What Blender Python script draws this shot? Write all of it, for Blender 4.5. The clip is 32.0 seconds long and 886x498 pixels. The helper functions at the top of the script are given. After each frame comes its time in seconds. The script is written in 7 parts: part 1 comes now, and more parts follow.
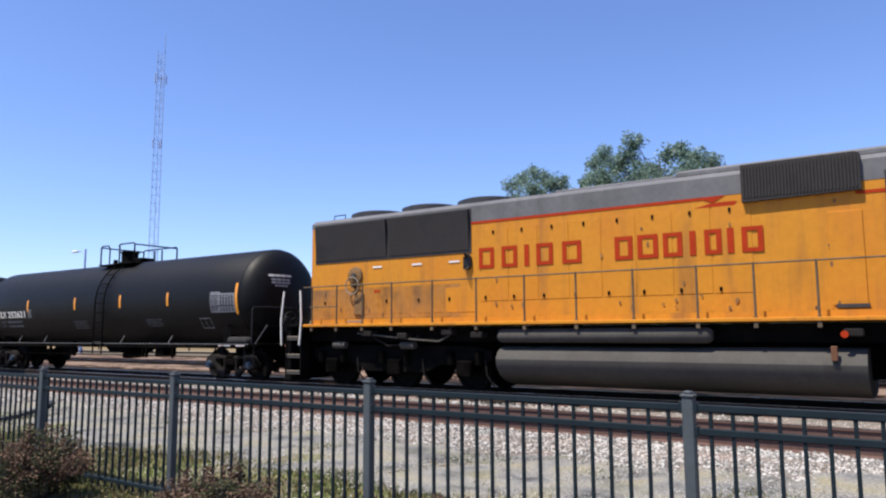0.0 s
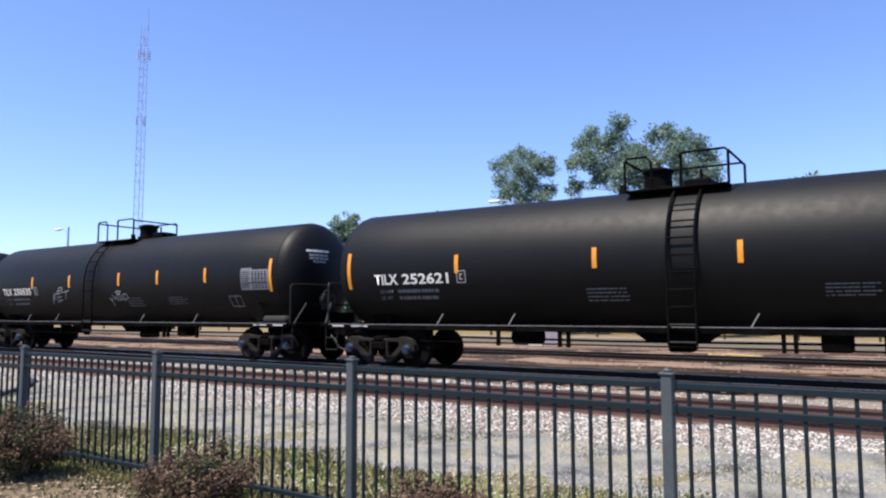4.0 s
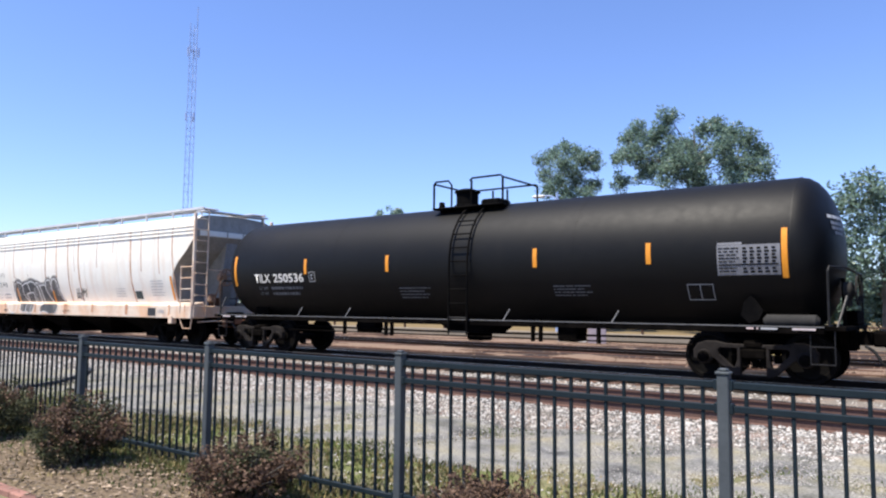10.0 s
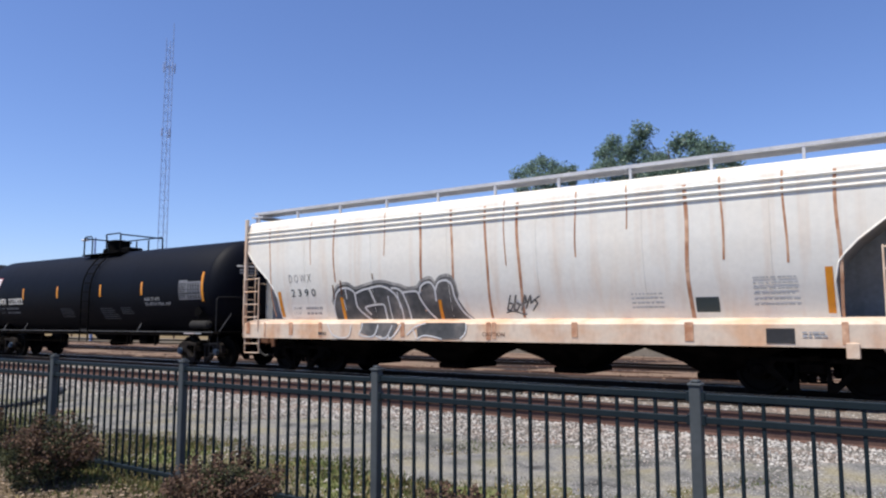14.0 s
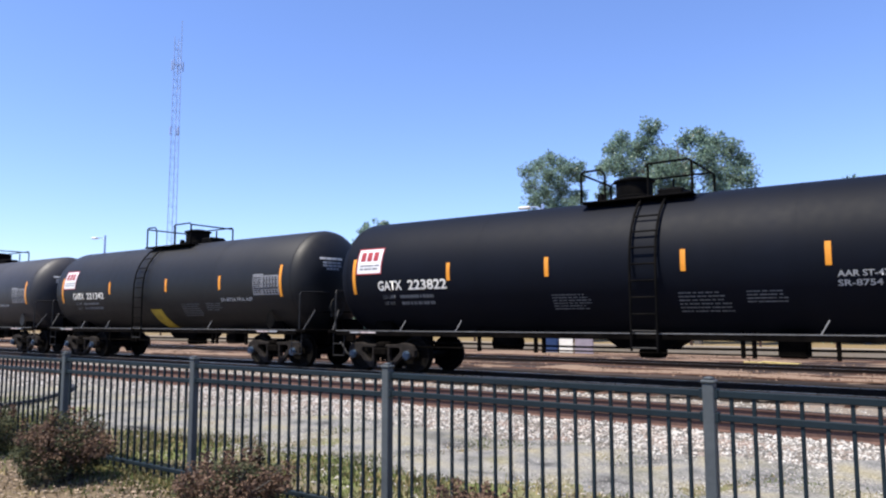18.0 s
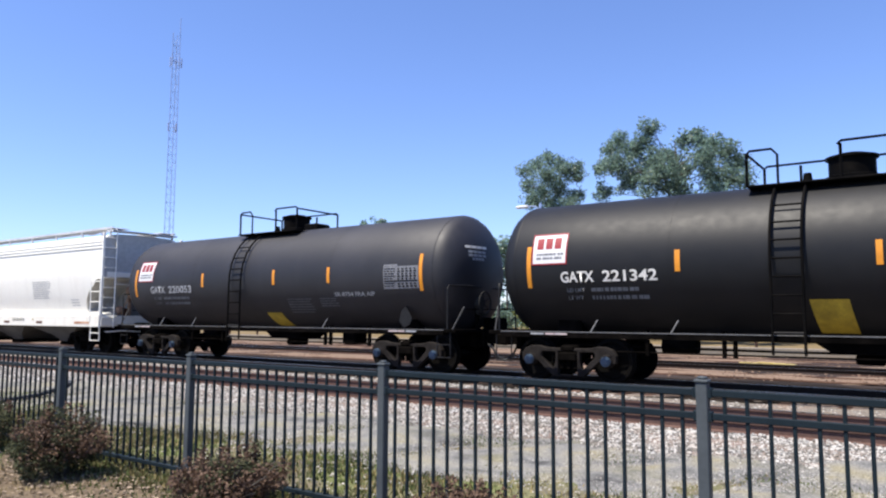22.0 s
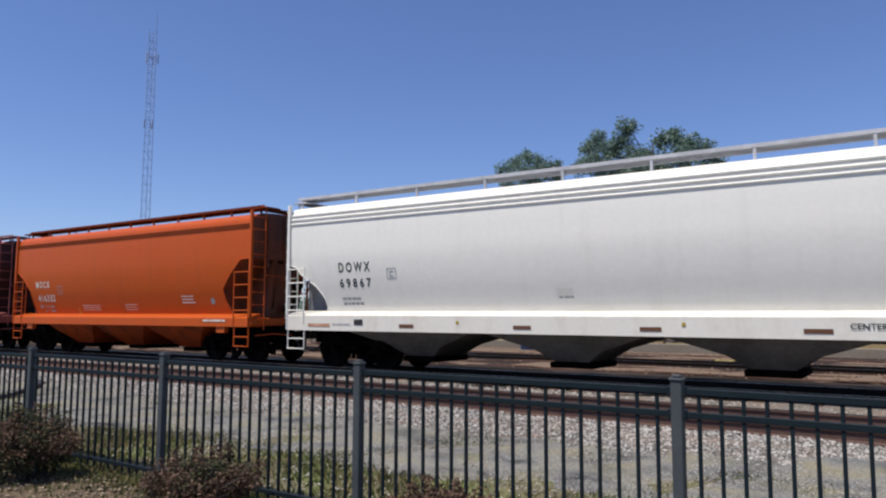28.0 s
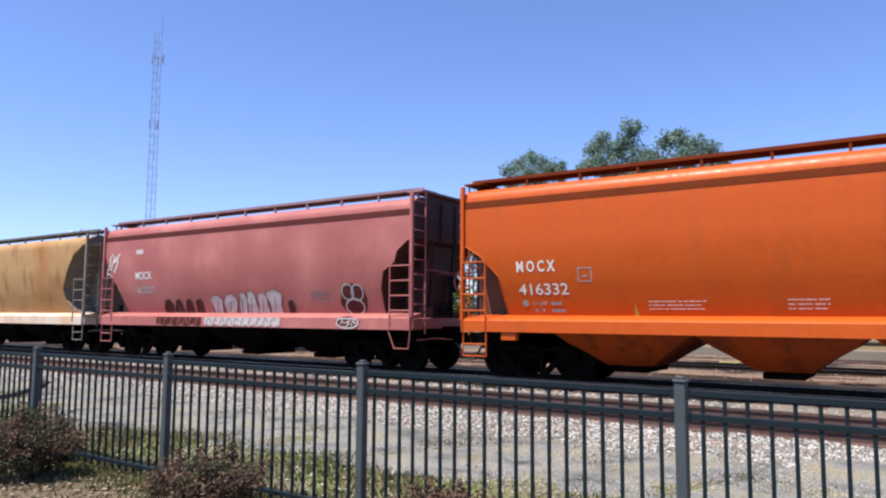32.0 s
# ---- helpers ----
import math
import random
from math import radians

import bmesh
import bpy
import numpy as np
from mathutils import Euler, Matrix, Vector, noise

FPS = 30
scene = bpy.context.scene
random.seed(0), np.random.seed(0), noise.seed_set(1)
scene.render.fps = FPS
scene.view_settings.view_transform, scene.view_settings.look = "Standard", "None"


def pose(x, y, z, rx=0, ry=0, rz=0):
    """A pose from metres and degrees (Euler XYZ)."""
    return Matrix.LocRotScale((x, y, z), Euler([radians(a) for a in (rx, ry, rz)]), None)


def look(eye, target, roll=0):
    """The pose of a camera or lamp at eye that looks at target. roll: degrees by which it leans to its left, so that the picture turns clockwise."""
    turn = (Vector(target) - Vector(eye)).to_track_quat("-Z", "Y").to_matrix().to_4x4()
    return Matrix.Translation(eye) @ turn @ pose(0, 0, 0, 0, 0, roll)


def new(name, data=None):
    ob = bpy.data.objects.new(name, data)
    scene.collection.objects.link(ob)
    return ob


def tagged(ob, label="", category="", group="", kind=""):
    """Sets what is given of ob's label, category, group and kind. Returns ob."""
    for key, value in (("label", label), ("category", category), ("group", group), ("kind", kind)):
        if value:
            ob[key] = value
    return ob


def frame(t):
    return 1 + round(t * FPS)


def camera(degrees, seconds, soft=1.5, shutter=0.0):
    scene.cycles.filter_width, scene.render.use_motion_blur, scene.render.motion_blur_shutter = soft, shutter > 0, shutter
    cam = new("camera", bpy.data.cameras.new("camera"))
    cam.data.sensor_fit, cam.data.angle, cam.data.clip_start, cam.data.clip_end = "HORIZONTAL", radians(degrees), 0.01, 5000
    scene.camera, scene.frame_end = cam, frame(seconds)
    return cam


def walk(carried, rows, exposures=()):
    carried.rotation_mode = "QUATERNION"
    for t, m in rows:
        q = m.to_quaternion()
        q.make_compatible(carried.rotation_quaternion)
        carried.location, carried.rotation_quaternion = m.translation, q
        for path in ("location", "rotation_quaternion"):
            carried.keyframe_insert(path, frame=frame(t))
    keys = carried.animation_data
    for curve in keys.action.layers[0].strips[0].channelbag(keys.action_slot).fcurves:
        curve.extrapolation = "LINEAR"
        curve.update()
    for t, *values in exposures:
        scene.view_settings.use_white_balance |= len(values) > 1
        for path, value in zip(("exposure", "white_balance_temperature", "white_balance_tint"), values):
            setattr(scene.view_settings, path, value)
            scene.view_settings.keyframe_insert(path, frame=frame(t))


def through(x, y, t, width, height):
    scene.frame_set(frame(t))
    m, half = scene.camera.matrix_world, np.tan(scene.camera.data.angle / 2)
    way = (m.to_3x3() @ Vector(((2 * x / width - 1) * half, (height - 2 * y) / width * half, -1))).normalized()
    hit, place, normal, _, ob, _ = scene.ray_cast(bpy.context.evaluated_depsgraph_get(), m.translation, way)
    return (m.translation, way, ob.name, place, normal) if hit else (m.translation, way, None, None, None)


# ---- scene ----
cam = camera(63.5, 32.0, soft=2.2)
PATH = [
    (0.0, pose(0.007, -0.008, 1.608, 96.68, 0.29, 34.04)),
    (0.5, pose(0.014, -0.010, 1.605, 96.85, 0.77, 34.41)),
    (1.0, pose(0.023, -0.010, 1.603, 96.44, 1.01, 34.61)),
    (1.5, pose(0.021, 0.002, 1.601, 95.92, 1.39, 33.92)),
    (2.0, pose(0.021, 0.009, 1.600, 95.85, 1.35, 33.83)),
    (2.5, pose(0.023, 0.021, 1.602, 95.69, 1.20, 33.13)),
    (3.0, pose(0.032, 0.009, 1.597, 95.92, 0.85, 32.06)),
    (3.5, pose(0.031, 0.010, 1.601, 95.30, 0.38, 32.41)),
    (5.5, pose(0.013, 0.016, 1.595, 95.67, 0.97, 34.90)),
    (6.0, pose(0.012, 0.018, 1.598, 96.00, 1.10, 35.58)),
    (6.5, pose(0.014, 0.014, 1.599, 96.11, 1.03, 35.09)),
    (7.0, pose(0.017, 0.003, 1.602, 96.32, 0.75, 35.31)),
    (7.5, pose(0.026, -0.000, 1.599, 95.46, 0.58, 35.75)),
    (8.0, pose(0.025, -0.011, 1.601, 95.11, -0.20, 34.34)),
    (8.5, pose(0.010, -0.005, 1.605, 95.15, -0.11, 36.27)),
    (9.0, pose(-0.010, -0.002, 1.598, 94.65, -0.46, 36.17)),
    (9.5, pose(-0.017, 0.001, 1.602, 94.42, -0.68, 35.50)),
    (10.0, pose(-0.026, -0.004, 1.600, 94.65, -0.52, 36.30)),
    (10.5, pose(-0.016, -0.001, 1.603, 94.84, -0.14, 36.89)),
    (11.0, pose(-0.013, -0.009, 1.595, 95.22, -0.22, 36.88)),
    (11.5, pose(-0.011, -0.020, 1.604, 95.47, -0.05, 36.74)),
    (12.0, pose(-0.012, -0.006, 1.597, 95.28, -0.21, 36.29)),
    (12.5, pose(-0.008, -0.005, 1.599, 95.83, 0.05, 36.49)),
    (13.0, pose(-0.005, -0.004, 1.601, 95.86, 0.09, 36.20)),
    (13.5, pose(0.008, -0.006, 1.599, 95.92, -0.00, 35.36)),
    (15.5, pose(-0.006, -0.003, 1.599, 95.29, -0.11, 32.50)),
    (16.0, pose(-0.014, -0.002, 1.598, 95.23, -0.50, 31.62)),
    (16.5, pose(-0.008, -0.008, 1.597, 95.60, 0.10, 33.57)),
    (17.0, pose(0.003, -0.018, 1.601, 95.67, 0.10, 34.55)),
    (17.5, pose(-0.003, -0.017, 1.604, 95.76, 0.29, 34.99)),
    (18.0, pose(-0.016, -0.007, 1.599, 95.61, 0.13, 35.29)),
    (18.5, pose(-0.031, -0.003, 1.597, 94.72, -0.08, 35.29)),
    (19.0, pose(-0.036, -0.004, 1.598, 94.88, -0.17, 35.21)),
    (19.5, pose(-0.032, -0.011, 1.597, 95.37, -0.26, 35.90)),
    (20.0, pose(-0.013, -0.014, 1.603, 95.00, -0.23, 35.91)),
    (20.5, pose(-0.014, -0.006, 1.603, 95.04, 0.16, 35.17)),
    (21.0, pose(-0.004, -0.008, 1.600, 95.20, 0.24, 34.96)),
    (21.5, pose(-0.005, -0.021, 1.598, 95.67, -0.51, 34.60)),
    (22.0, pose(0.003, -0.022, 1.596, 95.50, -0.26, 35.05)),
    (22.5, pose(0.002, -0.019, 1.602, 95.65, 0.32, 34.86)),
    (23.0, pose(-0.009, -0.013, 1.606, 95.90, 0.34, 35.98)),
    (23.5, pose(-0.011, -0.019, 1.602, 95.73, -0.05, 35.59)),
    (24.0, pose(-0.012, -0.014, 1.602, 95.61, -0.22, 35.04)),
    (24.5, pose(-0.015, -0.010, 1.602, 95.58, -0.25, 35.03)),
    (26.5, pose(0.024, 0.016, 1.601, 94.46, 0.60, 29.16)),
    (27.0, pose(0.014, 0.014, 1.600, 94.53, -0.11, 30.43)),
    (27.5, pose(0.008, 0.009, 1.602, 94.82, 0.26, 32.00)),
    (28.0, pose(0.004, 0.016, 1.598, 95.39, -0.20, 33.40)),
    (28.5, pose(-0.001, 0.017, 1.596, 95.17, -0.24, 33.80)),
    (29.0, pose(-0.002, 0.018, 1.598, 95.22, -0.30, 34.18)),
    (29.5, pose(-0.007, 0.019, 1.600, 95.36, -0.31, 34.89)),
    (30.0, pose(-0.006, 0.021, 1.596, 95.31, -0.42, 34.91)),
    (30.5, pose(-0.009, 0.023, 1.600, 95.48, -0.49, 35.12)),
    (31.0, pose(-0.004, 0.030, 1.599, 95.47, -0.27, 34.58)),
    (31.5, pose(0.007, 0.019, 1.598, 95.58, -0.27, 33.81)),
    (32.0, pose(0.008, 0.018, 1.598, 95.45, -0.36, 33.72)),
]
# how far the train has come along the track, in metres, by seconds
TRAIN = [
    (0, -118.18), (1, -113.28), (2, -108.28), (3, -103.28), (3.5, -100.77), (5.5, -90.78), (6, -88.30),
    (7, -83.32), (8, -78.32), (9, -73.30), (10, -68.33), (11, -63.30), (12, -58.29), (13, -53.30),
    (13.5, -50.82), (15.5, -40.84), (16, -38.33), (17, -33.33), (18, -28.34), (19, -23.35), (20, -18.35),
    (21, -13.35), (22, -8.33), (23, -3.37), (24, 1.60), (24.5, 4.10), (26.5, 14.08), (27, 16.57),
    (28, 21.52), (29, 26.46), (30, 31.40), (31, 36.38), (32, 41.33),
]
EXPOSURES = ((0.0, 0.78), (2.0, 0.93), (6.0, 0.98), (9.0, 0.99), (11.0, 0.80), (13.0, 0.38), (16.0, 0.46), (17.0, 0.91), (18.0, 0.98), (19.0, 1.04), (20.0, 0.93), (22.0, 0.89), (24.0, 0.61), (26.5, 0.19), (28.0, 0.07), (29.0, 0.14), (30.0, 0.44), (31.0, 0.53), (32.0, 0.81))
walk(cam, PATH, EXPOSURES)

# ---- light ----
SUN_ELEVATION, SUN_AZIMUTH = 65.0, 206.0      # azimuth clockwise from +Y
world = bpy.data.worlds.new("sky_world")
scene.world = world
world.use_nodes = True
wn = world.node_tree
sky = wn.nodes.new("ShaderNodeTexSky")
sky.sky_type, sky.sun_disc = "NISHITA", False
sky.sun_elevation, sky.sun_rotation = radians(SUN_ELEVATION), radians(SUN_AZIMUTH)
sky.air_density, sky.dust_density, sky.ozone_density = 1.0, 0.2, 5.0
tint = wn.nodes.new("ShaderNodeMix")
tint.data_type, tint.blend_type = "RGBA", "MULTIPLY"
tint.inputs[0].default_value, tint.inputs[7].default_value = 1.0, (0.98, 0.99, 1.24, 1.0)
wn.links.new(sky.outputs[0], tint.inputs[6])
wn.links.new(tint.outputs[2], wn.nodes["Background"].inputs[0])
wn.nodes["Background"].inputs[1].default_value = 0.098
sun_data = bpy.data.lights.new("sun", "SUN")
sun_data.energy, sun_data.angle, sun_data.color = 4.9, radians(0.53), (1.0, 0.93, 0.82)
sun = new("sun", sun_data)
az, el = radians(SUN_AZIMUTH), radians(SUN_ELEVATION)
sun.matrix_basis = look((60 * math.sin(az) * math.cos(el), 60 * math.cos(az) * math.cos(el), 60 * math.sin(el)), (0, 0, 0))


# ---- materials ----
def mat(name, col, rough=0.6, metal=0.0, var=0.25, scale=2.0, fine=30.0, bump=0.0, second=None, streak=None, streak_amount=0.5,
        stretch=(1, 1, 0.12), island=0.0, spread=0.0, spec=0.5, gloss=0.1, through=0.0):
    """A surface with grain at two scales; second: a colour mixed in by large noise; streak: a colour in runs down the surface."""
    m = bpy.data.materials.new(name)
    m.use_nodes = True
    nt = m.node_tree
    N, L = nt.nodes, nt.links
    b = N["Principled BSDF"]
    b.inputs["Roughness"].default_value, b.inputs["Metallic"].default_value = rough, metal
    b.inputs["Specular IOR Level"].default_value = spec
    tc = N.new("ShaderNodeTexCoord")

    def noise_node(sc, vec=None, detail=4.0):
        n = N.new("ShaderNodeTexNoise")
        n.inputs["Scale"].default_value, n.inputs["Detail"].default_value = sc, detail
        L.new(vec or tc.outputs["Object"], n.inputs["Vector"])
        return n.outputs["Fac"]

    def mix(kind, fac, c1, c2):
        n = N.new("ShaderNodeMix")
        n.data_type, n.blend_type = "RGBA", kind
        for sock, value in ((n.inputs[0], fac), (n.inputs[6], c1), (n.inputs[7], c2)):
            if hasattr(value, "links"):
                L.new(value, sock)
            else:
                sock.default_value = value if isinstance(value, float) else (*value, 1)
        return n.outputs[2]

    def ramp(fac, lo, hi):
        n = N.new("ShaderNodeMapRange")
        n.inputs[1].default_value, n.inputs[2].default_value = lo, hi
        L.new(fac, n.inputs[0])
        return n.outputs[0]

    def grey(fac, lo, hi):
        n = N.new("ShaderNodeMapRange")
        n.inputs[1].default_value, n.inputs[2].default_value, n.inputs[3].default_value, n.inputs[4].default_value = 0.3, 0.7, lo, hi
        L.new(fac, n.inputs[0])
        return n.outputs[0]

    big, small = noise_node(scale), noise_node(fine)
    c = mix("MIX", ramp(big, 0.42, 0.66), col, second) if second else mix("MIX", 0.0, col, col)
    if streak:
        mp = N.new("ShaderNodeMapping")
        mp.inputs["Scale"].default_value = stretch
        L.new(tc.outputs["Object"], mp.inputs[0])
        s = noise_node(2.6, mp.outputs[0], 5.0)
        k = N.new("ShaderNodeMath")
        k.operation = "MULTIPLY"
        L.new(ramp(s, 0.52, 0.72), k.inputs[0])
        k.inputs[1].default_value = streak_amount
        c = mix("MIX", k.outputs[0], c, streak)
    c = mix("MULTIPLY", 1.0, c, grey(big, 1 - var, 1 + var * 0.4))
    c = mix("MULTIPLY", 1.0, c, grey(small, 1 - var * 0.6, 1 + var * 0.3))
    if island:
        gi = N.new("ShaderNodeNewGeometry")
        c = mix("MULTIPLY", 1.0, c, grey(gi.outputs["Random Per Island"], 1 - island, 1 + island))
    if spread:
        oi = N.new("ShaderNodeObjectInfo")
        c = mix("MULTIPLY", 1.0, c, grey(oi.outputs["Random"], 1 - spread, 1 + spread))
    L.new(c, b.inputs["Base Color"])
    r = N.new("ShaderNodeMapRange")
    r.inputs[1].default_value, r.inputs[2].default_value = 0.3, 0.7
    r.inputs[3].default_value, r.inputs[4].default_value = max(0.03, rough - gloss), min(1.0, rough + gloss)
    L.new(small, r.inputs[0])
    L.new(r.outputs[0], b.inputs["Roughness"])
    if bump:
        bp = N.new("ShaderNodeBump")
        bp.inputs["Strength"].default_value, bp.inputs["Distance"].default_value = 0.6, bump
        L.new(small, bp.inputs["Height"])
        L.new(bp.outputs[0], b.inputs["Normal"])
    if through:                                # thin leaves let light through
        tr, ms = N.new("ShaderNodeBsdfTranslucent"), N.new("ShaderNodeMixShader")
        L.new(c, tr.inputs[0])
        ms.inputs[0].default_value = through
        L.new(b.outputs[0], ms.inputs[1])
        L.new(tr.outputs[0], ms.inputs[2])
        L.new(ms.outputs[0], N["Material Output"].inputs[0])
    return m


M_TANK = mat("black_tank_paint", (0.0015, 0.0017, 0.0022), 0.55, var=0.2, scale=0.5, fine=5, streak=(0.0045, 0.0043, 0.0046), streak_amount=0.35, second=(0.0026, 0.0027, 0.0033), gloss=0.03, spec=0.21)
M_TANK_WORN = mat("worn_black_tank_paint", (0.0055, 0.006, 0.0076), 0.55, var=0.2, scale=0.5, fine=5, streak=(0.0105, 0.0102, 0.0115), streak_amount=0.35, second=(0.0078, 0.008, 0.0096), gloss=0.03, spec=0.3)
M_TANK_DUSTY = mat("dusty_black_tank_paint", (0.0105, 0.0102, 0.014), 0.58, var=0.2, scale=0.5, fine=5, streak=(0.0205, 0.0192, 0.0235), streak_amount=0.35, second=(0.017, 0.0165, 0.021), gloss=0.03, spec=0.5)
M_TANK_GLOSS = mat("glossy_black_tank_paint", (0.0012, 0.0026, 0.0072), 0.62, var=0.2, scale=0.6, fine=5, streak=(0.0028, 0.0042, 0.0095), streak_amount=0.3, gloss=0.02, spec=0.12)
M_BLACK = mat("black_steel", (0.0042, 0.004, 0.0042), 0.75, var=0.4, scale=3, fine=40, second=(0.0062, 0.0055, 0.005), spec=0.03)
# near-black so that the shade under the cars sits in the colour
M_UNDER = mat("shade_dark_underframe_steel", (0.003, 0.0026, 0.0024), 0.9, var=0.4, scale=3, fine=30, second=(0.0055, 0.0046, 0.004), spec=0.02)
M_CAST = mat("dusty_cast_steel", (0.027, 0.0235, 0.022), 0.8, var=0.35, scale=5, fine=45, second=(0.011, 0.0095, 0.009), bump=0.004, spec=0.08)
# wheel steel, darkened likewise for the under-car shade
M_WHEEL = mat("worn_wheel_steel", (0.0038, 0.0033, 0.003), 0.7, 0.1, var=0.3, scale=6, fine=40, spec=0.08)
M_BLUE = mat("blue_bearing_cap", (0.045, 0.075, 0.115), 0.5, var=0.3, scale=9)
M_ORANGE = mat("orange_reflective_tape", (0.68, 0.256, 0.016), 0.4, var=0.12, scale=6)
M_WHITE = mat("white_stencil_paint", (0.68, 0.66, 0.61), 0.6, var=0.12, scale=5)
M_GREYLET = mat("faded_white_stencil", (0.13, 0.138, 0.15), 0.7, var=0.3, scale=8)
M_STENCIL = mat("white_stencil_print", (0.3, 0.307, 0.315), 0.7, var=0.2, scale=8)
# end paints: body colours darkened for the shaded car ends, with soot streaks
M_ENDW = mat("shaded_white_end_paint", (0.34, 0.335, 0.32), 0.7, var=0.3, scale=1.5, fine=10, second=(0.23, 0.222, 0.21), streak=(0.12, 0.112, 0.105), streak_amount=0.5)
M_ENDL = mat("half_shaded_white_end_paint", (0.5, 0.5, 0.485), 0.65, var=0.25, scale=1.5, fine=10, second=(0.4, 0.395, 0.38), streak=(0.25, 0.24, 0.225), streak_amount=0.4)
M_WALKG = mat("galvanised_roof_grating", (0.5, 0.51, 0.545), 0.6, var=0.2, scale=3, fine=25)
# white hopper's bay colour, greyed to stand in for shade below the sill
M_BAYW = mat("shaded_grey_bay_paint", (0.15, 0.148, 0.14), 0.8, var=0.3, scale=1.0, fine=9, second=(0.075, 0.072, 0.068), spec=0.08)
# orange and red body colours with the end's shade mixed in
M_ENDO = mat("shaded_orange_end_paint", (0.24, 0.06, 0.02), 0.7, var=0.3, scale=1.5, fine=10, second=(0.10, 0.035, 0.02), streak=(0.05, 0.025, 0.018), streak_amount=0.6)
M_ENDP = mat("shaded_red_end_paint", (0.075, 0.026, 0.024), 0.7, var=0.3, scale=1.5, fine=10, second=(0.035, 0.014, 0.013), streak=(0.04, 0.02, 0.02), streak_amount=0.6)
M_GRAFFITI = mat("dark_grey_spray_paint", (0.105, 0.108, 0.112), 0.65, var=0.35, scale=1.6, fine=9, second=(0.19, 0.175, 0.165), streak=(0.05, 0.053, 0.058), streak_amount=0.7, stretch=(1, 1, 0.6), spec=0.15)
M_OVERSPRAY = mat("thin_grey_overspray", (0.30, 0.295, 0.285), 0.75, var=0.3, scale=3, fine=14, second=(0.42, 0.40, 0.37), spec=0.1)
M_SIGN = mat("white_placard", (0.632, 0.632, 0.632), 0.5, var=0.06, scale=6)
M_RED = mat("dark_red_placard_print", (0.26, 0.018, 0.022), 0.5, var=0.1, scale=6)
M_PANEL = mat("grey_data_panel", (0.16, 0.163, 0.178), 0.6, var=0.2, scale=8)
M_YELLOWPATCH = mat("faded_yellow_patch", (0.442, 0.306, 0.0255), 0.6, var=0.3, scale=5)
M_HANDRAIL = mat("grey_handrail_steel", (0.013, 0.013, 0.0142), 0.6, var=0.3, scale=8, spec=0.2)
M_LIGHTEDGE = mat("light_worn_edge", (0.131, 0.131, 0.131), 0.6, var=0.3, scale=9)
M_HOPW = mat("white_hopper_paint", (0.83, 0.812, 0.745), 0.42, var=0.05, scale=0.6, fine=9, second=(0.80, 0.775, 0.71), streak=(0.69, 0.665, 0.60), streak_amount=0.3)
M_SILLW = mat("cream_white_sill_paint", (0.74, 0.715, 0.64), 0.5, var=0.08, scale=1.2, fine=10, second=(0.68, 0.65, 0.57), streak=(0.5, 0.44, 0.36), streak_amount=0.35, stretch=(1, 1, 0.4))
M_HOPR = mat("rust_streaked_white_paint", (0.785, 0.768, 0.705), 0.5, var=0.08, scale=0.6, fine=10, second=(0.74, 0.70, 0.62), streak=(0.65, 0.49, 0.36), streak_amount=0.42, stretch=(1.3, 1, 0.04))
M_SILLR = mat("rusty_cream_sill_paint", (0.66, 0.55, 0.44), 0.55, var=0.15, scale=1.2, fine=10, second=(0.56, 0.36, 0.23), streak=(0.40, 0.18, 0.09), streak_amount=0.5, stretch=(1, 1, 0.4))
M_RUSTRUN = mat("orange_rust_run", (0.46, 0.22, 0.12), 0.8, var=0.3, scale=3, fine=20, second=(0.56, 0.36, 0.24))
# orange bays: grime, and the shade below the sill painted in
M_BAYO = mat("shaded_grimy_orange_bay_paint", (0.33, 0.052, 0.006), 0.65, var=0.25, scale=0.8, fine=10, second=(0.17, 0.03, 0.008), streak=(0.03, 0.014, 0.008), streak_amount=0.6, stretch=(1, 1, 0.7), spec=0.1)
M_HOPO = mat("orange_hopper_paint", (0.517, 0.083, 0.0062), 0.45, var=0.12, scale=0.5, fine=9, second=(0.457, 0.077, 0.0066), streak=(0.361, 0.0726, 0.0132), streak_amount=0.4, spec=0.28)
M_HOPP = mat("faded_red_hopper_paint", (0.361, 0.103, 0.0901), 0.55, var=0.14, scale=0.6, fine=9, second=(0.411, 0.142, 0.124), streak=(0.283, 0.0858, 0.0601), streak_amount=0.4)
M_HOPT = mat("rusted_tan_hopper_paint", (0.43, 0.25, 0.09), 0.6, var=0.2, scale=0.5, fine=10, second=(0.31, 0.125, 0.026), streak=(0.2, 0.075, 0.02), streak_amount=0.8, stretch=(0.8, 1, 0.25))
M_SPRAYW = mat("pinkish_white_spray_paint", (0.56, 0.50, 0.49), 0.6, var=0.25, scale=2.5, fine=10, second=(0.44, 0.34, 0.33))
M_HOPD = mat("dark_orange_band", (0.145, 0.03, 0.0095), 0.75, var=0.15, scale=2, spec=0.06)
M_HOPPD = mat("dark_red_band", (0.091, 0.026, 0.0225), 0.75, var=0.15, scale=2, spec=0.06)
M_WALKP = mat("faded_pink_grey_grating", (0.26, 0.17, 0.19), 0.7, var=0.25, scale=3, spec=0.2)
M_DARKLET = mat("dark_stencil_paint", (0.024, 0.04, 0.044), 0.6, var=0.1, scale=5)
M_FAINTW = mat("very_faint_grey_stencil", (0.47, 0.47, 0.465), 0.6, var=0.2, scale=8)
M_FAINT = mat("faint_grey_stencil", (0.336, 0.344, 0.36), 0.6, var=0.2, scale=8)
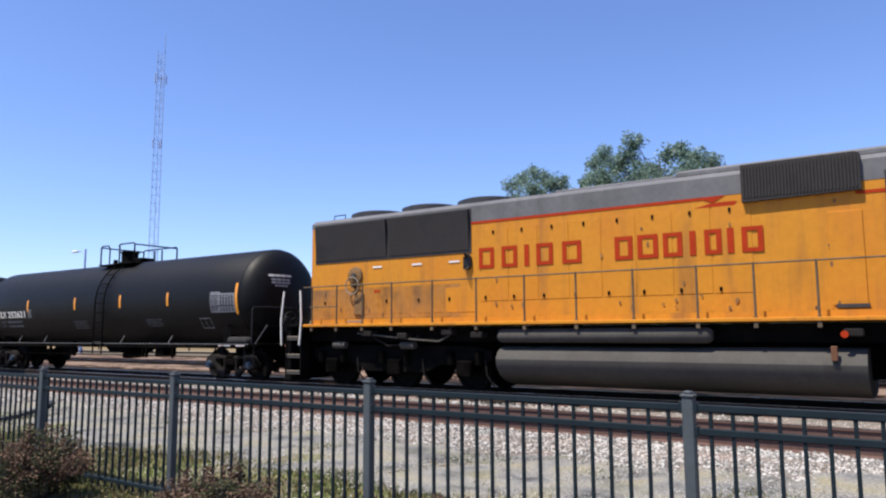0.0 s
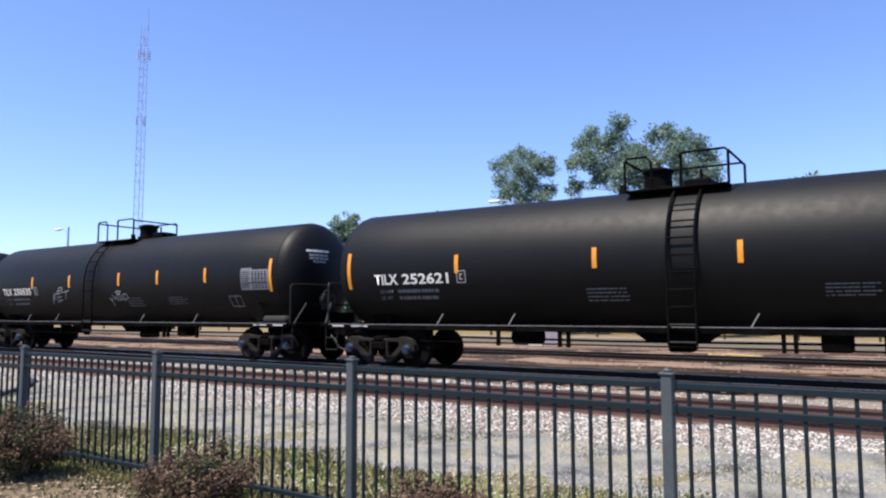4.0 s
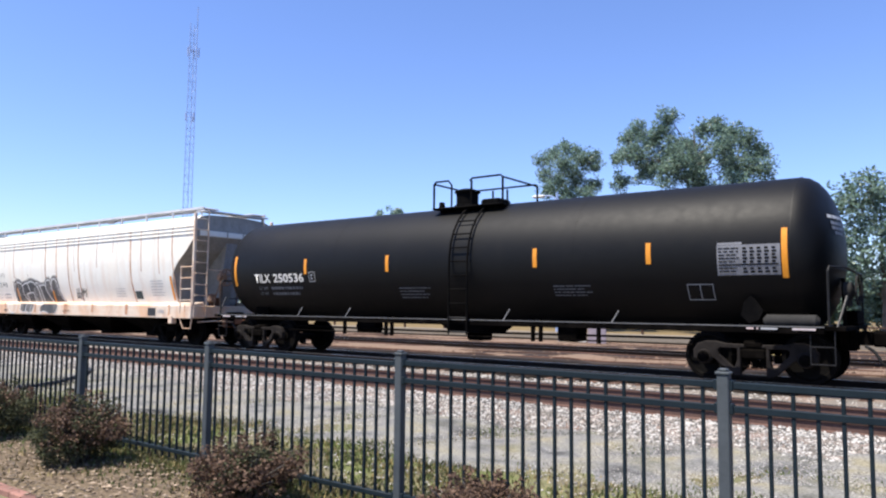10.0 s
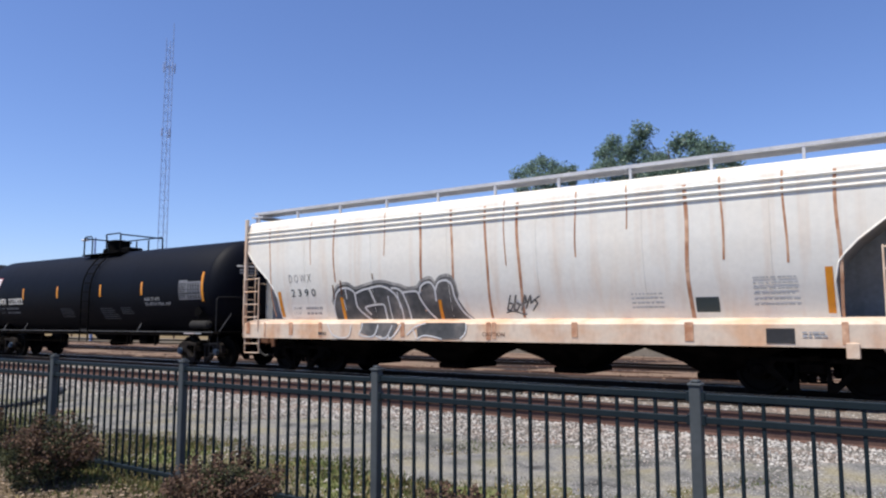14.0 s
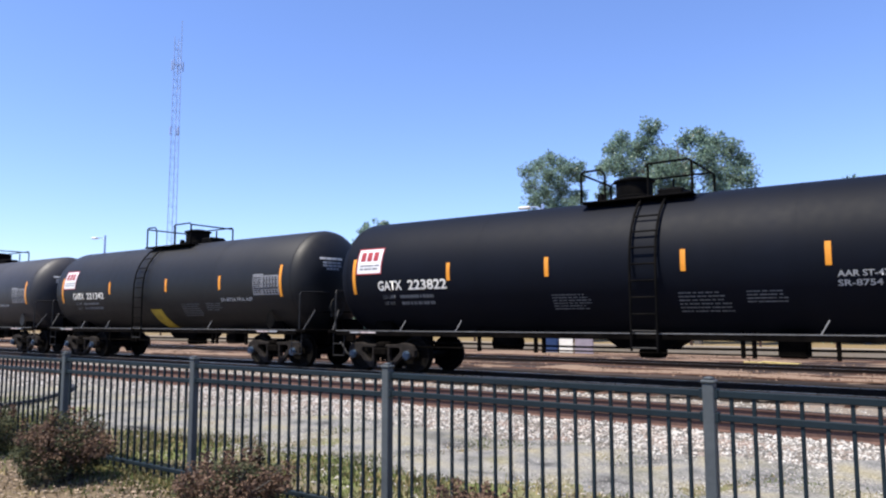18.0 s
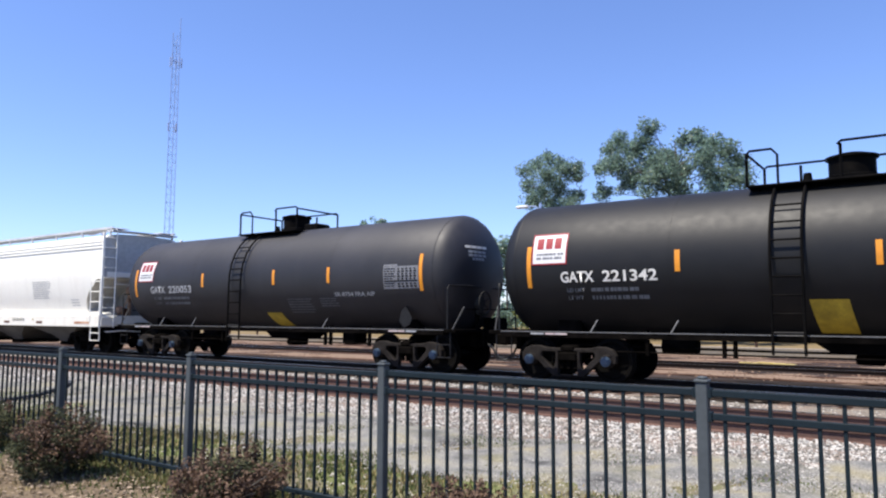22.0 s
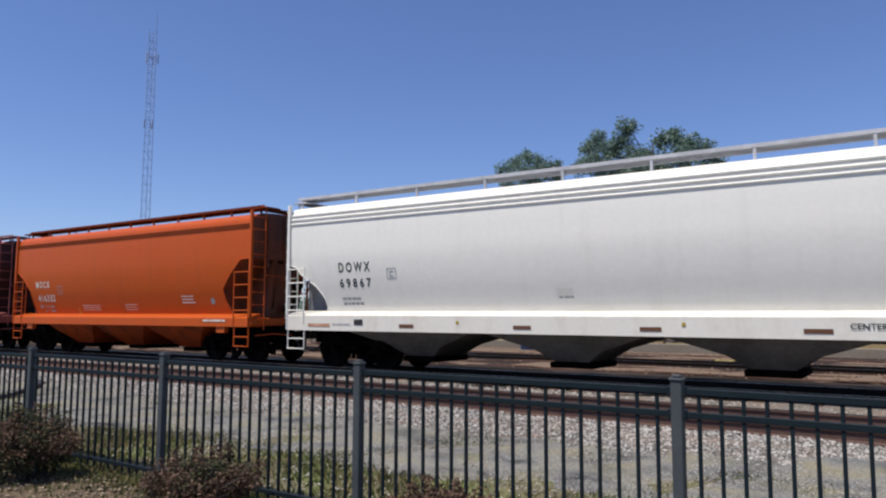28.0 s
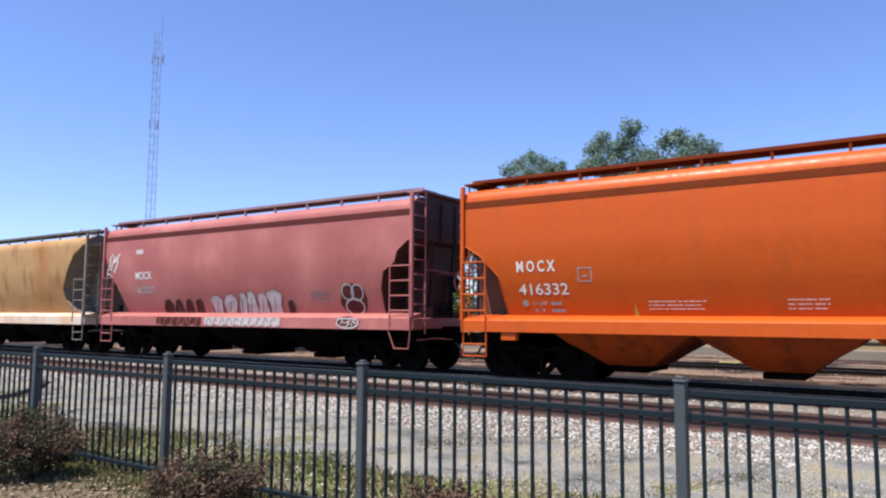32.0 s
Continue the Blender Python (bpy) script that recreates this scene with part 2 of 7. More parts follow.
M_RUSTPALE = mat("pale_flaking_rust", (0.44, 0.28, 0.18), 0.85, var=0.4, scale=5, fine=30, second=(0.2, 0.1, 0.05))
M_RUST = mat("rust", (0.156, 0.06, 0.024), 0.85, var=0.4, scale=4, fine=30, second=(0.096, 0.042, 0.024))
M_YEL = mat("yellow_locomotive_paint", (0.53, 0.216, 0.0165), 0.5, var=0.14, scale=0.55, fine=8, second=(0.454, 0.167, 0.0151), streak=(0.205, 0.0918, 0.0324), streak_amount=0.6, spec=0.2)
M_RAILYEL = mat("dirty_handrail_paint", (0.115, 0.085, 0.055), 0.7, var=0.3, scale=5, spec=0.15)
# shaded copy of M_CAST, for trucks that stand dark below the hoppers
M_CASTSHADE = mat("shaded_cast_steel", (0.0034, 0.003, 0.0028), 0.85, var=0.35, scale=5, fine=45, second=(0.006, 0.005, 0.0042), spec=0.03)
M_LGREY = mat("grey_locomotive_paint", (0.125, 0.123, 0.128), 0.6, var=0.2, scale=1.2, fine=12, streak=(0.075, 0.072, 0.07), streak_amount=0.5, spec=0.25)
M_GRIME = mat("brown_grime", (0.17, 0.085, 0.03), 0.7, var=0.4, scale=3, fine=18, second=(0.26, 0.115, 0.022))
M_DIRTYTAN = mat("dirty_tan_paint", (0.23, 0.13, 0.055), 0.7, var=0.35, scale=4, fine=20, second=(0.13, 0.085, 0.05), spec=0.1)
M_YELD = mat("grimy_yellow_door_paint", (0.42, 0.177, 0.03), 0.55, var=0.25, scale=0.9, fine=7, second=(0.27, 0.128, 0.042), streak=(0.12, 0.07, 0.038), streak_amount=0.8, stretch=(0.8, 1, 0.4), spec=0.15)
M_LRED = mat("red_lettering_paint", (0.33, 0.03, 0.006), 0.6, var=0.12, scale=5, spec=0.1)
M_GRILLE = mat("dark_grille_steel", (0.0248, 0.0248, 0.0264), 0.6, var=0.3, scale=4, fine=25)
M_SCREEN = mat("dusty_radiator_screen", (0.046, 0.043, 0.043), 0.8, var=0.3, scale=1.2, fine=20, second=(0.034, 0.031, 0.03), spec=0.08)
M_TANKGREY = mat("grey_fuel_tank_paint", (0.08, 0.075, 0.068), 0.75, var=0.25, scale=1.5, fine=14, second=(0.052, 0.0485, 0.044), spec=0.08)
M_DULLGREY = mat("dull_grey_reservoir_paint", (0.032, 0.031, 0.03), 0.8, var=0.3, scale=4, fine=20, spec=0.08)
M_FENCE = mat("dark_blue_grey_fence_paint", (0.0112, 0.0188, 0.0248), 0.5, var=0.15, scale=6, fine=40, spec=0.12)
M_POST = mat("lighter_blue_grey_post_paint", (0.062, 0.072, 0.079), 0.55, var=0.2, scale=4, fine=40, spec=0.25)
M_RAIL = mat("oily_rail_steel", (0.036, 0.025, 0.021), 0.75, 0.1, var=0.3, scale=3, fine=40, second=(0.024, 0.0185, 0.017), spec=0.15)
M_RAILRUST = mat("rust_pink_rail_steel", (0.141, 0.088, 0.0726), 0.9, var=0.3, scale=2, fine=30, second=(0.099, 0.0605, 0.0506), spec=0.05)
M_RAILTOP = mat("polished_rail_head", (0.315, 0.308, 0.301), 0.3, 1.0, var=0.15, scale=2)
M_TIE = mat("weathered_tie_wood", (0.15, 0.095, 0.075), 0.9, var=0.4, scale=4, fine=25, second=(0.08, 0.05, 0.04), spread=0.35, bump=0.01, spec=0.06)
M_BALLAST = mat("limestone_ballast", (0.271, 0.242, 0.213), 0.95, var=0.6, scale=1.2, fine=28, second=(0.189, 0.139, 0.115), bump=0.03, spec=0.06)
M_STONE = mat("ballast_stones", (0.338, 0.325, 0.302), 0.9, var=0.2, scale=3, fine=30, second=(0.25, 0.222, 0.195), island=0.55, spec=0.08)
M_GROUND = mat("dry_grass_and_dirt", (0.211, 0.182, 0.12), 0.95, var=0.5, scale=1.1, fine=18, second=(0.118, 0.138, 0.048), bump=0.02, spec=0.1)
M_GRAVEL = mat("fine_grey_gravel", (0.325, 0.322, 0.312), 0.95, var=0.8, scale=1.6, fine=38, second=(0.202, 0.183, 0.129), streak=(0.147, 0.141, 0.0796), streak_amount=0.6, stretch=(0.5, 0.7, 1), bump=0.03, spec=0.1)
# dark oily bed tone, deepened further to hold the shade under the train
M_OILSHADE = mat("oil_and_shade_ballast", (0.0174, 0.0143, 0.0123), 0.95, var=0.4, scale=1.5, fine=20, second=(0.0308, 0.0231, 0.0192), bump=0.03, spec=0.06)
M_BROWNBED = mat("red_brown_track_bed", (0.056, 0.031, 0.023), 0.95, var=0.35, scale=0.6, fine=8, second=(0.08, 0.045, 0.034), streak=(0.16, 0.11, 0.08), streak_amount=0.6, stretch=(0.02, 1.1, 1), bump=0.02, spec=0.06)
M_DIRT = mat("mauve_brown_dirt", (0.0493, 0.0382, 0.0348), 0.95, var=0.35, scale=0.3, fine=8, second=(0.0357, 0.0272, 0.0247), streak=(0.0765, 0.057, 0.0467), streak_amount=0.5, stretch=(0.02, 0.6, 1), bump=0.02, spec=0.06)
M_SAND = mat("pale_pinkish_sand", (0.217, 0.156, 0.115), 0.95, var=0.25, scale=0.9, fine=9, second=(0.176, 0.121, 0.0886), bump=0.02, spec=0.06)
M_MULCH = mat("bark_mulch", (0.19, 0.145, 0.1), 0.95, var=0.45, scale=2.5, fine=26, second=(0.115, 0.09, 0.058), bump=0.03, spec=0.06)
M_CLOD = mat("dull_brown_clods", (0.15, 0.105, 0.08), 0.95, var=0.3, scale=3, island=0.5, spec=0.05)
M_CHIP = mat("mulch_chips", (0.225, 0.172, 0.122), 0.9, var=0.2, scale=3, island=0.55)
M_GRASS = mat("grass_blades", (0.115, 0.138, 0.05), 0.8, var=0.2, scale=2, island=0.35, spec=0.15, through=0.3)
M_STRAW = mat("dry_straw_grass", (0.215, 0.172, 0.0806), 0.9, var=0.2, scale=2, island=0.4, spec=0.1)
M_DRYGRASS = mat("dry_tan_grass", (0.216, 0.162, 0.09), 0.95, var=0.35, scale=0.5, fine=4, second=(0.153, 0.114, 0.0585), bump=0.05, spec=0.06)
M_BARK = mat("tree_bark", (0.105, 0.092, 0.078), 0.95, var=0.4, scale=3, fine=20, bump=0.02)
M_LEAF = mat("cottonwood_leaves", (0.182, 0.266, 0.208), 0.4, var=0.15, scale=0.6, island=0.4, through=0.5)
M_LEAF2 = mat("yellow_green_leaves", (0.152, 0.176, 0.048), 0.6, var=0.25, scale=0.5, island=0.5, through=0.3)
M_BUSHG = mat("green_bush_leaves", (0.0662, 0.072, 0.0374), 0.75, var=0.2, scale=4, island=0.35, spec=0.2, through=0.25)
M_BUSHR = mat("red_brown_bush_leaves", (0.13, 0.083, 0.058), 0.75, var=0.2, scale=4, island=0.4, spec=0.2, through=0.25)
# haze before the far mast is mixed in as pale sky blue
M_TOWER = mat("hazed_galvanised_steel", (0.29, 0.37, 0.58), 0.5, 0.2, var=0.1, scale=1)
M_CONC = mat("tan_concrete", (0.266, 0.231, 0.189), 0.9, var=0.25, scale=0.8, fine=9, second=(0.196, 0.168, 0.133), spec=0.06)
M_BRICK = mat("red_edging_brick", (0.238, 0.119, 0.091), 0.9, var=0.3, scale=4, fine=20, spread=0.3)
M_BLUEBOX = mat("blue_painted_steel", (0.012, 0.034, 0.105), 0.5, var=0.15, scale=3)
M_LILAC = mat("pale_lilac_panel", (0.24, 0.21, 0.25), 0.7, var=0.15, scale=3)
M_YBOARD = mat("yellowed_bare_timber", (0.42, 0.33, 0.12), 0.8, var=0.25, scale=4)
M_HOSE = mat("black_rubber_hose", (0.016, 0.016, 0.016), 0.6, var=0.2, scale=9)


# ---- shape helpers ----
class Geo:
    """A list of vertices and faces that grows by simple solids."""

    def __init__(self):
        self.v, self.f, self.m = [], [], []

    def add(self, verts, faces, mi=0):
        o = len(self.v)
        self.v += [tuple(p) for p in verts]
        self.f += [tuple(i + o for i in fc) for fc in faces]
        self.m += [mi] * len(faces)
        return self

    def box(self, x0, x1, y0, y1, z0, z1, mi=0, b=0.0):
        if b <= 0:
            vs = [(x, y, z) for x in (x0, x1) for y in (y0, y1) for z in (z0, z1)]
            return self.add(vs, [(0, 1, 3, 2), (4, 6, 7, 5), (0, 4, 5, 1), (2, 3, 7, 6), (0, 2, 6, 4), (1, 5, 7, 3)], mi)
        ring = [(x0 + b, y0), (x1 - b, y0), (x1, y0 + b), (x1, y1 - b), (x1 - b, y1), (x0 + b, y1), (x0, y1 - b), (x0, y0 + b)]
        cx, cy = (x0 + x1) / 2, (y0 + y1) / 2
        kx, ky = 1 - 2 * b / max(x1 - x0, 1e-6), 1 - 2 * b / max(y1 - y0, 1e-6)
        small = [(cx + (x - cx) * kx, cy + (y - cy) * ky) for x, y in ring]
        rings = [[(x, y, z0) for x, y in small], [(x, y, z0 + b) for x, y in ring], [(x, y, z1 - b) for x, y in ring], [(x, y, z1) for x, y in small]]
        return self.loft(rings, mi)

    def loft(self, rings, mi=0, caps=True, closed=True):
        n, vs, fs = len(rings[0]), [p for r in rings for p in r], []
        for i in range(len(rings) - 1):
            for j in range(n if closed else n - 1):
                k = (j + 1) % n
                fs.append((i * n + j, i * n + k, (i + 1) * n + k, (i + 1) * n + j))
        if caps:
            fs += [tuple(reversed(range(n))), tuple(range((len(rings) - 1) * n, len(rings) * n))]
        return self.add(vs, fs, mi)

    def tube(self, pts, r, n=8, mi=0, caps=True):
        pts = [Vector(p) for p in pts]
        rs = r if isinstance(r, (list, tuple)) else [r] * len(pts)
        rings, side = [], None
        for i, p in enumerate(pts):
            d = (pts[min(i + 1, len(pts) - 1)] - pts[max(i - 1, 0)]).normalized()
            if side is None:
                side = d.orthogonal().normalized()
            side = (side - d * side.dot(d)).normalized()
            up = d.cross(side)
            rings.append([p + side * math.cos(a) * rs[i] + up * math.sin(a) * rs[i] for a in (2 * math.pi * k / n for k in range(n))])
        return self.loft(rings, mi, caps)

    def bar(self, p0, p1, w, h, mi=0, up=(0, 1, 0)):
        """A square bar: w across, h along up."""
        p0, p1, up = Vector(p0), Vector(p1), Vector(up)
        d = (p1 - p0).normalized()
        up = (up - d * up.dot(d)).normalized()
        s = d.cross(up)
        return self.loft([[p + s * a * w / 2 + up * c * h / 2 for a, c in ((-1, -1), (1, -1), (1, 1), (-1, 1))] for p in (p0, p1)], mi)

    def prism(self, poly, y0, y1, mi=0):
        """A shape in x, z pushed from y0 to y1."""
        return self.loft([[(x, y0, z) for x, z in poly], [(x, y1, z) for x, z in poly]], mi)

    def patch(self, wrap, x0, x1, z0, z1, e=0.006, nx=1, nz=4, mi=0):
        """A painted patch that follows the surface wrap(x, z, e)."""
        vs = [wrap(x0 + (x1 - x0) * i / nx, z0 + (z1 - z0) * j / nz, e) for i in range(nx + 1) for j in range(nz + 1)]
        w = nz + 1
        return self.add(vs, [(i * w + j, (i + 1) * w + j, (i + 1) * w + j + 1, i * w + j + 1) for i in range(nx) for j in range(nz)], mi)

    def ribbon(self, wrap, pts, width, e=0.008, mi=0):
        """A painted line along points in x, z."""
        vs = []
        for i, (x, z) in enumerate(pts):
            a, c = pts[max(i - 1, 0)], pts[min(i + 1, len(pts) - 1)]
            dx, dz = c[0] - a[0], c[1] - a[1]
            q = math.hypot(dx, dz) or 1
            vs += [wrap(x - dz / q * width / 2, z + dx / q * width / 2, e), wrap(x + dz / q * width / 2, z - dx / q * width / 2, e)]
        return self.add(vs, [(2 * i, 2 * i + 1, 2 * i + 3, 2 * i + 2) for i in range(len(pts) - 1)], mi)

    def mesh(self, name, mats, smooth=True, angle=35):
        me = bpy.data.meshes.new(name)
        me.from_pydata(self.v, [], self.f)
        for m in mats if isinstance(mats, (list, tuple)) else [mats]:
            me.materials.append(m)
        if any(self.m):
            me.polygons.foreach_set("material_index", self.m)
        if smooth:
            me.shade_smooth()
            me.set_sharp_from_angle(angle=radians(angle))
        me.update()
        return me


def part(name, geo, mats, parent, label="", smooth=True, angle=35):
    """Links a shape, or a mesh shared with others, as one part of a thing."""
    ob = new(name, geo.mesh(name, mats, smooth, angle) if isinstance(geo, Geo) else geo)
    ob.parent = parent
    if label:
        ob["label"] = label
    return ob


def thing(name, label, category, group="", kind="", geo=None, mats=None, smooth=True, at=None, angle=35):
    ob = new(name, geo.mesh(name, mats, smooth, angle) if geo else None)
    if at:
        ob.matrix_basis = pose(*at)
    return tagged(ob, label, category, group, kind)


def lettering(parent, body, x0, x1, z0, z1, wrap, material, label="", weight=0.02, name="lettering"):
    """Characters painted on the surface wrap, filling the box x0..x1, z0..z1."""
    cu = bpy.data.curves.new(name, "FONT")
    cu.body, cu.offset, cu.resolution_u = body, weight, 3
    tmp = bpy.data.objects.new(name, cu)
    me = bpy.data.meshes.new_from_object(tmp)
    bpy.data.objects.remove(tmp)
    bpy.data.curves.remove(cu)
    me.materials.clear()
    me.materials.append(material)
    co = np.empty(len(me.vertices) * 3)
    me.vertices.foreach_get("co", co)
    co = co.reshape(-1, 3)
    lo, hi = co.min(0), co.max(0)
    for vert, (u, v, _) in zip(me.vertices, co):
        vert.co = wrap(x0 + (u - lo[0]) / (hi[0] - lo[0]) * (x1 - x0), z0 + (v - lo[1]) / (hi[1] - lo[1]) * (z1 - z0), 0.008)
    return part(name, me, None, parent, label)


def bars(parent, wrap, x0, x1, z0, z1, rows, material, seed=0, label="", name="small_print", fill=0.55):
    """Small print that cannot be read, as plain bars."""
    g, rng = Geo(), random.Random(seed)
    step = (z1 - z0) / rows
    for r in range(rows):
        z = z1 - (r + 0.5) * step
        x, end = x0, x1 - rng.random() * 0.25 * (x1 - x0)
        while x < end - 0.02:
            w = min(rng.uniform(0.035, 0.12), end - x)
            g.patch(wrap, x, x + w, z - step * fill / 2, z + step * fill / 2, 0.008, 1, 1)
            x += w + rng.choice((0.012, 0.012, 0.035))
    return tagged(part(name, g, material, parent, label, smooth=False), kind="stuff")


# ---- the ground and the tracks ----
YC, RAIL_Z = 15.32, 0.25          # the train's track: middle line and rail top


def spread_lines(a, b, near, fine, coarse):
    """Grid lines from a to b, close together inside near."""
    out, x = [], a
    while x < b:
        out.append(x)
        x += fine if near[0] <= x <= near[1] else coarse * (1 + abs(x - (near[0] if x < near[0] else near[1])) / 30)
        if out[-1] < near[0] < x:
            x = near[0]
    return out + [b]


def ground_height(x, y):
    bump = 0.025 * noise.noise((x * 0.5, y * 0.5, 0)) if -60 < x < 20 and 0 < y < 8 else 0.0
    return (-0.06 if y > 19 else 0.0) + bump


xs, ys = spread_lines(-1600, 1200, (-24, 8), 0.6, 6), spread_lines(-400, 2200, (-2, 8), 0.5, 5)
g = Geo()
g.add([(x, y, ground_height(x, y) if y < 7.8 or y > 19.5 else -0.08) for x in xs for y in ys],
      [(i * len(ys) + j, (i + 1) * len(ys) + j, (i + 1) * len(ys) + j + 1, i * len(ys) + j + 1) for i in range(len(xs) - 1) for j in range(len(ys) - 1)])
thing("ground", "patchy dry grass and dirt beside the railway", "ground", kind="structure", geo=g, mats=M_GROUND)


def strip(name, section, x0, x1, material, label, category, step=1.2, rough=0.0):
    """A strip of ground along the track with the cross section (y, z)."""
    g, n = Geo(), max(2, int((x1 - x0) / step))
    rings = []
    for i in range(n + 1):
        x = x0 + (x1 - x0) * i / n
        rings.append([(x, y + rough * noise.noise((x * 0.6, y, 3)), z + 0.25 * rough * noise.noise((x * 0.9, y * 2, 7))) for y, z in section])
    g.loft(rings, 0, caps=False, closed=False)
    return thing(name, label, category, kind="structure", geo=g, mats=material)


strip("gravel_verge", [(5.9, -0.03), (6.2, 0.015), (6.9, 0.022), (7.9, 0.024), (8.9, 0.03)], -60, 30, M_GRAVEL, "fine grey gravel path along the ballast", "gravel", 0.4, 0.5)
strip("ballast_bed", [(8.3, -0.05), (8.7, 0.03), (9.2, 0.062), (9.6, 0.074), (13.4, 0.074), (17.4, 0.066), (18.6, 0.03), (19.6, -0.08)], -260, 90, M_BALLAST, "pale limestone ballast under the railway tracks", "ballast", 1.5, 0.15)
strip("dirt_strip", [(19.3, -0.075), (19.8, -0.03), (20.6, -0.025), (24.6, -0.02), (33.6, -0.03), (34.2, -0.08)], -260, 90, M_DIRT, "tan dirt yard behind the main tracks", "dirt", 3.0, 0.25)

# dark strip below the cars: bed colour plus their painted shade
strip("oily_ballast", [(13.75, 0.06), (14.0, 0.08), (15.3, 0.08), (18.0, 0.075), (19.2, 0.03), (20.4, -0.03), (21.0, -0.06)], -260, 90, M_OILSHADE, "dark oily main-track ballast with shade of the train painted in", "ballast", 1.0, 0.25)
strip("siding_bed", [(23.6, -0.06), (23.85, -0.008), (25.0, 0.0), (26.2, -0.008), (26.5, -0.06)], -260, 90, M_BROWNBED, "red-brown bed of the siding track", "track bed", 2.0, 0.3)
strip("sandy_strip", [(20.7, -0.06), (21.1, -0.012), (22.2, 0.006), (23.3, 0.0), (23.75, -0.05)], -260, 90, M_SAND, "pale pinkish sand strip beside the main track", "dirt", 0.9, 0.35)
strip("sandy_yard", [(28.9, -0.06), (29.4, -0.012), (31.0, -0.006), (33.0, -0.012), (33.8, -0.05)], -260, 90, M_SAND, "pale sandy ground behind the siding", "dirt", 2.0, 0.4)
strip("sandy_apron", [(26.3, -0.05), (26.7, -0.014), (27.4, -0.008), (28.4, -0.014), (28.8, -0.05)], -11.5, 90, M_SAND, "pale sandy apron beside the siding", "dirt", 1.2, 0.4)


for y, w in ((20.9, 0.2), (22.55, 0.12), (27.5, 0.16), (28.7, 0.2), (30.2, 0.12), (31.4, 0.14)):
    strip("wheel_rut", [(y - w / 2, -0.02), (y - w * 0.3, 0.012), (y + w * 0.3, 0.013), (y + w / 2, -0.02)], -120, 60, M_BROWNBED, "dark red-brown wheel rut in the yard", "rut", 1.6, 0.2)


def rail_section(y, z):
    return [(y - 0.07, z - 0.165), (y + 0.07, z - 0.165), (y + 0.07, z - 0.155), (y + 0.012, z - 0.135), (y + 0.012, z - 0.045),
            (y + 0.036, z - 0.035), (y + 0.036, z - 0.006), (y - 0.036, z - 0.006), (y - 0.036, z - 0.035), (y - 0.012, z - 0.045),
            (y - 0.012, z - 0.135), (y - 0.07, z - 0.155)]


g = Geo().box(-0.115, 0.115, -1.3, 1.3, -0.16, 0.0, 0, 0.012)
TIE = g.mesh("tie", M_TIE)
g = Geo().box(-0.09, 0.09, -0.16, 0.16, 0.0, 0.012, 0, 0.004)
PLATE = g.mesh("tie_plate", M_RAIL)


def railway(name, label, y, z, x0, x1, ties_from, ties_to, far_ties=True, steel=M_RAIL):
    """A track: two rails, single ties on the near stretch, the far ties in one part."""
    track = thing(name, label, "railway track", kind="structure")
    for s in (-0.755, 0.755):
        g = Geo()
        sec = rail_section(y + s, z)
        g.loft([[(x, a, b) for a, b in sec] for x in (x0, x1)])
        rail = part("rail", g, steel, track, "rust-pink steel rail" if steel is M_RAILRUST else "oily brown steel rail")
        g = Geo().box(x0, x1, y + s - 0.034, y + s + 0.034, z - 0.006, z)
        part("rail_head", g, M_RAILTOP, rail, "polished running surface")
    rng = random.Random(int(y * 10))
    n = int((ties_to - ties_from) / 0.5)
    for i in range(n):
        tie = part("tie", TIE, None, track)
        tie.matrix_basis = pose(ties_from + i * 0.5 + rng.uniform(-0.03, 0.03), y + rng.uniform(-0.05, 0.05), z - 0.166 + rng.uniform(-0.012, 0.0), 0, 0, rng.uniform(-1.2, 1.2))
    g = Geo()
    for i in range(int((ties_from - x0) / 0.5) if far_ties else 0):
        x = x0 + i * 0.5
        g.box(x - 0.11, x + 0.11, y - 1.3, y + 1.3, z - 0.3, z - 0.17)
    if g.v:
        tagged(part("far_ties", g, M_TIE, track), kind="stuff")
    return track


railway("track_1", "rusty railway track on wooden ties in pale ballast", 10.95, RAIL_Z, -160, 40, -44, 8, steel=M_RAILRUST)
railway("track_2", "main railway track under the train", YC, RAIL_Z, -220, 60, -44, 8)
railway("track_3", "rusty siding track sunk in brown dirt", 25.0, 0.12, -200, 60, -60, 10, False)

# loose stones on the near ballast shoulder and between the rails
rng = random.Random(4)


def stones(g, count, x0, x1, y0, y1, zfun, s0, s1, keep=lambda x, y: True):
    for _ in range(count):
        x, y = rng.uniform(x0, x1), rng.uniform(y0, y1)
        if not keep(x, y):
            continue
        s, a = rng.uniform(s0, s1), rng.uniform(0, 6.28)
        c, d = math.cos(a) * s, math.sin(a) * s
        z, h, k = zfun(x, y), s * rng.uniform(0.5, 0.9), rng.uniform(0.55, 0.9)
        g.add([(x + c, y + d, z), (x - d * k, y + c * k, z), (x - c, y - d, z), (x + d * k, y - c * k, z), (x + c * 0.4 + rng.uniform(-1, 1) * s * 0.2, y + d * 0.4, z + h), (x - c * 0.4, y - d * 0.4 + rng.uniform(-1, 1) * s * 0.2, z + h * 0.8)],
              [(0, 1, 4), (1, 5, 4), (1, 2, 5), (2, 3, 5), (3, 4, 5), (3, 0, 4)])


def shoulder(x, y):
    return (0.022 + (y - 8.4) * 0.044 if y < 9.4 else 0.066) + 0.002


g = Geo()
stones(g, 30000, -17, 3.5, 8.3, 10.2, shoulder, 0.010, 0.029, lambda x, y: y > 8.55 + 0.35 * noise.noise((x * 0.8, 0, 0)) + rng.gauss(0, 0.12))
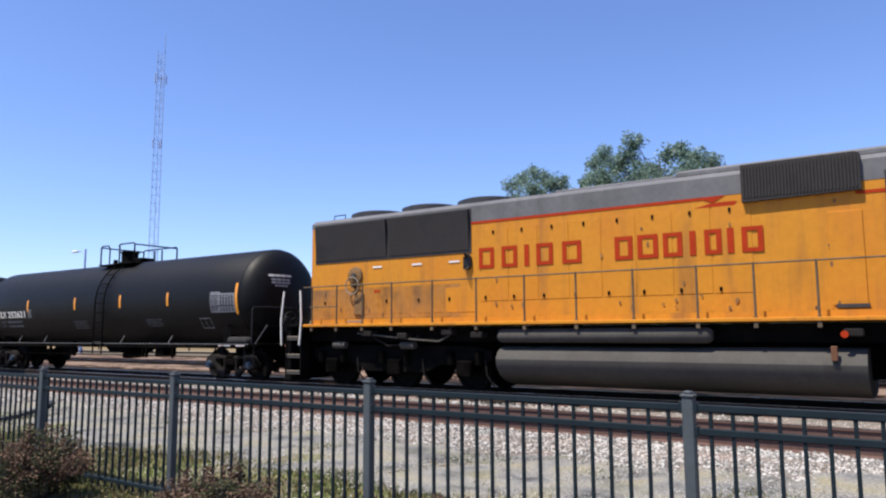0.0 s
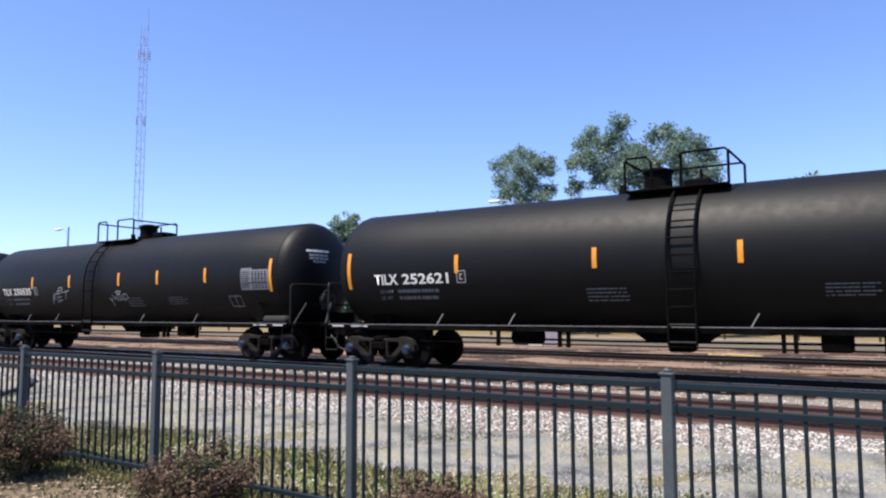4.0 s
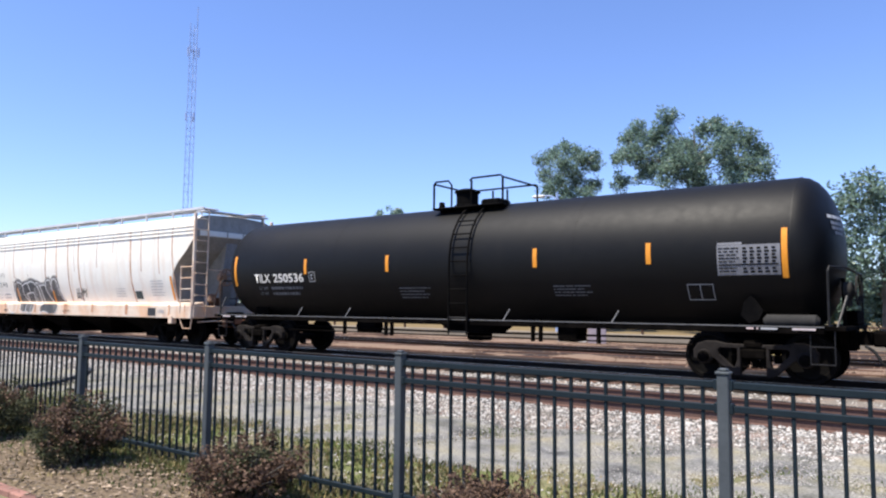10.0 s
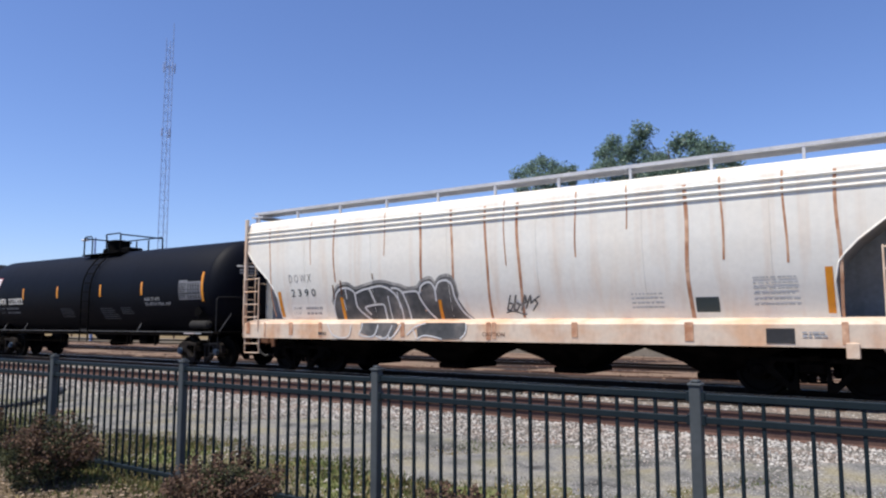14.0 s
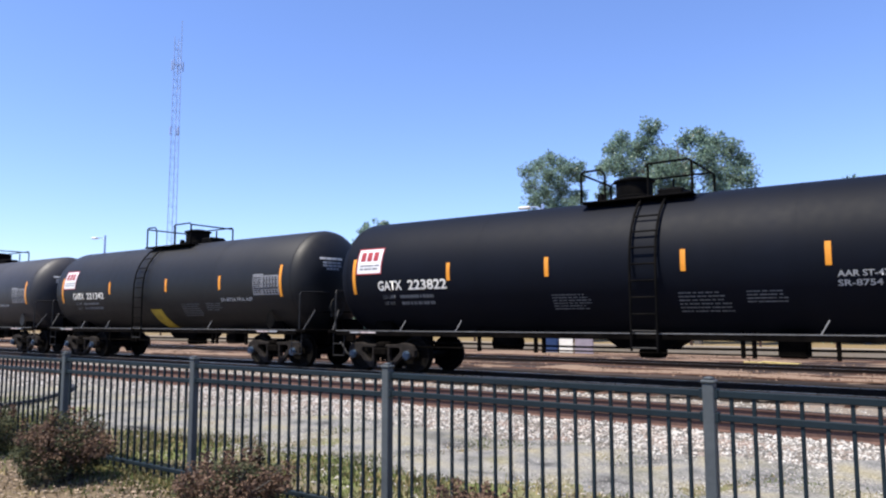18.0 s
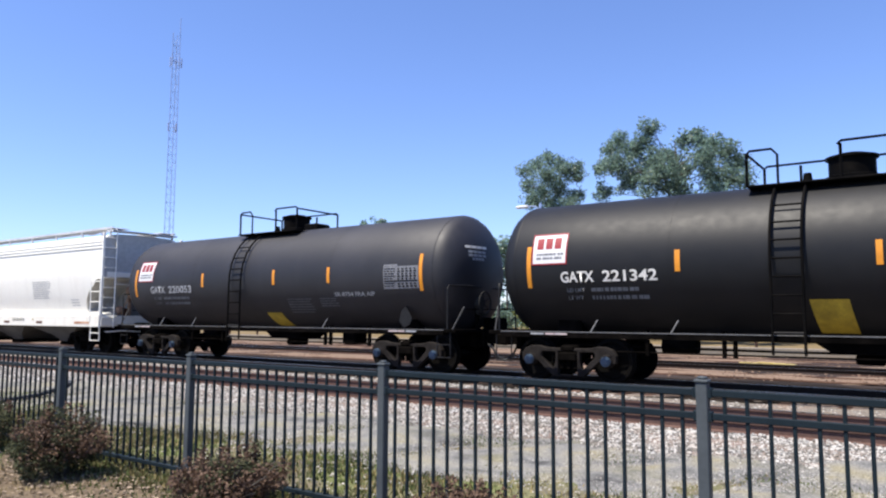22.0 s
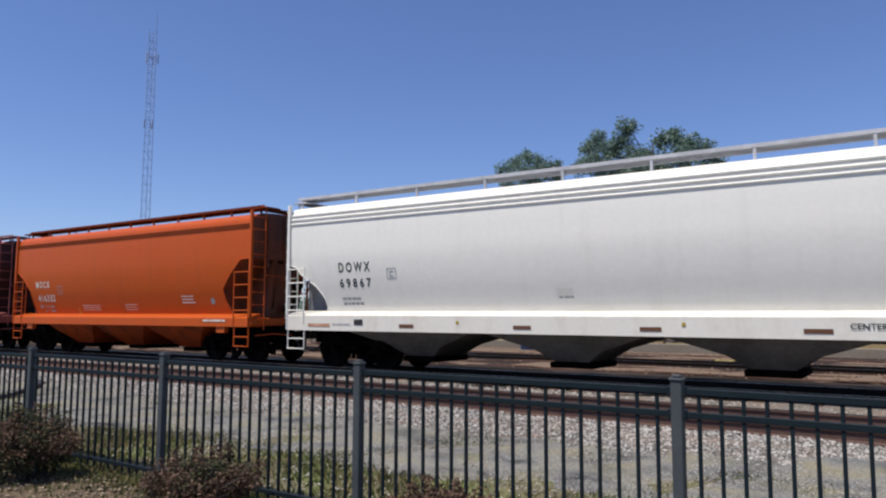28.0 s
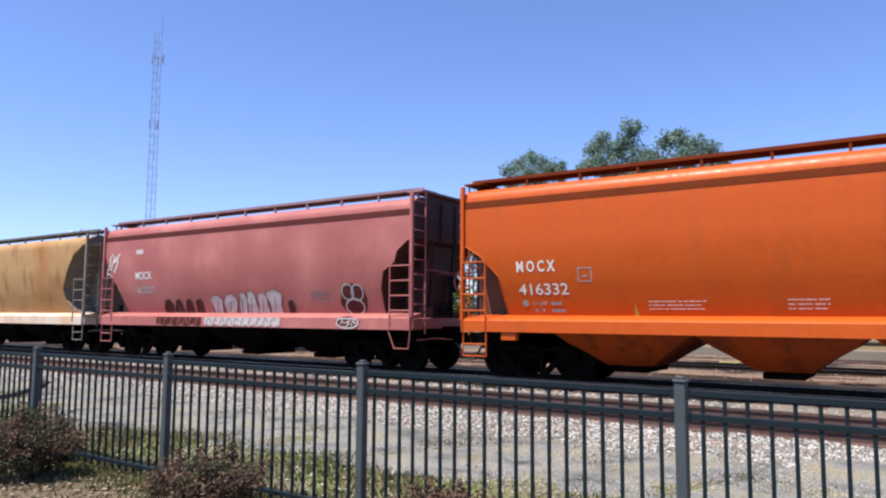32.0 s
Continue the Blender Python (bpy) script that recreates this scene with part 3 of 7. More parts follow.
stones(g, 8000, -34, -17, 8.4, 10.2, shoulder, 0.022, 0.05)
stones(g, 27000, -26, 4, 9.6, 13.95, lambda x, y: 0.072, 0.016, 0.036, lambda x, y: 0.13 < x % 0.5 < 0.37 or rng.random() < (0.55 if y < 10.0 or y > 11.9 else 0.3))
stones(g, 7000, -26, 4, 9.6, 10.12, lambda x, y: 0.075 + 0.05 * max(0.0, noise.noise((x * 1.3, 2, 2)) + 0.35) * (y - 9.55) / 0.55, 0.018, 0.036)
stones(g, 6000, -26, 4, 11.78, 12.4, lambda x, y: 0.085, 0.018, 0.036)
stones(g, 30000, -18, 4, 6.0, 8.7, lambda x, y: 0.026, 0.005, 0.012)
stones(g, 5000, -18, 4, 4.6, 6.6, lambda x, y: 0.012, 0.008, 0.024, lambda x, y: noise.noise((x * 0.9, y, 4)) > -0.2)
yard = Geo()
stones(yard, 3500, -44, 8, 20.4, 33.5, lambda x, y: -0.012, 0.02, 0.065)
stones(yard, 2500, -44, 8, 21.0, 23.6, lambda x, y: 0.0, 0.012, 0.04)
thing("yard_rubble", "scattered clods and stones on the sandy yard", "stones", kind="stuff", geo=yard, mats=M_CLOD, smooth=False)
thing("loose_ballast", "loose pale limestone ballast stones on the track shoulder", "ballast stones", kind="stuff", geo=g, mats=M_STONE, smooth=False)


def blades(g, count, x0, x1, y0, y1, h0, h1, keep=lambda x, y: True, z=0.0):
    for _ in range(count):
        x, y = rng.uniform(x0, x1), rng.uniform(y0, y1)
        if not keep(x, y):
            continue
        h, a = rng.uniform(h0, h1), rng.uniform(0, 6.28)
        c, d, w = math.cos(a), math.sin(a), rng.uniform(0.006, 0.014)
        lx, ly = rng.uniform(-0.5, 0.5) * h, rng.uniform(-0.5, 0.5) * h
        g.add([(x - c * w, y - d * w, z), (x + c * w, y + d * w, z), (x + lx, y + ly, z + h)], [(0, 1, 2)])


def patchy(x, y, bias=0.0):
    return noise.noise((x * 0.7, y * 0.9, 5)) + 0.35 * noise.noise((x * 3, y * 3, 9)) + bias > rng.uniform(-0.35, 0.35)


for label, material, share, seed in (("thin green grass along the fence", M_GRASS, 0.28, 5), ("dry straw-coloured grass tufts in the verge", M_STRAW, 0.05, 15)):
    g = Geo()
    blades(g, 44000, -17, 3, 4.0, 6.7, 0.015, 0.065, lambda x, y: patchy(x + seed, y, share + 0.3 - max(y - 4.8, 0) * 0.4))
    blades(g, 26000, -17, 3, 6.0, 8.4, 0.008, 0.032, lambda x, y: patchy(x + seed, y, 0.0 if material is M_GRASS else -0.2))
    blades(g, 3000, -12, 2, 3.9, 4.6, 0.03, 0.1)
    blades(g, 2500, -30, -17, 4.0, 7.0, 0.03, 0.1)
    blades(g, 6000, -12, 2, 3.0, 4.2, 0.02, 0.06, lambda x, y: patchy(x + seed, y, -0.45 + (y - 3.0) * 0.5), 0.03)
    thing("grass", label, "grass", kind="stuff", geo=g, mats=material, smooth=False)
strip("yellow_field", [(34.4, -0.08), (34.8, 0.02), (60, 0.05), (110, 0.1)], -330, 120, M_DRYGRASS, "dry yellow and green grass field behind the yard", "grass field", 8.0, 0.4)

# planting bed on the camera's side of the fence
g = Geo()
n = 60
rings = []
for i in range(n + 1):
    x = -18 + 24 * i / n
    yf = 2.75 + 0.1 * math.sin(x * 0.7)
    rings.append([(x, yf + (4.15 + 0.06 * noise.noise((x, 0, 0)) - yf) * k / 6, (0.0 if k in (0, 6) else 0.03) + 0.012 * noise.noise((x * 2, k, 2))) for k in range(7)])
g.loft(rings, 0, caps=False, closed=False)
thing("mulch_bed", "brown bark mulch bed with fallen leaves along the fence", "mulch bed", kind="structure", geo=g, mats=M_MULCH)
g = Geo()
for _ in range(8800):
    x, y = rng.uniform(-13, 5.9), rng.uniform(2.8, 4.1)
    s, a = rng.uniform(0.012, 0.035), rng.uniform(0, 6.28)
    c, d, z, k = math.cos(a) * s, math.sin(a) * s, 0.042 + rng.uniform(-0.006, 0.012), rng.uniform(0.3, 0.7)
    g.add([(x + c, y + d, z), (x - d * k, y + c * k, z + rng.uniform(0, 0.012)), (x - c, y - d, z), (x + d * k, y - c * k, z + rng.uniform(0, 0.012))], [(0, 1, 2, 3)])
thing("mulch_chips", "scattered bark chips and dry leaves on the mulch bed", "mulch", kind="stuff", geo=g, mats=M_CHIP, smooth=False)
edging = thing("garden_edging", "low red brick edging of the mulch bed", "edging", kind="structure")
BRICK = Geo().box(-0.105, 0.105, -0.05, 0.05, -0.03, 0.045, 0, 0.008).mesh("brick", M_BRICK)
for i in range(87):
    x = -13 + i * 0.22
    b = part("brick", BRICK, None, edging)
    b.matrix_basis = pose(x, 2.72 + 0.1 * math.sin(x * 0.7), 0.0, 0, 0, rng.uniform(-2, 2))

# a hose lies on the gravel beyond the fence
g = Geo().tube([(-13.4, 5.7, 0.04), (-14.2, 6.1, 0.05), (-14.4, 6.6, 0.045), (-14.7, 7.1, 0.05), (-15.5, 7.9, 0.06), (-16.3, 8.6, 0.09), (-16.9, 8.8, 0.09)], 0.045, 8)
thing("hose", "black rubber hose lying on the gravel", "hose", geo=g, mats=M_HOSE)

# ---- the fence ----
fence = thing("fence", "dark blue-grey metal picket fence with square posts", "fence", kind="structure")
FY, P0X, STEP = 4.361, -1.20, 2.44
g = Geo().box(-0.034, 0.034, -0.034, 0.034, -0.05, 1.225, 0, 0.006)
POST = g.mesh("post", M_POST)
g = Geo().box(-0.041, 0.041, -0.041, 0.041, 0.0, 0.018, 0, 0.005).box(-0.03, 0.03, -0.03, 0.03, 0.018, 0.036, 0, 0.012)
CAP = g.mesh("post_cap", M_POST)
PICKET = Geo().box(-0.0105, 0.0105, -0.0105, 0.0105, 0.07, 1.185, 0, 0.002).mesh("picket", M_FENCE)
RAIL = Geo().box(0.03, STEP - 0.03, -0.018, 0.018, -0.02, 0.02, 0, 0.004).mesh("fence_rail", M_FENCE)
BRACKET = Geo().box(-0.055, 0.055, -0.026, 0.026, -0.03, 0.03, 0, 0.004).mesh("rail_bracket", M_FENCE)
for k in range(-7, 3):
    x = P0X + k * STEP
    dz = -0.012 * max(0, -k - 1)
    post = part("post", POST, None, fence)
    post.matrix_basis = pose(x, FY, dz)
    cap = part("post_cap", CAP, None, post)
    cap.matrix_basis = pose(0, 0, 1.225)
    for z in (1.165, 1.03, 0.145):
        br = part("rail_bracket", BRACKET, None, post)
        br.matrix_basis = pose(0, 0, z)
        if k < 2:
            r = part("rail", RAIL, None, fence)
            r.matrix_basis = pose(x, FY, z + dz)
    for i in range(1, 20 if k < 2 else 1):
        p = part("picket", PICKET, None, fence)
        p.matrix_basis = pose(x + i * STEP / 20, FY, dz)


# ---- plants ----
def leaf_cloud(g, centre, radii, count, size, rng, mi=0):
    """Small leaves strewn through an uneven ball."""
    cx, cy, cz = centre
    for _ in range(count):
        d = Vector((rng.gauss(0, 1), rng.gauss(0, 1), rng.gauss(0, 1))).normalized()
        r = rng.uniform(0.45, 1.0) ** 0.6 * (1 + 0.28 * noise.noise((d * 2.3 + Vector((cx, cy, cz)))))
        p = Vector((cx + d.x * radii[0] * r, cy + d.y * radii[1] * r, cz + d.z * radii[2] * r))
        a = Vector((rng.uniform(-1, 1), rng.uniform(-1, 1), rng.uniform(-0.7, 0.7))).normalized()
        b = a.cross(Vector((rng.uniform(-1, 1), rng.uniform(-1, 1), rng.uniform(-1, 1)))).normalized()
        s = size * rng.uniform(0.6, 1.3)
        g.add([p + a * s, p + b * s * 0.55, p - a * s, p - b * s * 0.55], [(0, 1, 2, 3)], mi)


def bush(x, y, w, h, seed, red):
    rng = random.Random(seed)
    ob = thing("bush", "low barberry bush with %s leaves in mulch" % ("red-brown and green" if red > 0.4 else "dark green and brownish"), "bush", "bushes along the fence", at=(x, y, 0.0))
    g = Geo()
    for _ in range(26):
        a, t = rng.uniform(0, 6.28), rng.uniform(0.3, 0.95)
        e = Vector((math.cos(a) * w * 0.5 * t, math.sin(a) * w * 0.45 * t, h * rng.uniform(0.55, 1.0)))
        g.tube([(0.05 * math.cos(a), 0.05 * math.sin(a), 0.0), e * 0.5 + Vector((0, 0, 0.08)), e], [0.012, 0.009, 0.004], 5)
    tagged(part("stem_tangle", g, M_BARK, ob), kind="stuff")
    g = Geo()
    for _ in range(64):
        a, t = rng.uniform(0, 6.28), rng.uniform(0.0, 0.8)
        c = (math.cos(a) * w * 0.5 * t, math.sin(a) * w * 0.5 * t, h * rng.uniform(0.3, 0.86) * (1 - 0.25 * t))
        top = c[2] > h * 0.5
        leaf_cloud(g, c, (w * 0.15, w * 0.15, h * 0.19), 235, 0.0165, rng, 1 if rng.random() < (red if top else red * 0.4) else 0)
    for _ in range(26):                        # sprigs that stand out of the outline
        a, t = rng.uniform(0, 6.28), rng.uniform(0.2, 1.05)
        zz = h * (rng.uniform(0.92, 1.14) - 0.42 * t * t)
        leaf_cloud(g, (math.cos(a) * w * 0.5 * t, math.sin(a) * w * 0.5 * t, zz), (0.045, 0.045, 0.08), 46, 0.017, rng, 1 if rng.random() < red + 0.15 else 0)
    tagged(part("leaves", g, [M_BUSHG, M_BUSHR], ob, smooth=False), kind="stuff")
    return ob


bush(-7.24, 3.72, 0.96, 0.63, 1, 0.4)
bush(-4.7, 3.78, 0.92, 0.5, 2, 0.75)
bush(-9.45, 3.75, 1.1, 0.66, 3, 0.45)
bush(-2.55, 3.85, 0.85, 0.50, 4, 0.8)
bush(-0.2, 3.8, 0.8, 0.34, 5, 0.7)
bush(-11.7, 3.75, 1.0, 0.62, 6, 0.4)


def polar(az, el, y):
    """A place on the plane y, by its bearing from the camera."""
    a = radians(az)
    return Vector((y * math.tan(a), y, 1.6 + y / math.cos(a) * math.tan(radians(el))))


def tree(label, lobes, y, base_az, seed, material, leaf, density, name="tree", trunk_r=0.28, airy=30):
    """A tree: a tapered trunk, limbs to every lobe and a crown of small leaves. lobes: bearing, height angle and radius in metres."""
    rng = random.Random(seed)
    foot = polar(base_az, 0, y)
    ob = thing(name, label, "tree", "trees behind the railway", at=(foot.x, foot.y, 0.0))
    crown = [(polar(a, e, y + rng.uniform(-1.8, 1.8)) - Vector((foot.x, foot.y, 0)), r) for a, e, r in lobes]
    top = max(c.z for c, r in crown)
    mid = sum((c for c, r in crown), Vector()) / len(crown)
    g = Geo()
    spine = [Vector((0, 0, -0.1)), Vector((0.1, 0, top * 0.2)), Vector((mid.x * 0.35, 0.1, top * 0.45)), Vector((mid.x * 0.8, 0, top * 0.72)), Vector((mid.x, 0, top * 0.93))]
    g.tube(spine, [trunk_r, trunk_r * 0.8, trunk_r * 0.6, trunk_r * 0.35, trunk_r * 0.1], 9)
    part("trunk", g, M_BARK, ob)
    for c, r in crown:
        t = min(max((c.z - r) / top, 0.15), 0.85)
        k = t * 4
        i = min(int(k), 3)
        s = spine[i].lerp(spine[i + 1], k - i)
        m = s.lerp(c, 0.55) + Vector((0, 0, 0.1 * r))
        g = Geo().tube([s, m, c], [trunk_r * 0.18, trunk_r * 0.08, 0.012], 6)
        for _ in range(5):
            d = Vector((rng.uniform(-1, 1), rng.uniform(-1, 1), rng.uniform(-0.3, 1))).normalized() * r * 0.9
            g.tube([m.lerp(c, rng.random()), c + d], [0.016, 0.005], 5)
        part("limb", g, M_BARK, ob)
    g = Geo()
    for c, r in crown:
        for _ in range(int(airy * r) + 5):
            d = Vector((rng.gauss(0, 1), rng.gauss(0, 1), rng.gauss(0, 1))).normalized() * r * rng.uniform(0.2, 1.0)
            q = rng.uniform(0.24, 0.48) * (0.5 + 0.5 * r)
            leaf_cloud(g, c + d, (q, q, q * 0.85), int(density * (q / 0.4) ** 2) + 6, leaf, rng)
    tagged(part("crown", g, material, ob, smooth=False), kind="stuff")
    return ob


tree("tall leafy cottonwood tree with an open green crown", [(-18.7, 14.5, 0.75), (-21.0, 13.7, 0.7), (-21.7, 13.1, 0.75), (-19.2, 13.5, 0.8), (-20.0, 12.8, 0.9), (-22.4, 11.8, 0.7), (-21.4, 11.8, 1.0), (-18.6, 12.0, 1.1), (-20.2, 10.8, 1.2), (-22.3, 9.8, 0.8), (-18.6, 10.3, 1.1), (-16.1, 13.5, 0.75), (-15.2, 13.7, 0.6), (-14.3, 13.0, 0.8), (-13.2, 12.4, 0.85), (-14.8, 12.0, 1.1), (-16.4, 11.4, 1.1), (-12.3, 11.5, 0.75), (-12.2, 10.3, 0.95), (-14.0, 10.6, 1.3), (-16.7, 9.9, 1.0), (-17.6, 11.3, 1.1), (-17.4, 12.4, 0.6), (-14.1, 9.0, 1.2), (-12.7, 8.0, 1.0), (-12.3, 6.6, 0.9), (-13.6, 6.6, 1.1), (-16.0, 7.6, 1.5), (-19.0, 7.6, 1.5), (-13.8, 4.8, 1.3), (-16.6, 5.2, 1.4)], 46, -15.8, 11, M_LEAF, 0.084, 36, airy=46)
tree("slim young cottonwood tree with a light crown", [(-26.6, 12.6, 0.6), (-25.7, 12.2, 0.75), (-27.4, 12.1, 0.75), (-28.3, 11.6, 0.65), (-26.8, 11.4, 1.0), (-25.2, 11.5, 0.85), (-24.3, 11.9, 0.45), (-24.3, 11.0, 0.6), (-28.3, 10.5, 0.7), (-27.2, 10.0, 0.95), (-25.7, 10.1, 1.05), (-24.4, 9.7, 0.7), (-28.0, 9.3, 0.85), (-26.5, 9.0, 1.05), (-24.9, 8.9, 0.8), (-24.1, 7.2, 1.0), (-26.5, 7.4, 1.2), (-23.9, 5.4, 1.0), (-26, 5.0, 1.2), (-22.4, 4.6, 1.0)], 46, -25.9, 12, M_LEAF, 0.078, 34, trunk_r=0.16, airy=40)
for i, (a, e, y, r) in enumerate(((-40.6, 6.6, 80, 2.7), (-33.4, 6.4, 86, 2.8))):
    tree("distant round green tree behind the yard", [(a, e, r), (a - 1.0, e - 0.9, r * 0.7), (a + 1.0, e - 0.8, r * 0.75), (a, e - 2.2, r)], y, a, 20 + i, M_LEAF, 0.2, 18)
tree("tall green tree with a rounded crown", [(-5.6, 8.5, 1.5), (-6.9, 7.6, 1.3), (-4.2, 7.6, 1.5), (-5.4, 6.4, 2.0), (-3.0, 6.2, 1.4), (-7.0, 5.2, 1.4), (-4.2, 4.4, 1.9), (-2.4, 4.0, 1.3), (-6.2, 3.0, 1.6), (-3.4, 2.0, 1.6)], 50, -4.8, 31, M_LEAF, 0.13, 15, trunk_r=0.2, airy=17)
tree("green tree behind the yard wall", [(0.2, 6.1, 1.5), (-1.0, 5.0, 1.5), (1.5, 5.2, 1.6), (0.2, 3.6, 2.1), (-1.2, 2.2, 1.5), (1.8, 2.2, 1.7)], 52, 0.3, 32, M_LEAF, 0.13, 15, trunk_r=0.18, airy=17)
k = 0
for a in range(-42, 14, 4):
    rr = random.Random(100 + a)
    e = rr.uniform(3.2, 4.6) + (2.2 if -33 < a < -28 else 1.6 if a < -35 else 1.9 if -23 < a < -9 else 0)
    tree("shrubby yellow-green tree at the far edge of the yard", [(a + rr.uniform(-1, 1), e - 1.1, 1.5), (a - 1.4, e - 1.8, 1.6), (a + 1.4, e - 1.6, 1.6), (a, e - 3.0, 2.0), (a - 1.8, 0.2, 1.5), (a + 1.7, 0.3, 1.6), (a + 0.2, 0.2, 1.8)], 54 + rr.uniform(-3, 5), a, 40 + k, M_LEAF2 if k % 3 and not -23 < a < -9 else M_LEAF, 0.15, 26 if a < -35 or -23 < a < -9 else 14, trunk_r=0.14, airy=36 if a < -35 or -23 < a < -9 else 18)
    k += 1

# far woods along the horizon
g = Geo()
rng = random.Random(8)
for _ in range(900):
    x = rng.uniform(-420, 160)
    y, h = rng.uniform(125, 170), rng.uniform(3, 7.5)
    leaf_cloud(g, (x, y, h * 0.5), (3.2, 3.0, h * 0.55), 26, 0.9, rng)
thing("far_woods", "far line of green woods on the horizon", "woods", kind="stuff", geo=g, mats=M_LEAF, smooth=False)

# ---- behind the tracks: low wall, boxes, lamps, wire, mast ----
g = Geo().box(-120, 60, 34.0, 34.35, -0.1, 0.36, 0, 0.03)
wall = thing("retaining_wall", "low tan concrete wall along the yard", "wall", kind="structure", geo=g, mats=M_CONC)
g = Geo()
for x in np.arange(-118, 60, 3.0):
    g.box(x - 0.05, x + 0.05, 34.1, 34.2, 0.36, 0.95)
g.box(-120, 60, 34.12, 34.18, 0.62, 0.7).box(-120, 60, 34.12, 34.18, 0.88, 0.95)
thing("yard_railing", "weathered low board railing on the yard wall", "railing", kind="structure", geo=g, mats=M_TIE)

ob = thing("utility_cabinet", "blue steel utility cabinet in the yard", "cabinet", at=(-15.6, 31.2, 0.0))
part("body", Geo().box(-0.32, 0.32, -0.3, 0.3, 0.0, 1.25, 0, 0.02), M_BLUEBOX, ob)
part("roof", Geo().box(-0.36, 0.36, -0.34, 0.34, 1.25, 1.31, 0, 0.015), M_BLUEBOX, ob)
part("door", Geo().box(-0.26, 0.26, -0.322, -0.302, 0.12, 1.12, 0, 0.006), M_BLUEBOX, ob)
part("plinth", Geo().box(-0.4, 0.4, -0.36, 0.36, -0.06, 0.04), M_CONC, ob)
ob = thing("white_board", "white board on two posts beside the cabinet", "sign board", at=(-14.88, 31.0, 0.0))
part("board", Geo().box(-0.35, 0.35, -0.02, 0.02, 0.03, 0.95, 0, 0.008), M_WHITE, ob)
for s in (-0.28, 0.28):
    part("post", Geo().box(s - 0.04, s + 0.04, 0.022, 0.1, -0.1, 1.0), M_TIE, ob)
ob = thing("lilac_panel", "pale lilac panel leaning beside the white board", "panel", at=(-14.02, 31.1, 0.0))
part("sheet", Geo().box(-0.45, 0.45, -0.03, 0.03, 0.0, 0.8, 0, 0.01), M_LILAC, ob)
part("batten", Geo().box(-0.45, 0.45, 0.032, 0.08, 0.3, 0.4, 0, 0.006), M_TIE, ob)
for x, y, w, turn, lift in ((-5.3, 27.2, 1.9, -52, 0.0), (-4.9, 27.0, 1.5, -30, 0.052), (-5.7, 27.9, 1.2, 8, 0.0)):
    tagged(new("timber_board", Geo().box(-w / 2, w / 2, -0.09, 0.09, 0.0, 0.05, 0, 0.006).mesh("timber_board", M_YBOARD)), "yellowed timber board lying by the siding", "board", "loose boards by the siding").matrix_basis = pose(x, y, lift, 0, 0, turn)


def street_lamp(x, y, h, arm, label):
    ob = thing("street_lamp", label, "street lamp", "street lamps behind the yard", at=(x, y, 0.0))
    part("pole", Geo().tube([(0, 0, -0.1), (0, 0, h * 0.5), (0, 0, h)], [0.14, 0.11, 0.08], 10), M_TOWER, ob)
    part("arm", Geo().tube([(0, 0, h - 0.5), (-arm * 0.4, 0, h - 0.15), (-arm, 0, h - 0.1)], 0.04, 8), M_TOWER, ob)
    part("lamp_head", Geo().box(-arm - 0.75, -arm + 0.05, -0.16, 0.16, h - 0.2, h - 0.04, 0, 0.05), M_SIGN, ob, "pale cobra-head lamp")
    part("base_plate", Geo().box(-0.25, 0.25, -0.25, 0.25, -0.1, 0.05, 0, 0.01), M_CONC, ob)


street_lamp(-60.4, 33.9, 9.0, 1.3, "tall grey street lamp with a cobra head")
street_lamp(-19.9, 38.6, 8.55, 0.9, "grey street lamp beside the young tree")
ob = thing("overhead_wire", "thin black overhead wire behind the trees", "wire")
part("wire", Geo().tube([(-70, 62, 9.0), (-40, 62, 8.3), (-24, 62, 8.1), (-5, 62, 8.2), (30, 62, 9.0)], 0.02, 5), M_BLACK, ob)
for x in (-70, 30):
    part("wooden_pole", Geo().tube([(x, 62, -0.2), (x, 62, 9.6)], [0.16, 0.11], 9), M_BARK, ob)


def mast(x, y, height, width):
    """A slim three-legged lattice mast with antenna clusters."""
    ob = thing("radio_mast", "tall galvanised lattice radio mast tinted pale blue for haze", "radio mast", at=(x, y, 0.0))

    def leg(i, z):
        r = width * 0.58 * (1 - 0.25 * z / height)
        return Vector((r * math.cos(2.094 * i + 0.4), r * math.sin(2.094 * i + 0.4), z))
    for i in range(3):
        part("leg", Geo().tube([leg(i, 0), leg(i, height)], 0.07, 6), M_TOWER, ob)
    g, z, flip = Geo(), 0.0, 0
    while z < height - 1.5:
        for i in range(3):
            j = (i + 1) % 3
            g.tube([leg(i, z), leg(j, z)], 0.025, 4)
            g.tube([leg(i if flip else j, z), leg(j if flip else i, z + 1.6)], 0.025, 4)
        z, flip = z + 1.6, 1 - flip
    tagged(part("lattice", g, M_TOWER, ob), kind="stuff")
    for z0, n, r, h in ((height * 0.9, 5, 1.1, 2.0), (height * 0.67, 3, 0.95, 1.6)):
        g = Geo()
        for i in range(n):
            a = i * 6.28 / n
            p = Vector((r * math.cos(a), r * math.sin(a), z0))
            g.box(p.x - 0.14, p.x + 0.14, p.y - 0.1, p.y + 0.1, z0 - h / 2, z0 + h / 2, 0, 0.03)
            g.tube([(0, 0, z0), p], 0.05, 5)
        tagged(part("antenna_ring", g, M_TOWER, ob), kind="stuff")
    part("top_whip", Geo().tube([leg(0, height - 1), leg(0, height + 3.4)], 0.07, 6), M_TOWER, ob)


mast(-124.6, 83.5, 58.5, 1.75)


# ---- the train: shared running gear ----
WHEEL_R = 0.457
ROLLING = []            # wheelsets and the place of each on its car
CARS = []               # cars and the place of each on the train


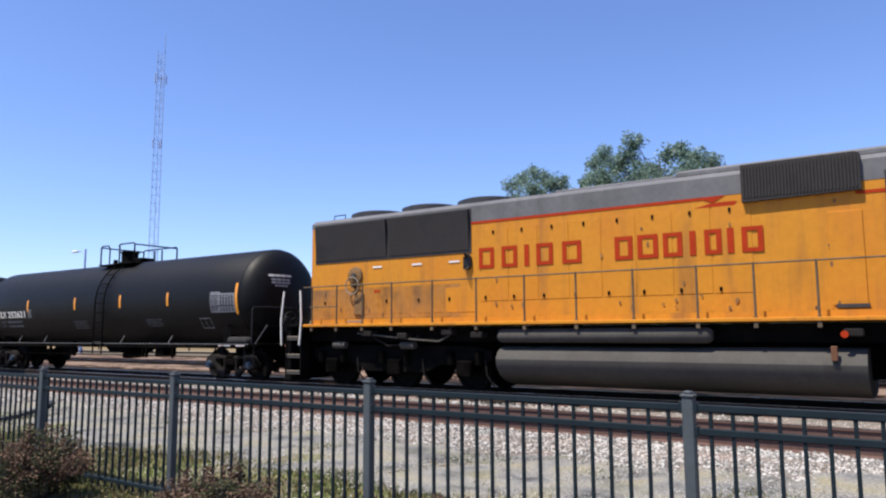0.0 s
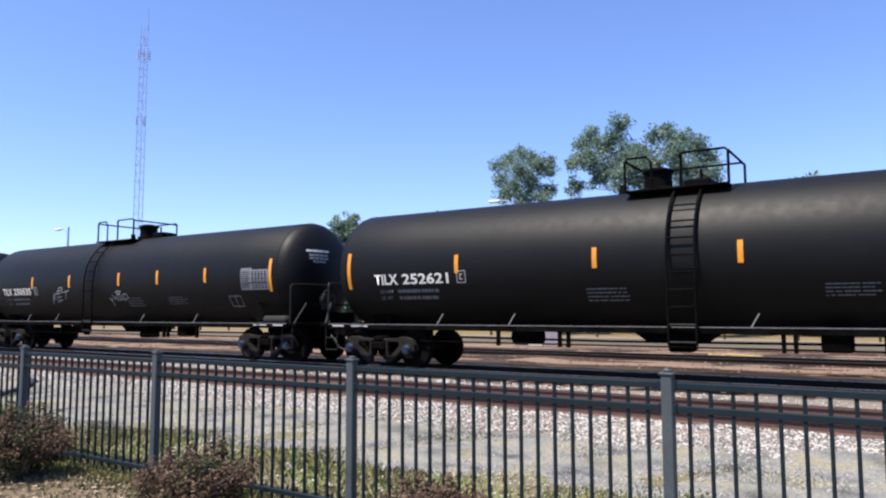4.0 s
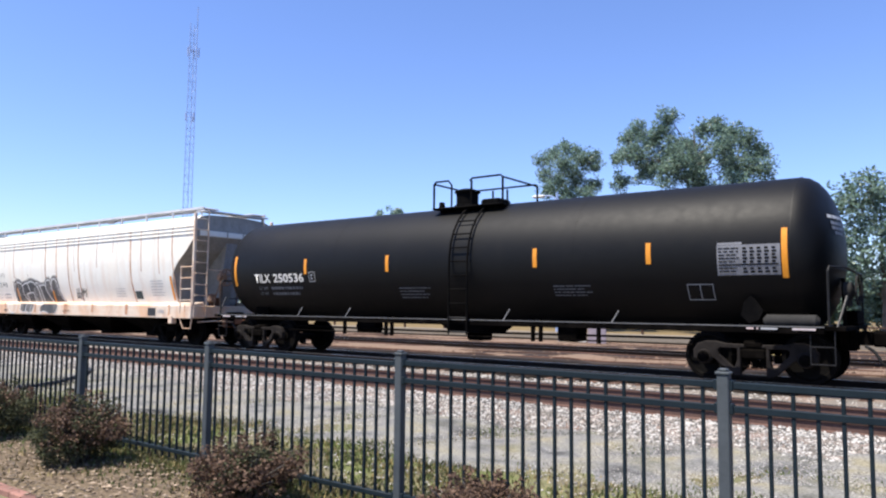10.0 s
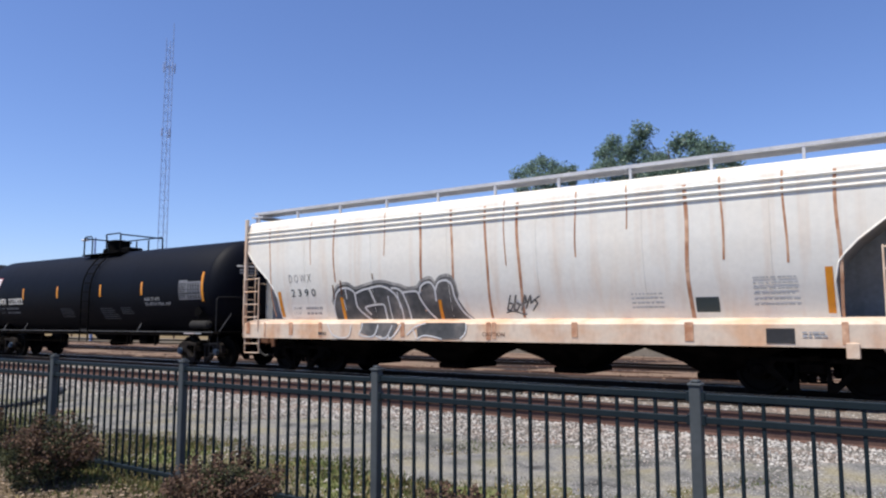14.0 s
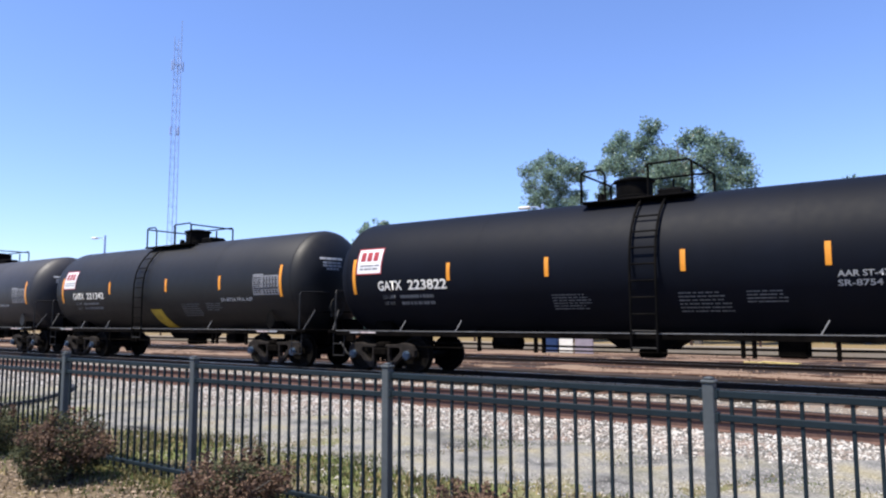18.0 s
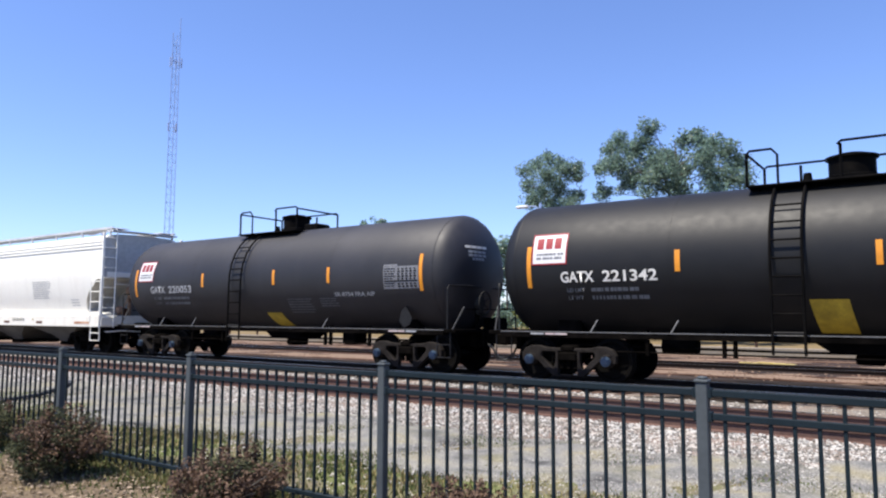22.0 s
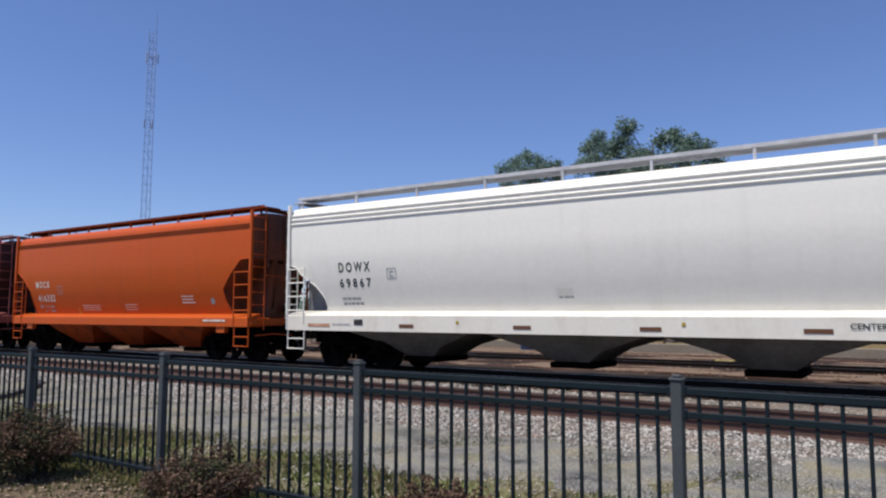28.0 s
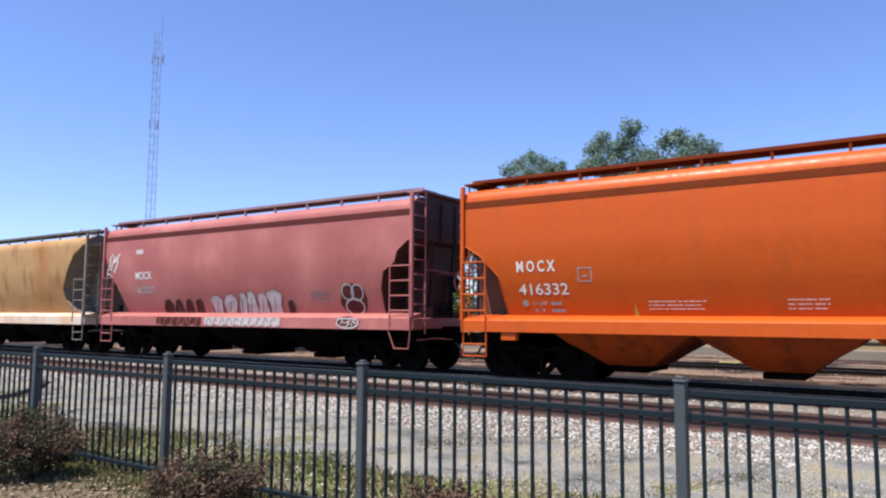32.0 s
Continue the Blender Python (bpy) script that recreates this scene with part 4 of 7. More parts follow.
def disc(g, y0, y1, r, n=28, mi=0):
    g.loft([[(r * math.cos(6.2832 * k / n), y, r * math.sin(6.2832 * k / n)) for k in range(n)] for y in (y0, y1)], mi)


def wheelset_mesh(r):
    g = Geo()
    for s in (-1, 1):
        prof = [(0.70, 0.03), (0.70, r - 0.10), (0.66, r - 0.07), (0.66, r + 0.028), (0.69, r + 0.028), (0.70, r), (0.80, r - 0.006), (0.80, r - 0.07), (0.755, r - 0.10), (0.74, 0.16), (0.82, 0.14), (0.82, 0.03)]
        n = 32
        g.loft([[(q * math.cos(6.2832 * k / n), s * y, q * math.sin(6.2832 * k / n)) for k in range(n)] for y, q in prof], 0, caps=False)
    g.tube([(0, -1.05, 0), (0, 1.05, 0)], 0.085, 12)
    return g.mesh("wheelset", M_WHEEL)


WHEELSET = wheelset_mesh(WHEEL_R)
g = Geo()
disc(g, -1.19, -1.1, 0.105, 16)
disc(g, -1.215, -1.19, 0.06, 12)
for a in (90, 210, 330):
    g.tube([(0.075 * math.cos(radians(a)), -1.2, 0.075 * math.sin(radians(a))), (0.075 * math.cos(radians(a)), -1.225, 0.075 * math.sin(radians(a)))], 0.02, 6)
BEARING = g.mesh("bearing_cap", M_BLUE)
BEARING_DARK = bpy.data.meshes.new_from_object(bpy.data.objects.new("tmp_cap", BEARING))
BEARING_DARK.materials.clear()
BEARING_DARK.materials.append(M_CASTSHADE)


def sideframe_mesh():
    """A cast side frame: one plate with a bolster window, two triangular windows and a box over each axle."""
    a, z = 0.889, WHEEL_R
    right = [(0.33, -0.345), (0.385, -0.32), (0.71, -0.03), (a - 0.13, -0.03), (a - 0.12, 0.06), (a - 0.06, 0.12), (a + 0.06, 0.12), (a + 0.12, 0.06), (a + 0.13, -0.06), (a + 0.2, -0.04), (a + 0.21, 0.12), (a + 0.13, 0.24), (a - 0.02, 0.295), (a - 0.2, 0.3), (0.5, 0.26), (0.36, 0.255)]
    tri = [(0.28, 0.17), (0.285, -0.03), (0.325, -0.17), (0.37, -0.18), (0.615, 0.06), (0.63, 0.13), (0.59, 0.175)]
    loops = [right + [(-x, y) for x, y in reversed(right)], [(-0.225, -0.315), (0.225, -0.315), (0.225, 0.19), (-0.225, 0.19)], tri, [(-x, y) for x, y in tri]]
    bm = bmesh.new()
    edges = []
    for loop in loops:
        vs = [bm.verts.new((x, -1.10, z + y)) for x, y in loop]
        edges += [bm.edges.new((vs[i], vs[(i + 1) % len(vs)])) for i in range(len(vs))]
    faces = [f for f in bmesh.ops.triangle_fill(bm, use_beauty=True, edges=edges)["geom"] if isinstance(f, bmesh.types.BMFace)]
    up = bmesh.ops.extrude_face_region(bm, geom=faces)["geom"]
    bmesh.ops.translate(bm, vec=(0, 0.14, 0), verts=[v for v in up if isinstance(v, bmesh.types.BMVert)])
    bmesh.ops.recalc_face_normals(bm, faces=bm.faces)
    bmesh.ops.bevel(bm, geom=[e for e in bm.edges if len(e.link_faces) == 2 and e.calc_face_angle(0) > 1.2], offset=0.014, segments=1, affect="EDGES")
    me = bpy.data.meshes.new("sideframe")
    bm.to_mesh(me)
    bm.free()
    me.materials.append(M_CAST)
    return me


def spring_mesh():
    prof = []
    for k in range(6):
        zz = -0.19 + 0.05 * k
        prof += [(zz, 0.05), (zz + 0.012, 0.072), (zz + 0.03, 0.072), (zz + 0.042, 0.05)]
    g = Geo().loft([[(r * math.cos(6.2832 * k / 10), -1.0 + r * math.sin(6.2832 * k / 10), WHEEL_R + zz) for k in range(10)] for zz, r in prof])
    return g.mesh("spring", M_UNDER)


BOLSTER_END = Geo().box(-0.22, 0.22, -1.13, -0.9, WHEEL_R - 0.02, WHEEL_R + 0.17, 0, 0.03).box(-0.16, 0.16, -1.12, -0.9, WHEEL_R + 0.2, WHEEL_R + 0.3, 0, 0.02).mesh("bolster_end", M_UNDER)
PEDESTAL = Geo().tube([(0, -1.13, 0), (0, -1.09, 0), (0, -0.95, 0)], [0.125, 0.145, 0.145], 16).mesh("axle_box", M_CAST)
# second set of frames and boxes with the hoppers' shade in their colour
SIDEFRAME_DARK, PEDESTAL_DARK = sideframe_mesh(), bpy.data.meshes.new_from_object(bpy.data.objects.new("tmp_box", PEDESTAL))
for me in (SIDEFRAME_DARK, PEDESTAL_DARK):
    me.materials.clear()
    me.materials.append(M_CASTSHADE)
SIDEFRAME, SPRINGS = sideframe_mesh(), spring_mesh()
BOLSTER = Geo().box(-0.2, 0.2, -1.0, 1.0, 0.52, 0.78, 0, 0.03).box(-0.32, 0.32, -0.3, 0.3, 0.7, 0.86, 0, 0.03).mesh("bolster", M_UNDER)
g = Geo()
for s in (-1, 1):
    g.box(s * 0.38 - 0.05, s * 0.38 + 0.05, -0.95, 0.95, 0.36, 0.5, 0, 0.02)
g.tube([(-0.38, 0, 0.52), (0.38, 0, 0.6)], 0.03, 6)
BRAKEBEAM = g.mesh("brake_beam", M_UNDER)
g = Geo().box(-0.42, 0.05, -0.11, 0.11, 0.72, 0.98, 0, 0.02).box(0.0, 0.26, -0.17, 0.13, 0.70, 0.98, 0, 0.04).box(0.16, 0.36, -0.17, -0.03, 0.69, 0.99, 0, 0.04)
g.box(-0.5, -0.36, -0.42, 0.42, 0.62, 1.02, 0, 0.02)
COUPLER = g.mesh("coupler", M_UNDER)
HOSEMESH = Geo().tube([(-0.1, -0.28, 0.72), (0.05, -0.3, 0.62), (0.16, -0.27, 0.42), (0.3, -0.2, 0.34), (0.36, -0.16, 0.36)], 0.028, 7).mesh("air_hose", M_HOSE)


def truck(car, x, blue=True, shaded=False):
    for s in (-1, 1):
        f = part("sideframe", SIDEFRAME_DARK if shaded else SIDEFRAME, None, car, ("dusty cast-steel truck side frame" if not shaded else "truck side frame blackened with painted shade") if s < 0 else "")
        f.matrix_basis = pose(x, 0, 0, 0, 0, 0 if s < 0 else 180)
        part("bolster_end", BOLSTER_END, None, f)
        for dx in (-0.16, 0.0, 0.16):
            part("spring", SPRINGS, None, f).matrix_basis = pose(dx, 0, 0)
        for dx in (-0.889, 0.889):
            part("axle_box", PEDESTAL_DARK if shaded else PEDESTAL, None, f).matrix_basis = pose(dx, 0, WHEEL_R)
    part("bolster", BOLSTER, None, car).matrix_basis = pose(x, 0, 0)
    part("brake_beam", BRAKEBEAM, None, car).matrix_basis = pose(x, 0, 0)
    for dx in (-0.889, 0.889):
        w = part("wheelset", WHEELSET, None, car)
        w.matrix_basis = pose(x + dx, 0, WHEEL_R)
        part("bearing_cap", BEARING if blue else BEARING_DARK, None, w, "blue bearing end cap" if blue else "")
        ROLLING.append((w, x + dx))


COUPLER_RUSTY = bpy.data.meshes.new_from_object(bpy.data.objects.new("tmp_coupler", COUPLER))
COUPLER_RUSTY.materials.clear()
COUPLER_RUSTY.materials.append(M_RUST)


def couplers(car, half, rusty=False):
    for s in (-1, 1):
        c = part("coupler", COUPLER_RUSTY if rusty else COUPLER, None, car, "rusty coupler" if rusty else "")
        c.matrix_basis = pose(s * (half - 0.18), 0, 0, 0, 0, 0 if s > 0 else 180)
        h = part("air_hose", HOSEMESH, None, car)
        h.matrix_basis = pose(s * (half - 0.18), 0, 0, 0, 0, 0 if s > 0 else 180)


def flat(y):
    return lambda x, z, e: (x, y - e, z)


def blob(g, wrap, x, z, a, b, e, floor=1.36, seed=0, mi=0):
    """A sprayed patch with an uneven outline."""
    n, rows = 12, []
    for j in range(n + 1):
        t = -1 + 2 * j / n
        w = a * math.sqrt(max(1 - t * t, 0)) + 0.01
        k = 1 + 0.25 * noise.noise((seed, t * 2.2, 0)), 1 + 0.25 * noise.noise((seed + 9, t * 2.2, 5))
        zz = max(z + b * t, floor)
        if not rows or zz > rows[-1][1]:
            rows.append(((wrap(x - w * k[0], zz, e), wrap(x + w * k[1], zz, e)), zz))
    if len(rows) > 1:
        g.add([p for r, _ in rows for p in r], [(2 * j, 2 * j + 1, 2 * j + 3, 2 * j + 2) for j in range(len(rows) - 1)], mi)


# ---- tank cars ----
def tank_car(xc, half, R, zc, truck_x, end, stripes, mark, number, mark_box, paint, label, letters=M_WHITE, manway_x=-0.15, ladder_x=0.67, rail_x=(-0.6, 1.45), placard=None, patch=None, tag=None, blue=True, extra=()):
    """A tank car about its middle; x runs with the train, the camera's side is -y, z from the rail top.
    half: half the tank's length with its heads; end: half the length over the couplers."""
    car = thing("tank_car", label, "tank car", "tank cars of the freight train")
    CARS.append((car, xc))

    def wrap(x, z, e):
        return (x, -math.sqrt(max((R + e) ** 2 - (z - zc) ** 2, 0.01)), z)
    # shell with dished heads and weld seams
    g, n, depth = Geo(), 72, R * 0.46
    rings = []
    prof = [(-half + depth * (1 - math.cos(radians(t))), R * math.sin(radians(t))) for t in (3, 9, 16, 24, 33, 43, 54, 66, 78, 90)]
    xs = prof + [(-half + depth + (2 * half - 2 * depth) * k / 8, R) for k in range(1, 8)] + [(-x, r) for x, r in reversed(prof)]
    for x, r in xs:
        rings.append([(x, r * math.cos(6.2832 * k / n), zc + r * math.sin(6.2832 * k / n)) for k in range(n)])
    g.loft(rings)
    shell = part("tank_shell", g, paint, car, "dusty black steel tank" if paint is M_TANK_DUSTY else "dull black steel tank" if paint is M_TANK else "glossy black steel tank", angle=50)
    for x in (-half + depth, half - depth, -half * 0.42, half * 0.42):
        g = Geo().loft([[(x + d, (R + 0.004) * math.cos(6.2832 * k / n), zc + (R + 0.004) * math.sin(6.2832 * k / n)) for k in range(n)] for d in (-0.015, 0.015)], caps=False)
        part("weld_seam", g, paint, shell)
    # stripes
    for i, x in enumerate(stripes):
        last, lift = i in (0, len(stripes) - 1), 0.0 if mark == "TILX" else 0.05
        g = Geo().patch(wrap, x - 0.05, x + 0.05, (zc - 0.52 + lift if last else zc - 0.21), (zc + 0.38 + lift if last else zc + 0.21), 0.006, 1, 8)
        part("reflective_stripe", g, M_ORANGE, car, "orange reflective stripe")
    # lettering on the side
    x0, x1, z0, z1 = mark_box
    k0, k1 = (0.325, 0.39) if mark == "TILX" else (0.36, 0.45)
    lettering(car, mark, x0, x0 + (x1 - x0) * k0, z0, z1, wrap, letters, "painted reporting mark")
    lettering(car, number, x0 + (x1 - x0) * k1, x1, z0, z1, wrap, letters, "painted car number", name="car_number")
    for k, word in enumerate(("LD LMT", "LT WT")):
        zz = z0 - 0.2 - 0.16 * k
        lettering(car, word, x0 + 0.12, x0 + (0.52 if k == 0 else 0.46), zz, zz + 0.085, wrap, M_GREYLET, "faded stencil wording", 0.01, name="stencil_word")
        bars(car, wrap, x0 + 0.66, x1 - 0.1, zz - 0.02, zz + 0.105, 1, M_GREYLET, int(xc) + k, fill=0.6)
    for j, (w, zz) in enumerate(((0.8, 0.62), (0.66, 0.5), (0.66, 0.41), (0.45, 0.32))):
        yy, zz2 = -0.42, zc + zz
        rr = math.sqrt(max(1 - ((yy ** 2 + zz ** 2) / R ** 2), 0))
        xx = half - depth + depth * rr + 0.02
        g = Geo()
        for q in range(4):
            ya = yy - w / 2 + w * q / 4
            g.add([(half - depth + depth * math.sqrt(max(1 - (yb ** 2 + (zz + dz) ** 2) / R ** 2, 0)) + 0.012, yb, zz2 + dz) for yb, dz in ((ya, -0.03), (ya + w / 4 - 0.02, -0.03), (ya + w / 4 - 0.02, 0.03), (ya, 0.03))], [(0, 1, 2, 3)])
        part("end_stencil", g, M_WHITE if j == 0 else M_STENCIL, car, smooth=False)
    # data panel by the end stripe
    px = stripes[-1]
    g = Geo().patch(wrap, px - 1.17, px - 0.07, zc - 0.46 + lift, zc + 0.1 + lift, 0.006, 1, 6)
    panel = part("data_panel", g, M_PANEL, car, "grey printed data panel")
    part("panel_tab", Geo().patch(wrap, px - 1.16, px - 0.72, zc + 0.105 + lift, zc + 0.15 + lift, 0.006, 1, 1), M_PANEL, panel, smooth=False)
    zp = zc + lift

    def over(x, z, e):
        return wrap(x, z, 0.012)
    bars(panel, over, px - 1.14, px - 0.76, zp - 0.42, zp + 0.07, 8, M_BLACK, 3, fill=0.36)
    g = Geo()
    for i in range(5):
        for j in range(8):
            if j != 2:
                g.patch(over, px - 0.71 + 0.125 * i, px - 0.63 + 0.125 * i - 0.02 * (j % 2), zp - 0.42 + 0.062 * j, zp - 0.385 + 0.062 * j, 0.012, 1, 1)
    tagged(part("table_print", g, M_BLACK, panel, smooth=False), kind="stuff")
    part("table_rule", Geo().patch(over, px - 1.14, px - 0.1, zp - 0.28, zp - 0.255, 0.012, 1, 1), M_BLACK, panel, smooth=False)
    if mark == "TILX":
        g = Geo()
        for zz in (1.54, 1.83):
            g.patch(wrap, px - 1.78, px - 1.28, zz - 0.008, zz + 0.008, 0.006, 1, 1)
        for xx in (px - 1.77, px - 1.53, px - 1.29):
            g.patch(wrap, xx - 0.007, xx + 0.007, 1.54, 1.83, 0.006, 1, 2)
        part("stencil_box", g, M_STENCIL, car, "white outlined box", smooth=False)
    if mark == "TILX":
        bx = x1 + 0.22
        g = Geo()
        for c0, c1, d0, d1 in ((0, 0.24, 0, 0.02), (0, 0.24, 0.26, 0.28), (0, 0.02, 0, 0.28), (0.22, 0.24, 0, 0.28), (0.08, 0.16, 0.07, 0.1), (0.08, 0.16, 0.18, 0.21), (0.08, 0.11, 0.07, 0.21)):
            g.patch(wrap, bx + c0, bx + c1, z0 + d0, z0 + d1, 0.008, 1, 1)
        part("stencil_square", g, M_STENCIL, car, smooth=False)
    prints = ((-1.3, 1.0, 1.55, 1.86, 4), (0.95, 0.9, 1.55, 1.86, 4), (3.05, 0.92, 1.6, 1.86, 4)) if mark == "TILX" else ((-1.45, 0.98, 1.54, 1.89, 6), (1.25, 1.0, 1.46, 1.88, 6), (2.5, 0.75, 1.63, 1.88, 4))
    for k, (xx, w, za, zb, rows) in enumerate(prints):
        if abs(xx + 0.4 - ladder_x) > 0.7:
            bars(car, wrap, xx, xx + w, za, zb, rows, M_GREYLET, k + int(xc), fill=0.32)
    # placard holder and its bracket
    hx2, hz, ha, hb = (px - 0.27, 1.7, 0.19, 0.15) if paint is M_TANK_GLOSS else (px - 0.62, 1.36, 0.2, 0.26)
    hy = -math.sqrt(R * R - (hz + hb - zc) ** 2) - 0.02
    g = Geo().prism([(hx2 - 0.05, hz - hb), (hx2 + ha * 0.6, hz - hb * 0.7), (hx2 + ha, hz - 0.02), (hx2 + ha * 0.3, hz + hb * 0.75), (hx2 - 0.02, hz + hb), (hx2 - ha * 0.7, hz + hb * 0.55), (hx2 - ha, hz - 0.1)], hy - 0.02, hy)
    part("placard_holder", g, M_HANDRAIL if paint is M_TANK_DUSTY else M_BLACK, car, "dark metal placard holder")
    part("placard_bracket", Geo().tube([(hx2, hy + 0.02, 1.05), (hx2, hy + 0.02, hz + hb)], 0.018, 6), M_BLACK, car)
    # top fittings: manway, platform, railings
    top = zc + R
    mx = manway_x
    mr = 0.29 if mark == "TILX" else 0.4
    part("manway", Geo().tube([(mx, 0, top - 0.1), (mx, 0, top + 0.06), (mx, 0, top + 0.08), (mx, 0, top + 0.4)], [mr + 0.06, mr + 0.06, mr, mr], 28).tube([(mx, 0, top + 0.4), (mx, 0, top + 0.44), (mx, 0, top + 0.5)], [mr + 0.05, mr + 0.05, mr * 0.6], 28), M_BLACK, car, "round black manway housing")
    part("valve_box", Geo().box(mx + 0.6, mx + 1.15, -0.3, 0.3, top - 0.05, top + 0.16, 0, 0.04), M_BLACK, car)
    part("vent_valve", Geo().tube([(mx - 0.75, -0.1, top - 0.05), (mx - 0.75, -0.1, top + 0.2)], [0.1, 0.07], 10), M_BLACK, car)
    g = Geo()
    r0, r1 = rail_x
    for s in (-1, 1):
        g.box(r0, r1, s * 0.7 - 0.24, s * 0.7 + 0.24, top - 0.12, top - 0.08, 0, 0.01)
        g.bar((r0 + 0.2, s * 0.6, top - 0.1), (r0 + 0.2, s * 0.75, top - 0.3), 0.05, 0.05).bar((r1 - 0.2, s * 0.6, top - 0.1), (r1 - 0.2, s * 0.75, top - 0.3), 0.05, 0.05)
    part("top_platform", g, M_BLACK, car, "black top platform")
    zt = top + 0.6
    for s in (-1, 1):
        y = s * 0.85
        for xx in (r0, r0 + 0.7, r1 - 0.9, r1):
            if s < 0 and xx == r0 + 0.7:
                continue
            part("railing_post", Geo().tube([(xx, y, top - 0.1), (xx, y, zt - 0.05)], 0.028, 8), M_BLACK, car)
        pts = [(r0, y, zt - 0.05), (r0 + 0.06, y, zt), (r1 - 0.06, y, zt), (r1, y, zt - 0.05)]
        if s < 0:
            part("railing_bar", Geo().tube([(r1 - 0.95, y, zt - 0.06), (r1 - 0.88, y, zt), (r1 - 0.06, y, zt), (r1, y, zt - 0.06)], 0.024, 8), M_BLACK, car)
            part("railing_bar", Geo().tube([(r0, y, zt - 0.06), (r0 + 0.06, y, zt), (r0 + 0.45, y, zt), (r0 + 0.55, y, zt - 0.12), (r0 + 0.55, y, top - 0.1)], 0.024, 8), M_BLACK, car)
        else:
            part("railing_bar", Geo().tube(pts, 0.024, 8), M_BLACK, car)
    for xx in (r0, r1):
        part("railing_bar", Geo().tube([(xx, -0.85, zt - 0.05), (xx, 0.85, zt - 0.05)], 0.024, 8), M_BLACK, car)
    # ladder up the side
    for s in (-0.26, 0.26):
        lx = ladder_x + s
        pts = [(lx, -R - 0.1, 0.72), (lx, -R - 0.1, zc - 0.2)] + [(lx, -(R + 0.09) * math.cos(radians(a)), zc + (R + 0.09) * math.sin(radians(a))) for a in (4, 16, 28, 40, 50, 58)]
        part("ladder_stile", Geo().tube(pts, 0.026, 7), M_BLACK, car)
    for k in range(9):
        z = 0.78 + 0.33 * k
        y = -R - 0.1 if z < zc else -math.sqrt(max((R + 0.09) ** 2 - (z - zc) ** 2, 0.2))
        part("ladder_rung", Geo().tube([(ladder_x - 0.26, y, z), (ladder_x + 0.26, y, z)], 0.018, 6), M_HANDRAIL if z < 1.3 else M_BLACK, car)
    # running board along the tank foot, end platforms, braces
    ze = 1.06
    for s in (-1, 1):
        g = Geo().box(-end + 0.75, end - 0.75, s * 1.47 - 0.05, s * 1.47 + 0.05, ze - 0.12, ze, 0, 0.008)
        sill = part("side_sill", g, M_UNDER, car)
        if s < 0:
            part("sill_edge", Geo().box(-end + 0.75, end - 0.75, -1.528, -1.505, ze - 0.004, ze + 0.014), M_LIGHTEDGE, sill, "worn light sill edge")
    for x in (-4.9, -3.05, 1.85, 4.43) if mark == "TILX" else (-half + 2.45, -half + 4.1, half - 4.3):
        part("side_brace", Geo().bar((x, -1.48, ze), (x + 0.14, -1.42, ze + 0.26), 0.024, 0.014), M_LIGHTEDGE, car, "light grey brace")
    for s in (-1, 1):
        g = Geo().box(min(s * (end - 0.95), s * (end - 0.42)), max(s * (end - 0.95), s * (end - 0.42)), -1.5, 1.5, ze - 0.06, ze + 0.02, 0, 0.01)
        part("end_platform", g, M_UNDER, car)
        g = Geo().box(min(s * (half - 2.2), s * (end - 0.42)), max(s * (half - 2.2), s * (end - 0.42)), -0.28, 0.28, 0.62, 1.06, 0, 0.02)
        part("stub_sill", g, M_UNDER, car)
        g = Geo()
        g.prism([(s * truck_x - 0.3, 0.95), (s * truck_x + 0.3, 0.95), (s * truck_x + 0.24, 1.5), (s * truck_x - 0.24, 1.5)], -0.95, 0.95)
        part("saddle", g, M_UNDER, car)
        xa, xb = s * (end - 0.98), s * (end - 0.48)
        xn = xb - s * 0.2
        part("end_handrail", Geo().tube([(xn, -1.46, ze), (xn, -1.46, ze + 0.98), (xn + s * 0.02, -1.42, ze + 1.05), (xb, -0.95, ze + 1.06), (xb, 1.3, ze + 1.02), (xb, 1.44, ze + 0.94), (xb, 1.44, ze)], 0.022, 8), M_HANDRAIL, car, "rounded end handrail")
        part("end_grab_iron", Geo().tube([(xb, -1.0, ze + 0.5), (xb, 1.0, ze + 0.5)], 0.014, 6), M_BLACK, car)
        part("diagonal_stay", Geo().tube([(xn + s * 0.12, -1.44, ze), (xn + s * 0.24, -1.1, ze + 0.55)], 0.02, 6), M_GRILLE, car)
        dashes = ((0.0, 0.12), (0.17, 0.2), (0.24, 0.52), (0.76, 1.13)) if mark == "TILX" else ((-0.2, 0.08), (0.1, 0.3), (0.34, 0.65))
        for k, (da, db) in enumerate(dashes):
            xa2, xb2 = sorted((s * (truck_x + da), s * (truck_x + db)))
            part("sill_reflector", Geo().box(xa2, xb2, -1.535, -1.529, ze - 0.055, ze - 0.02), M_FAINT if k == 2 else M_SPRAYW, car, "white reflective dash")
        for zz in (0.42, 0.72):
            part("sill_step", Geo().tube([(xa, -1.45, zz + 0.3), (xa, -1.45, zz), (xa + s * 0.38, -1.45, zz), (xa + s * 0.38, -1.45, zz + 0.3)], 0.016, 6), M_HANDRAIL, car)
    rx, rz, rr = (truck_x + 0.72, 1.16, 0.115) if mark == "TILX" else (truck_x + 0.38, 1.28, 0.13)
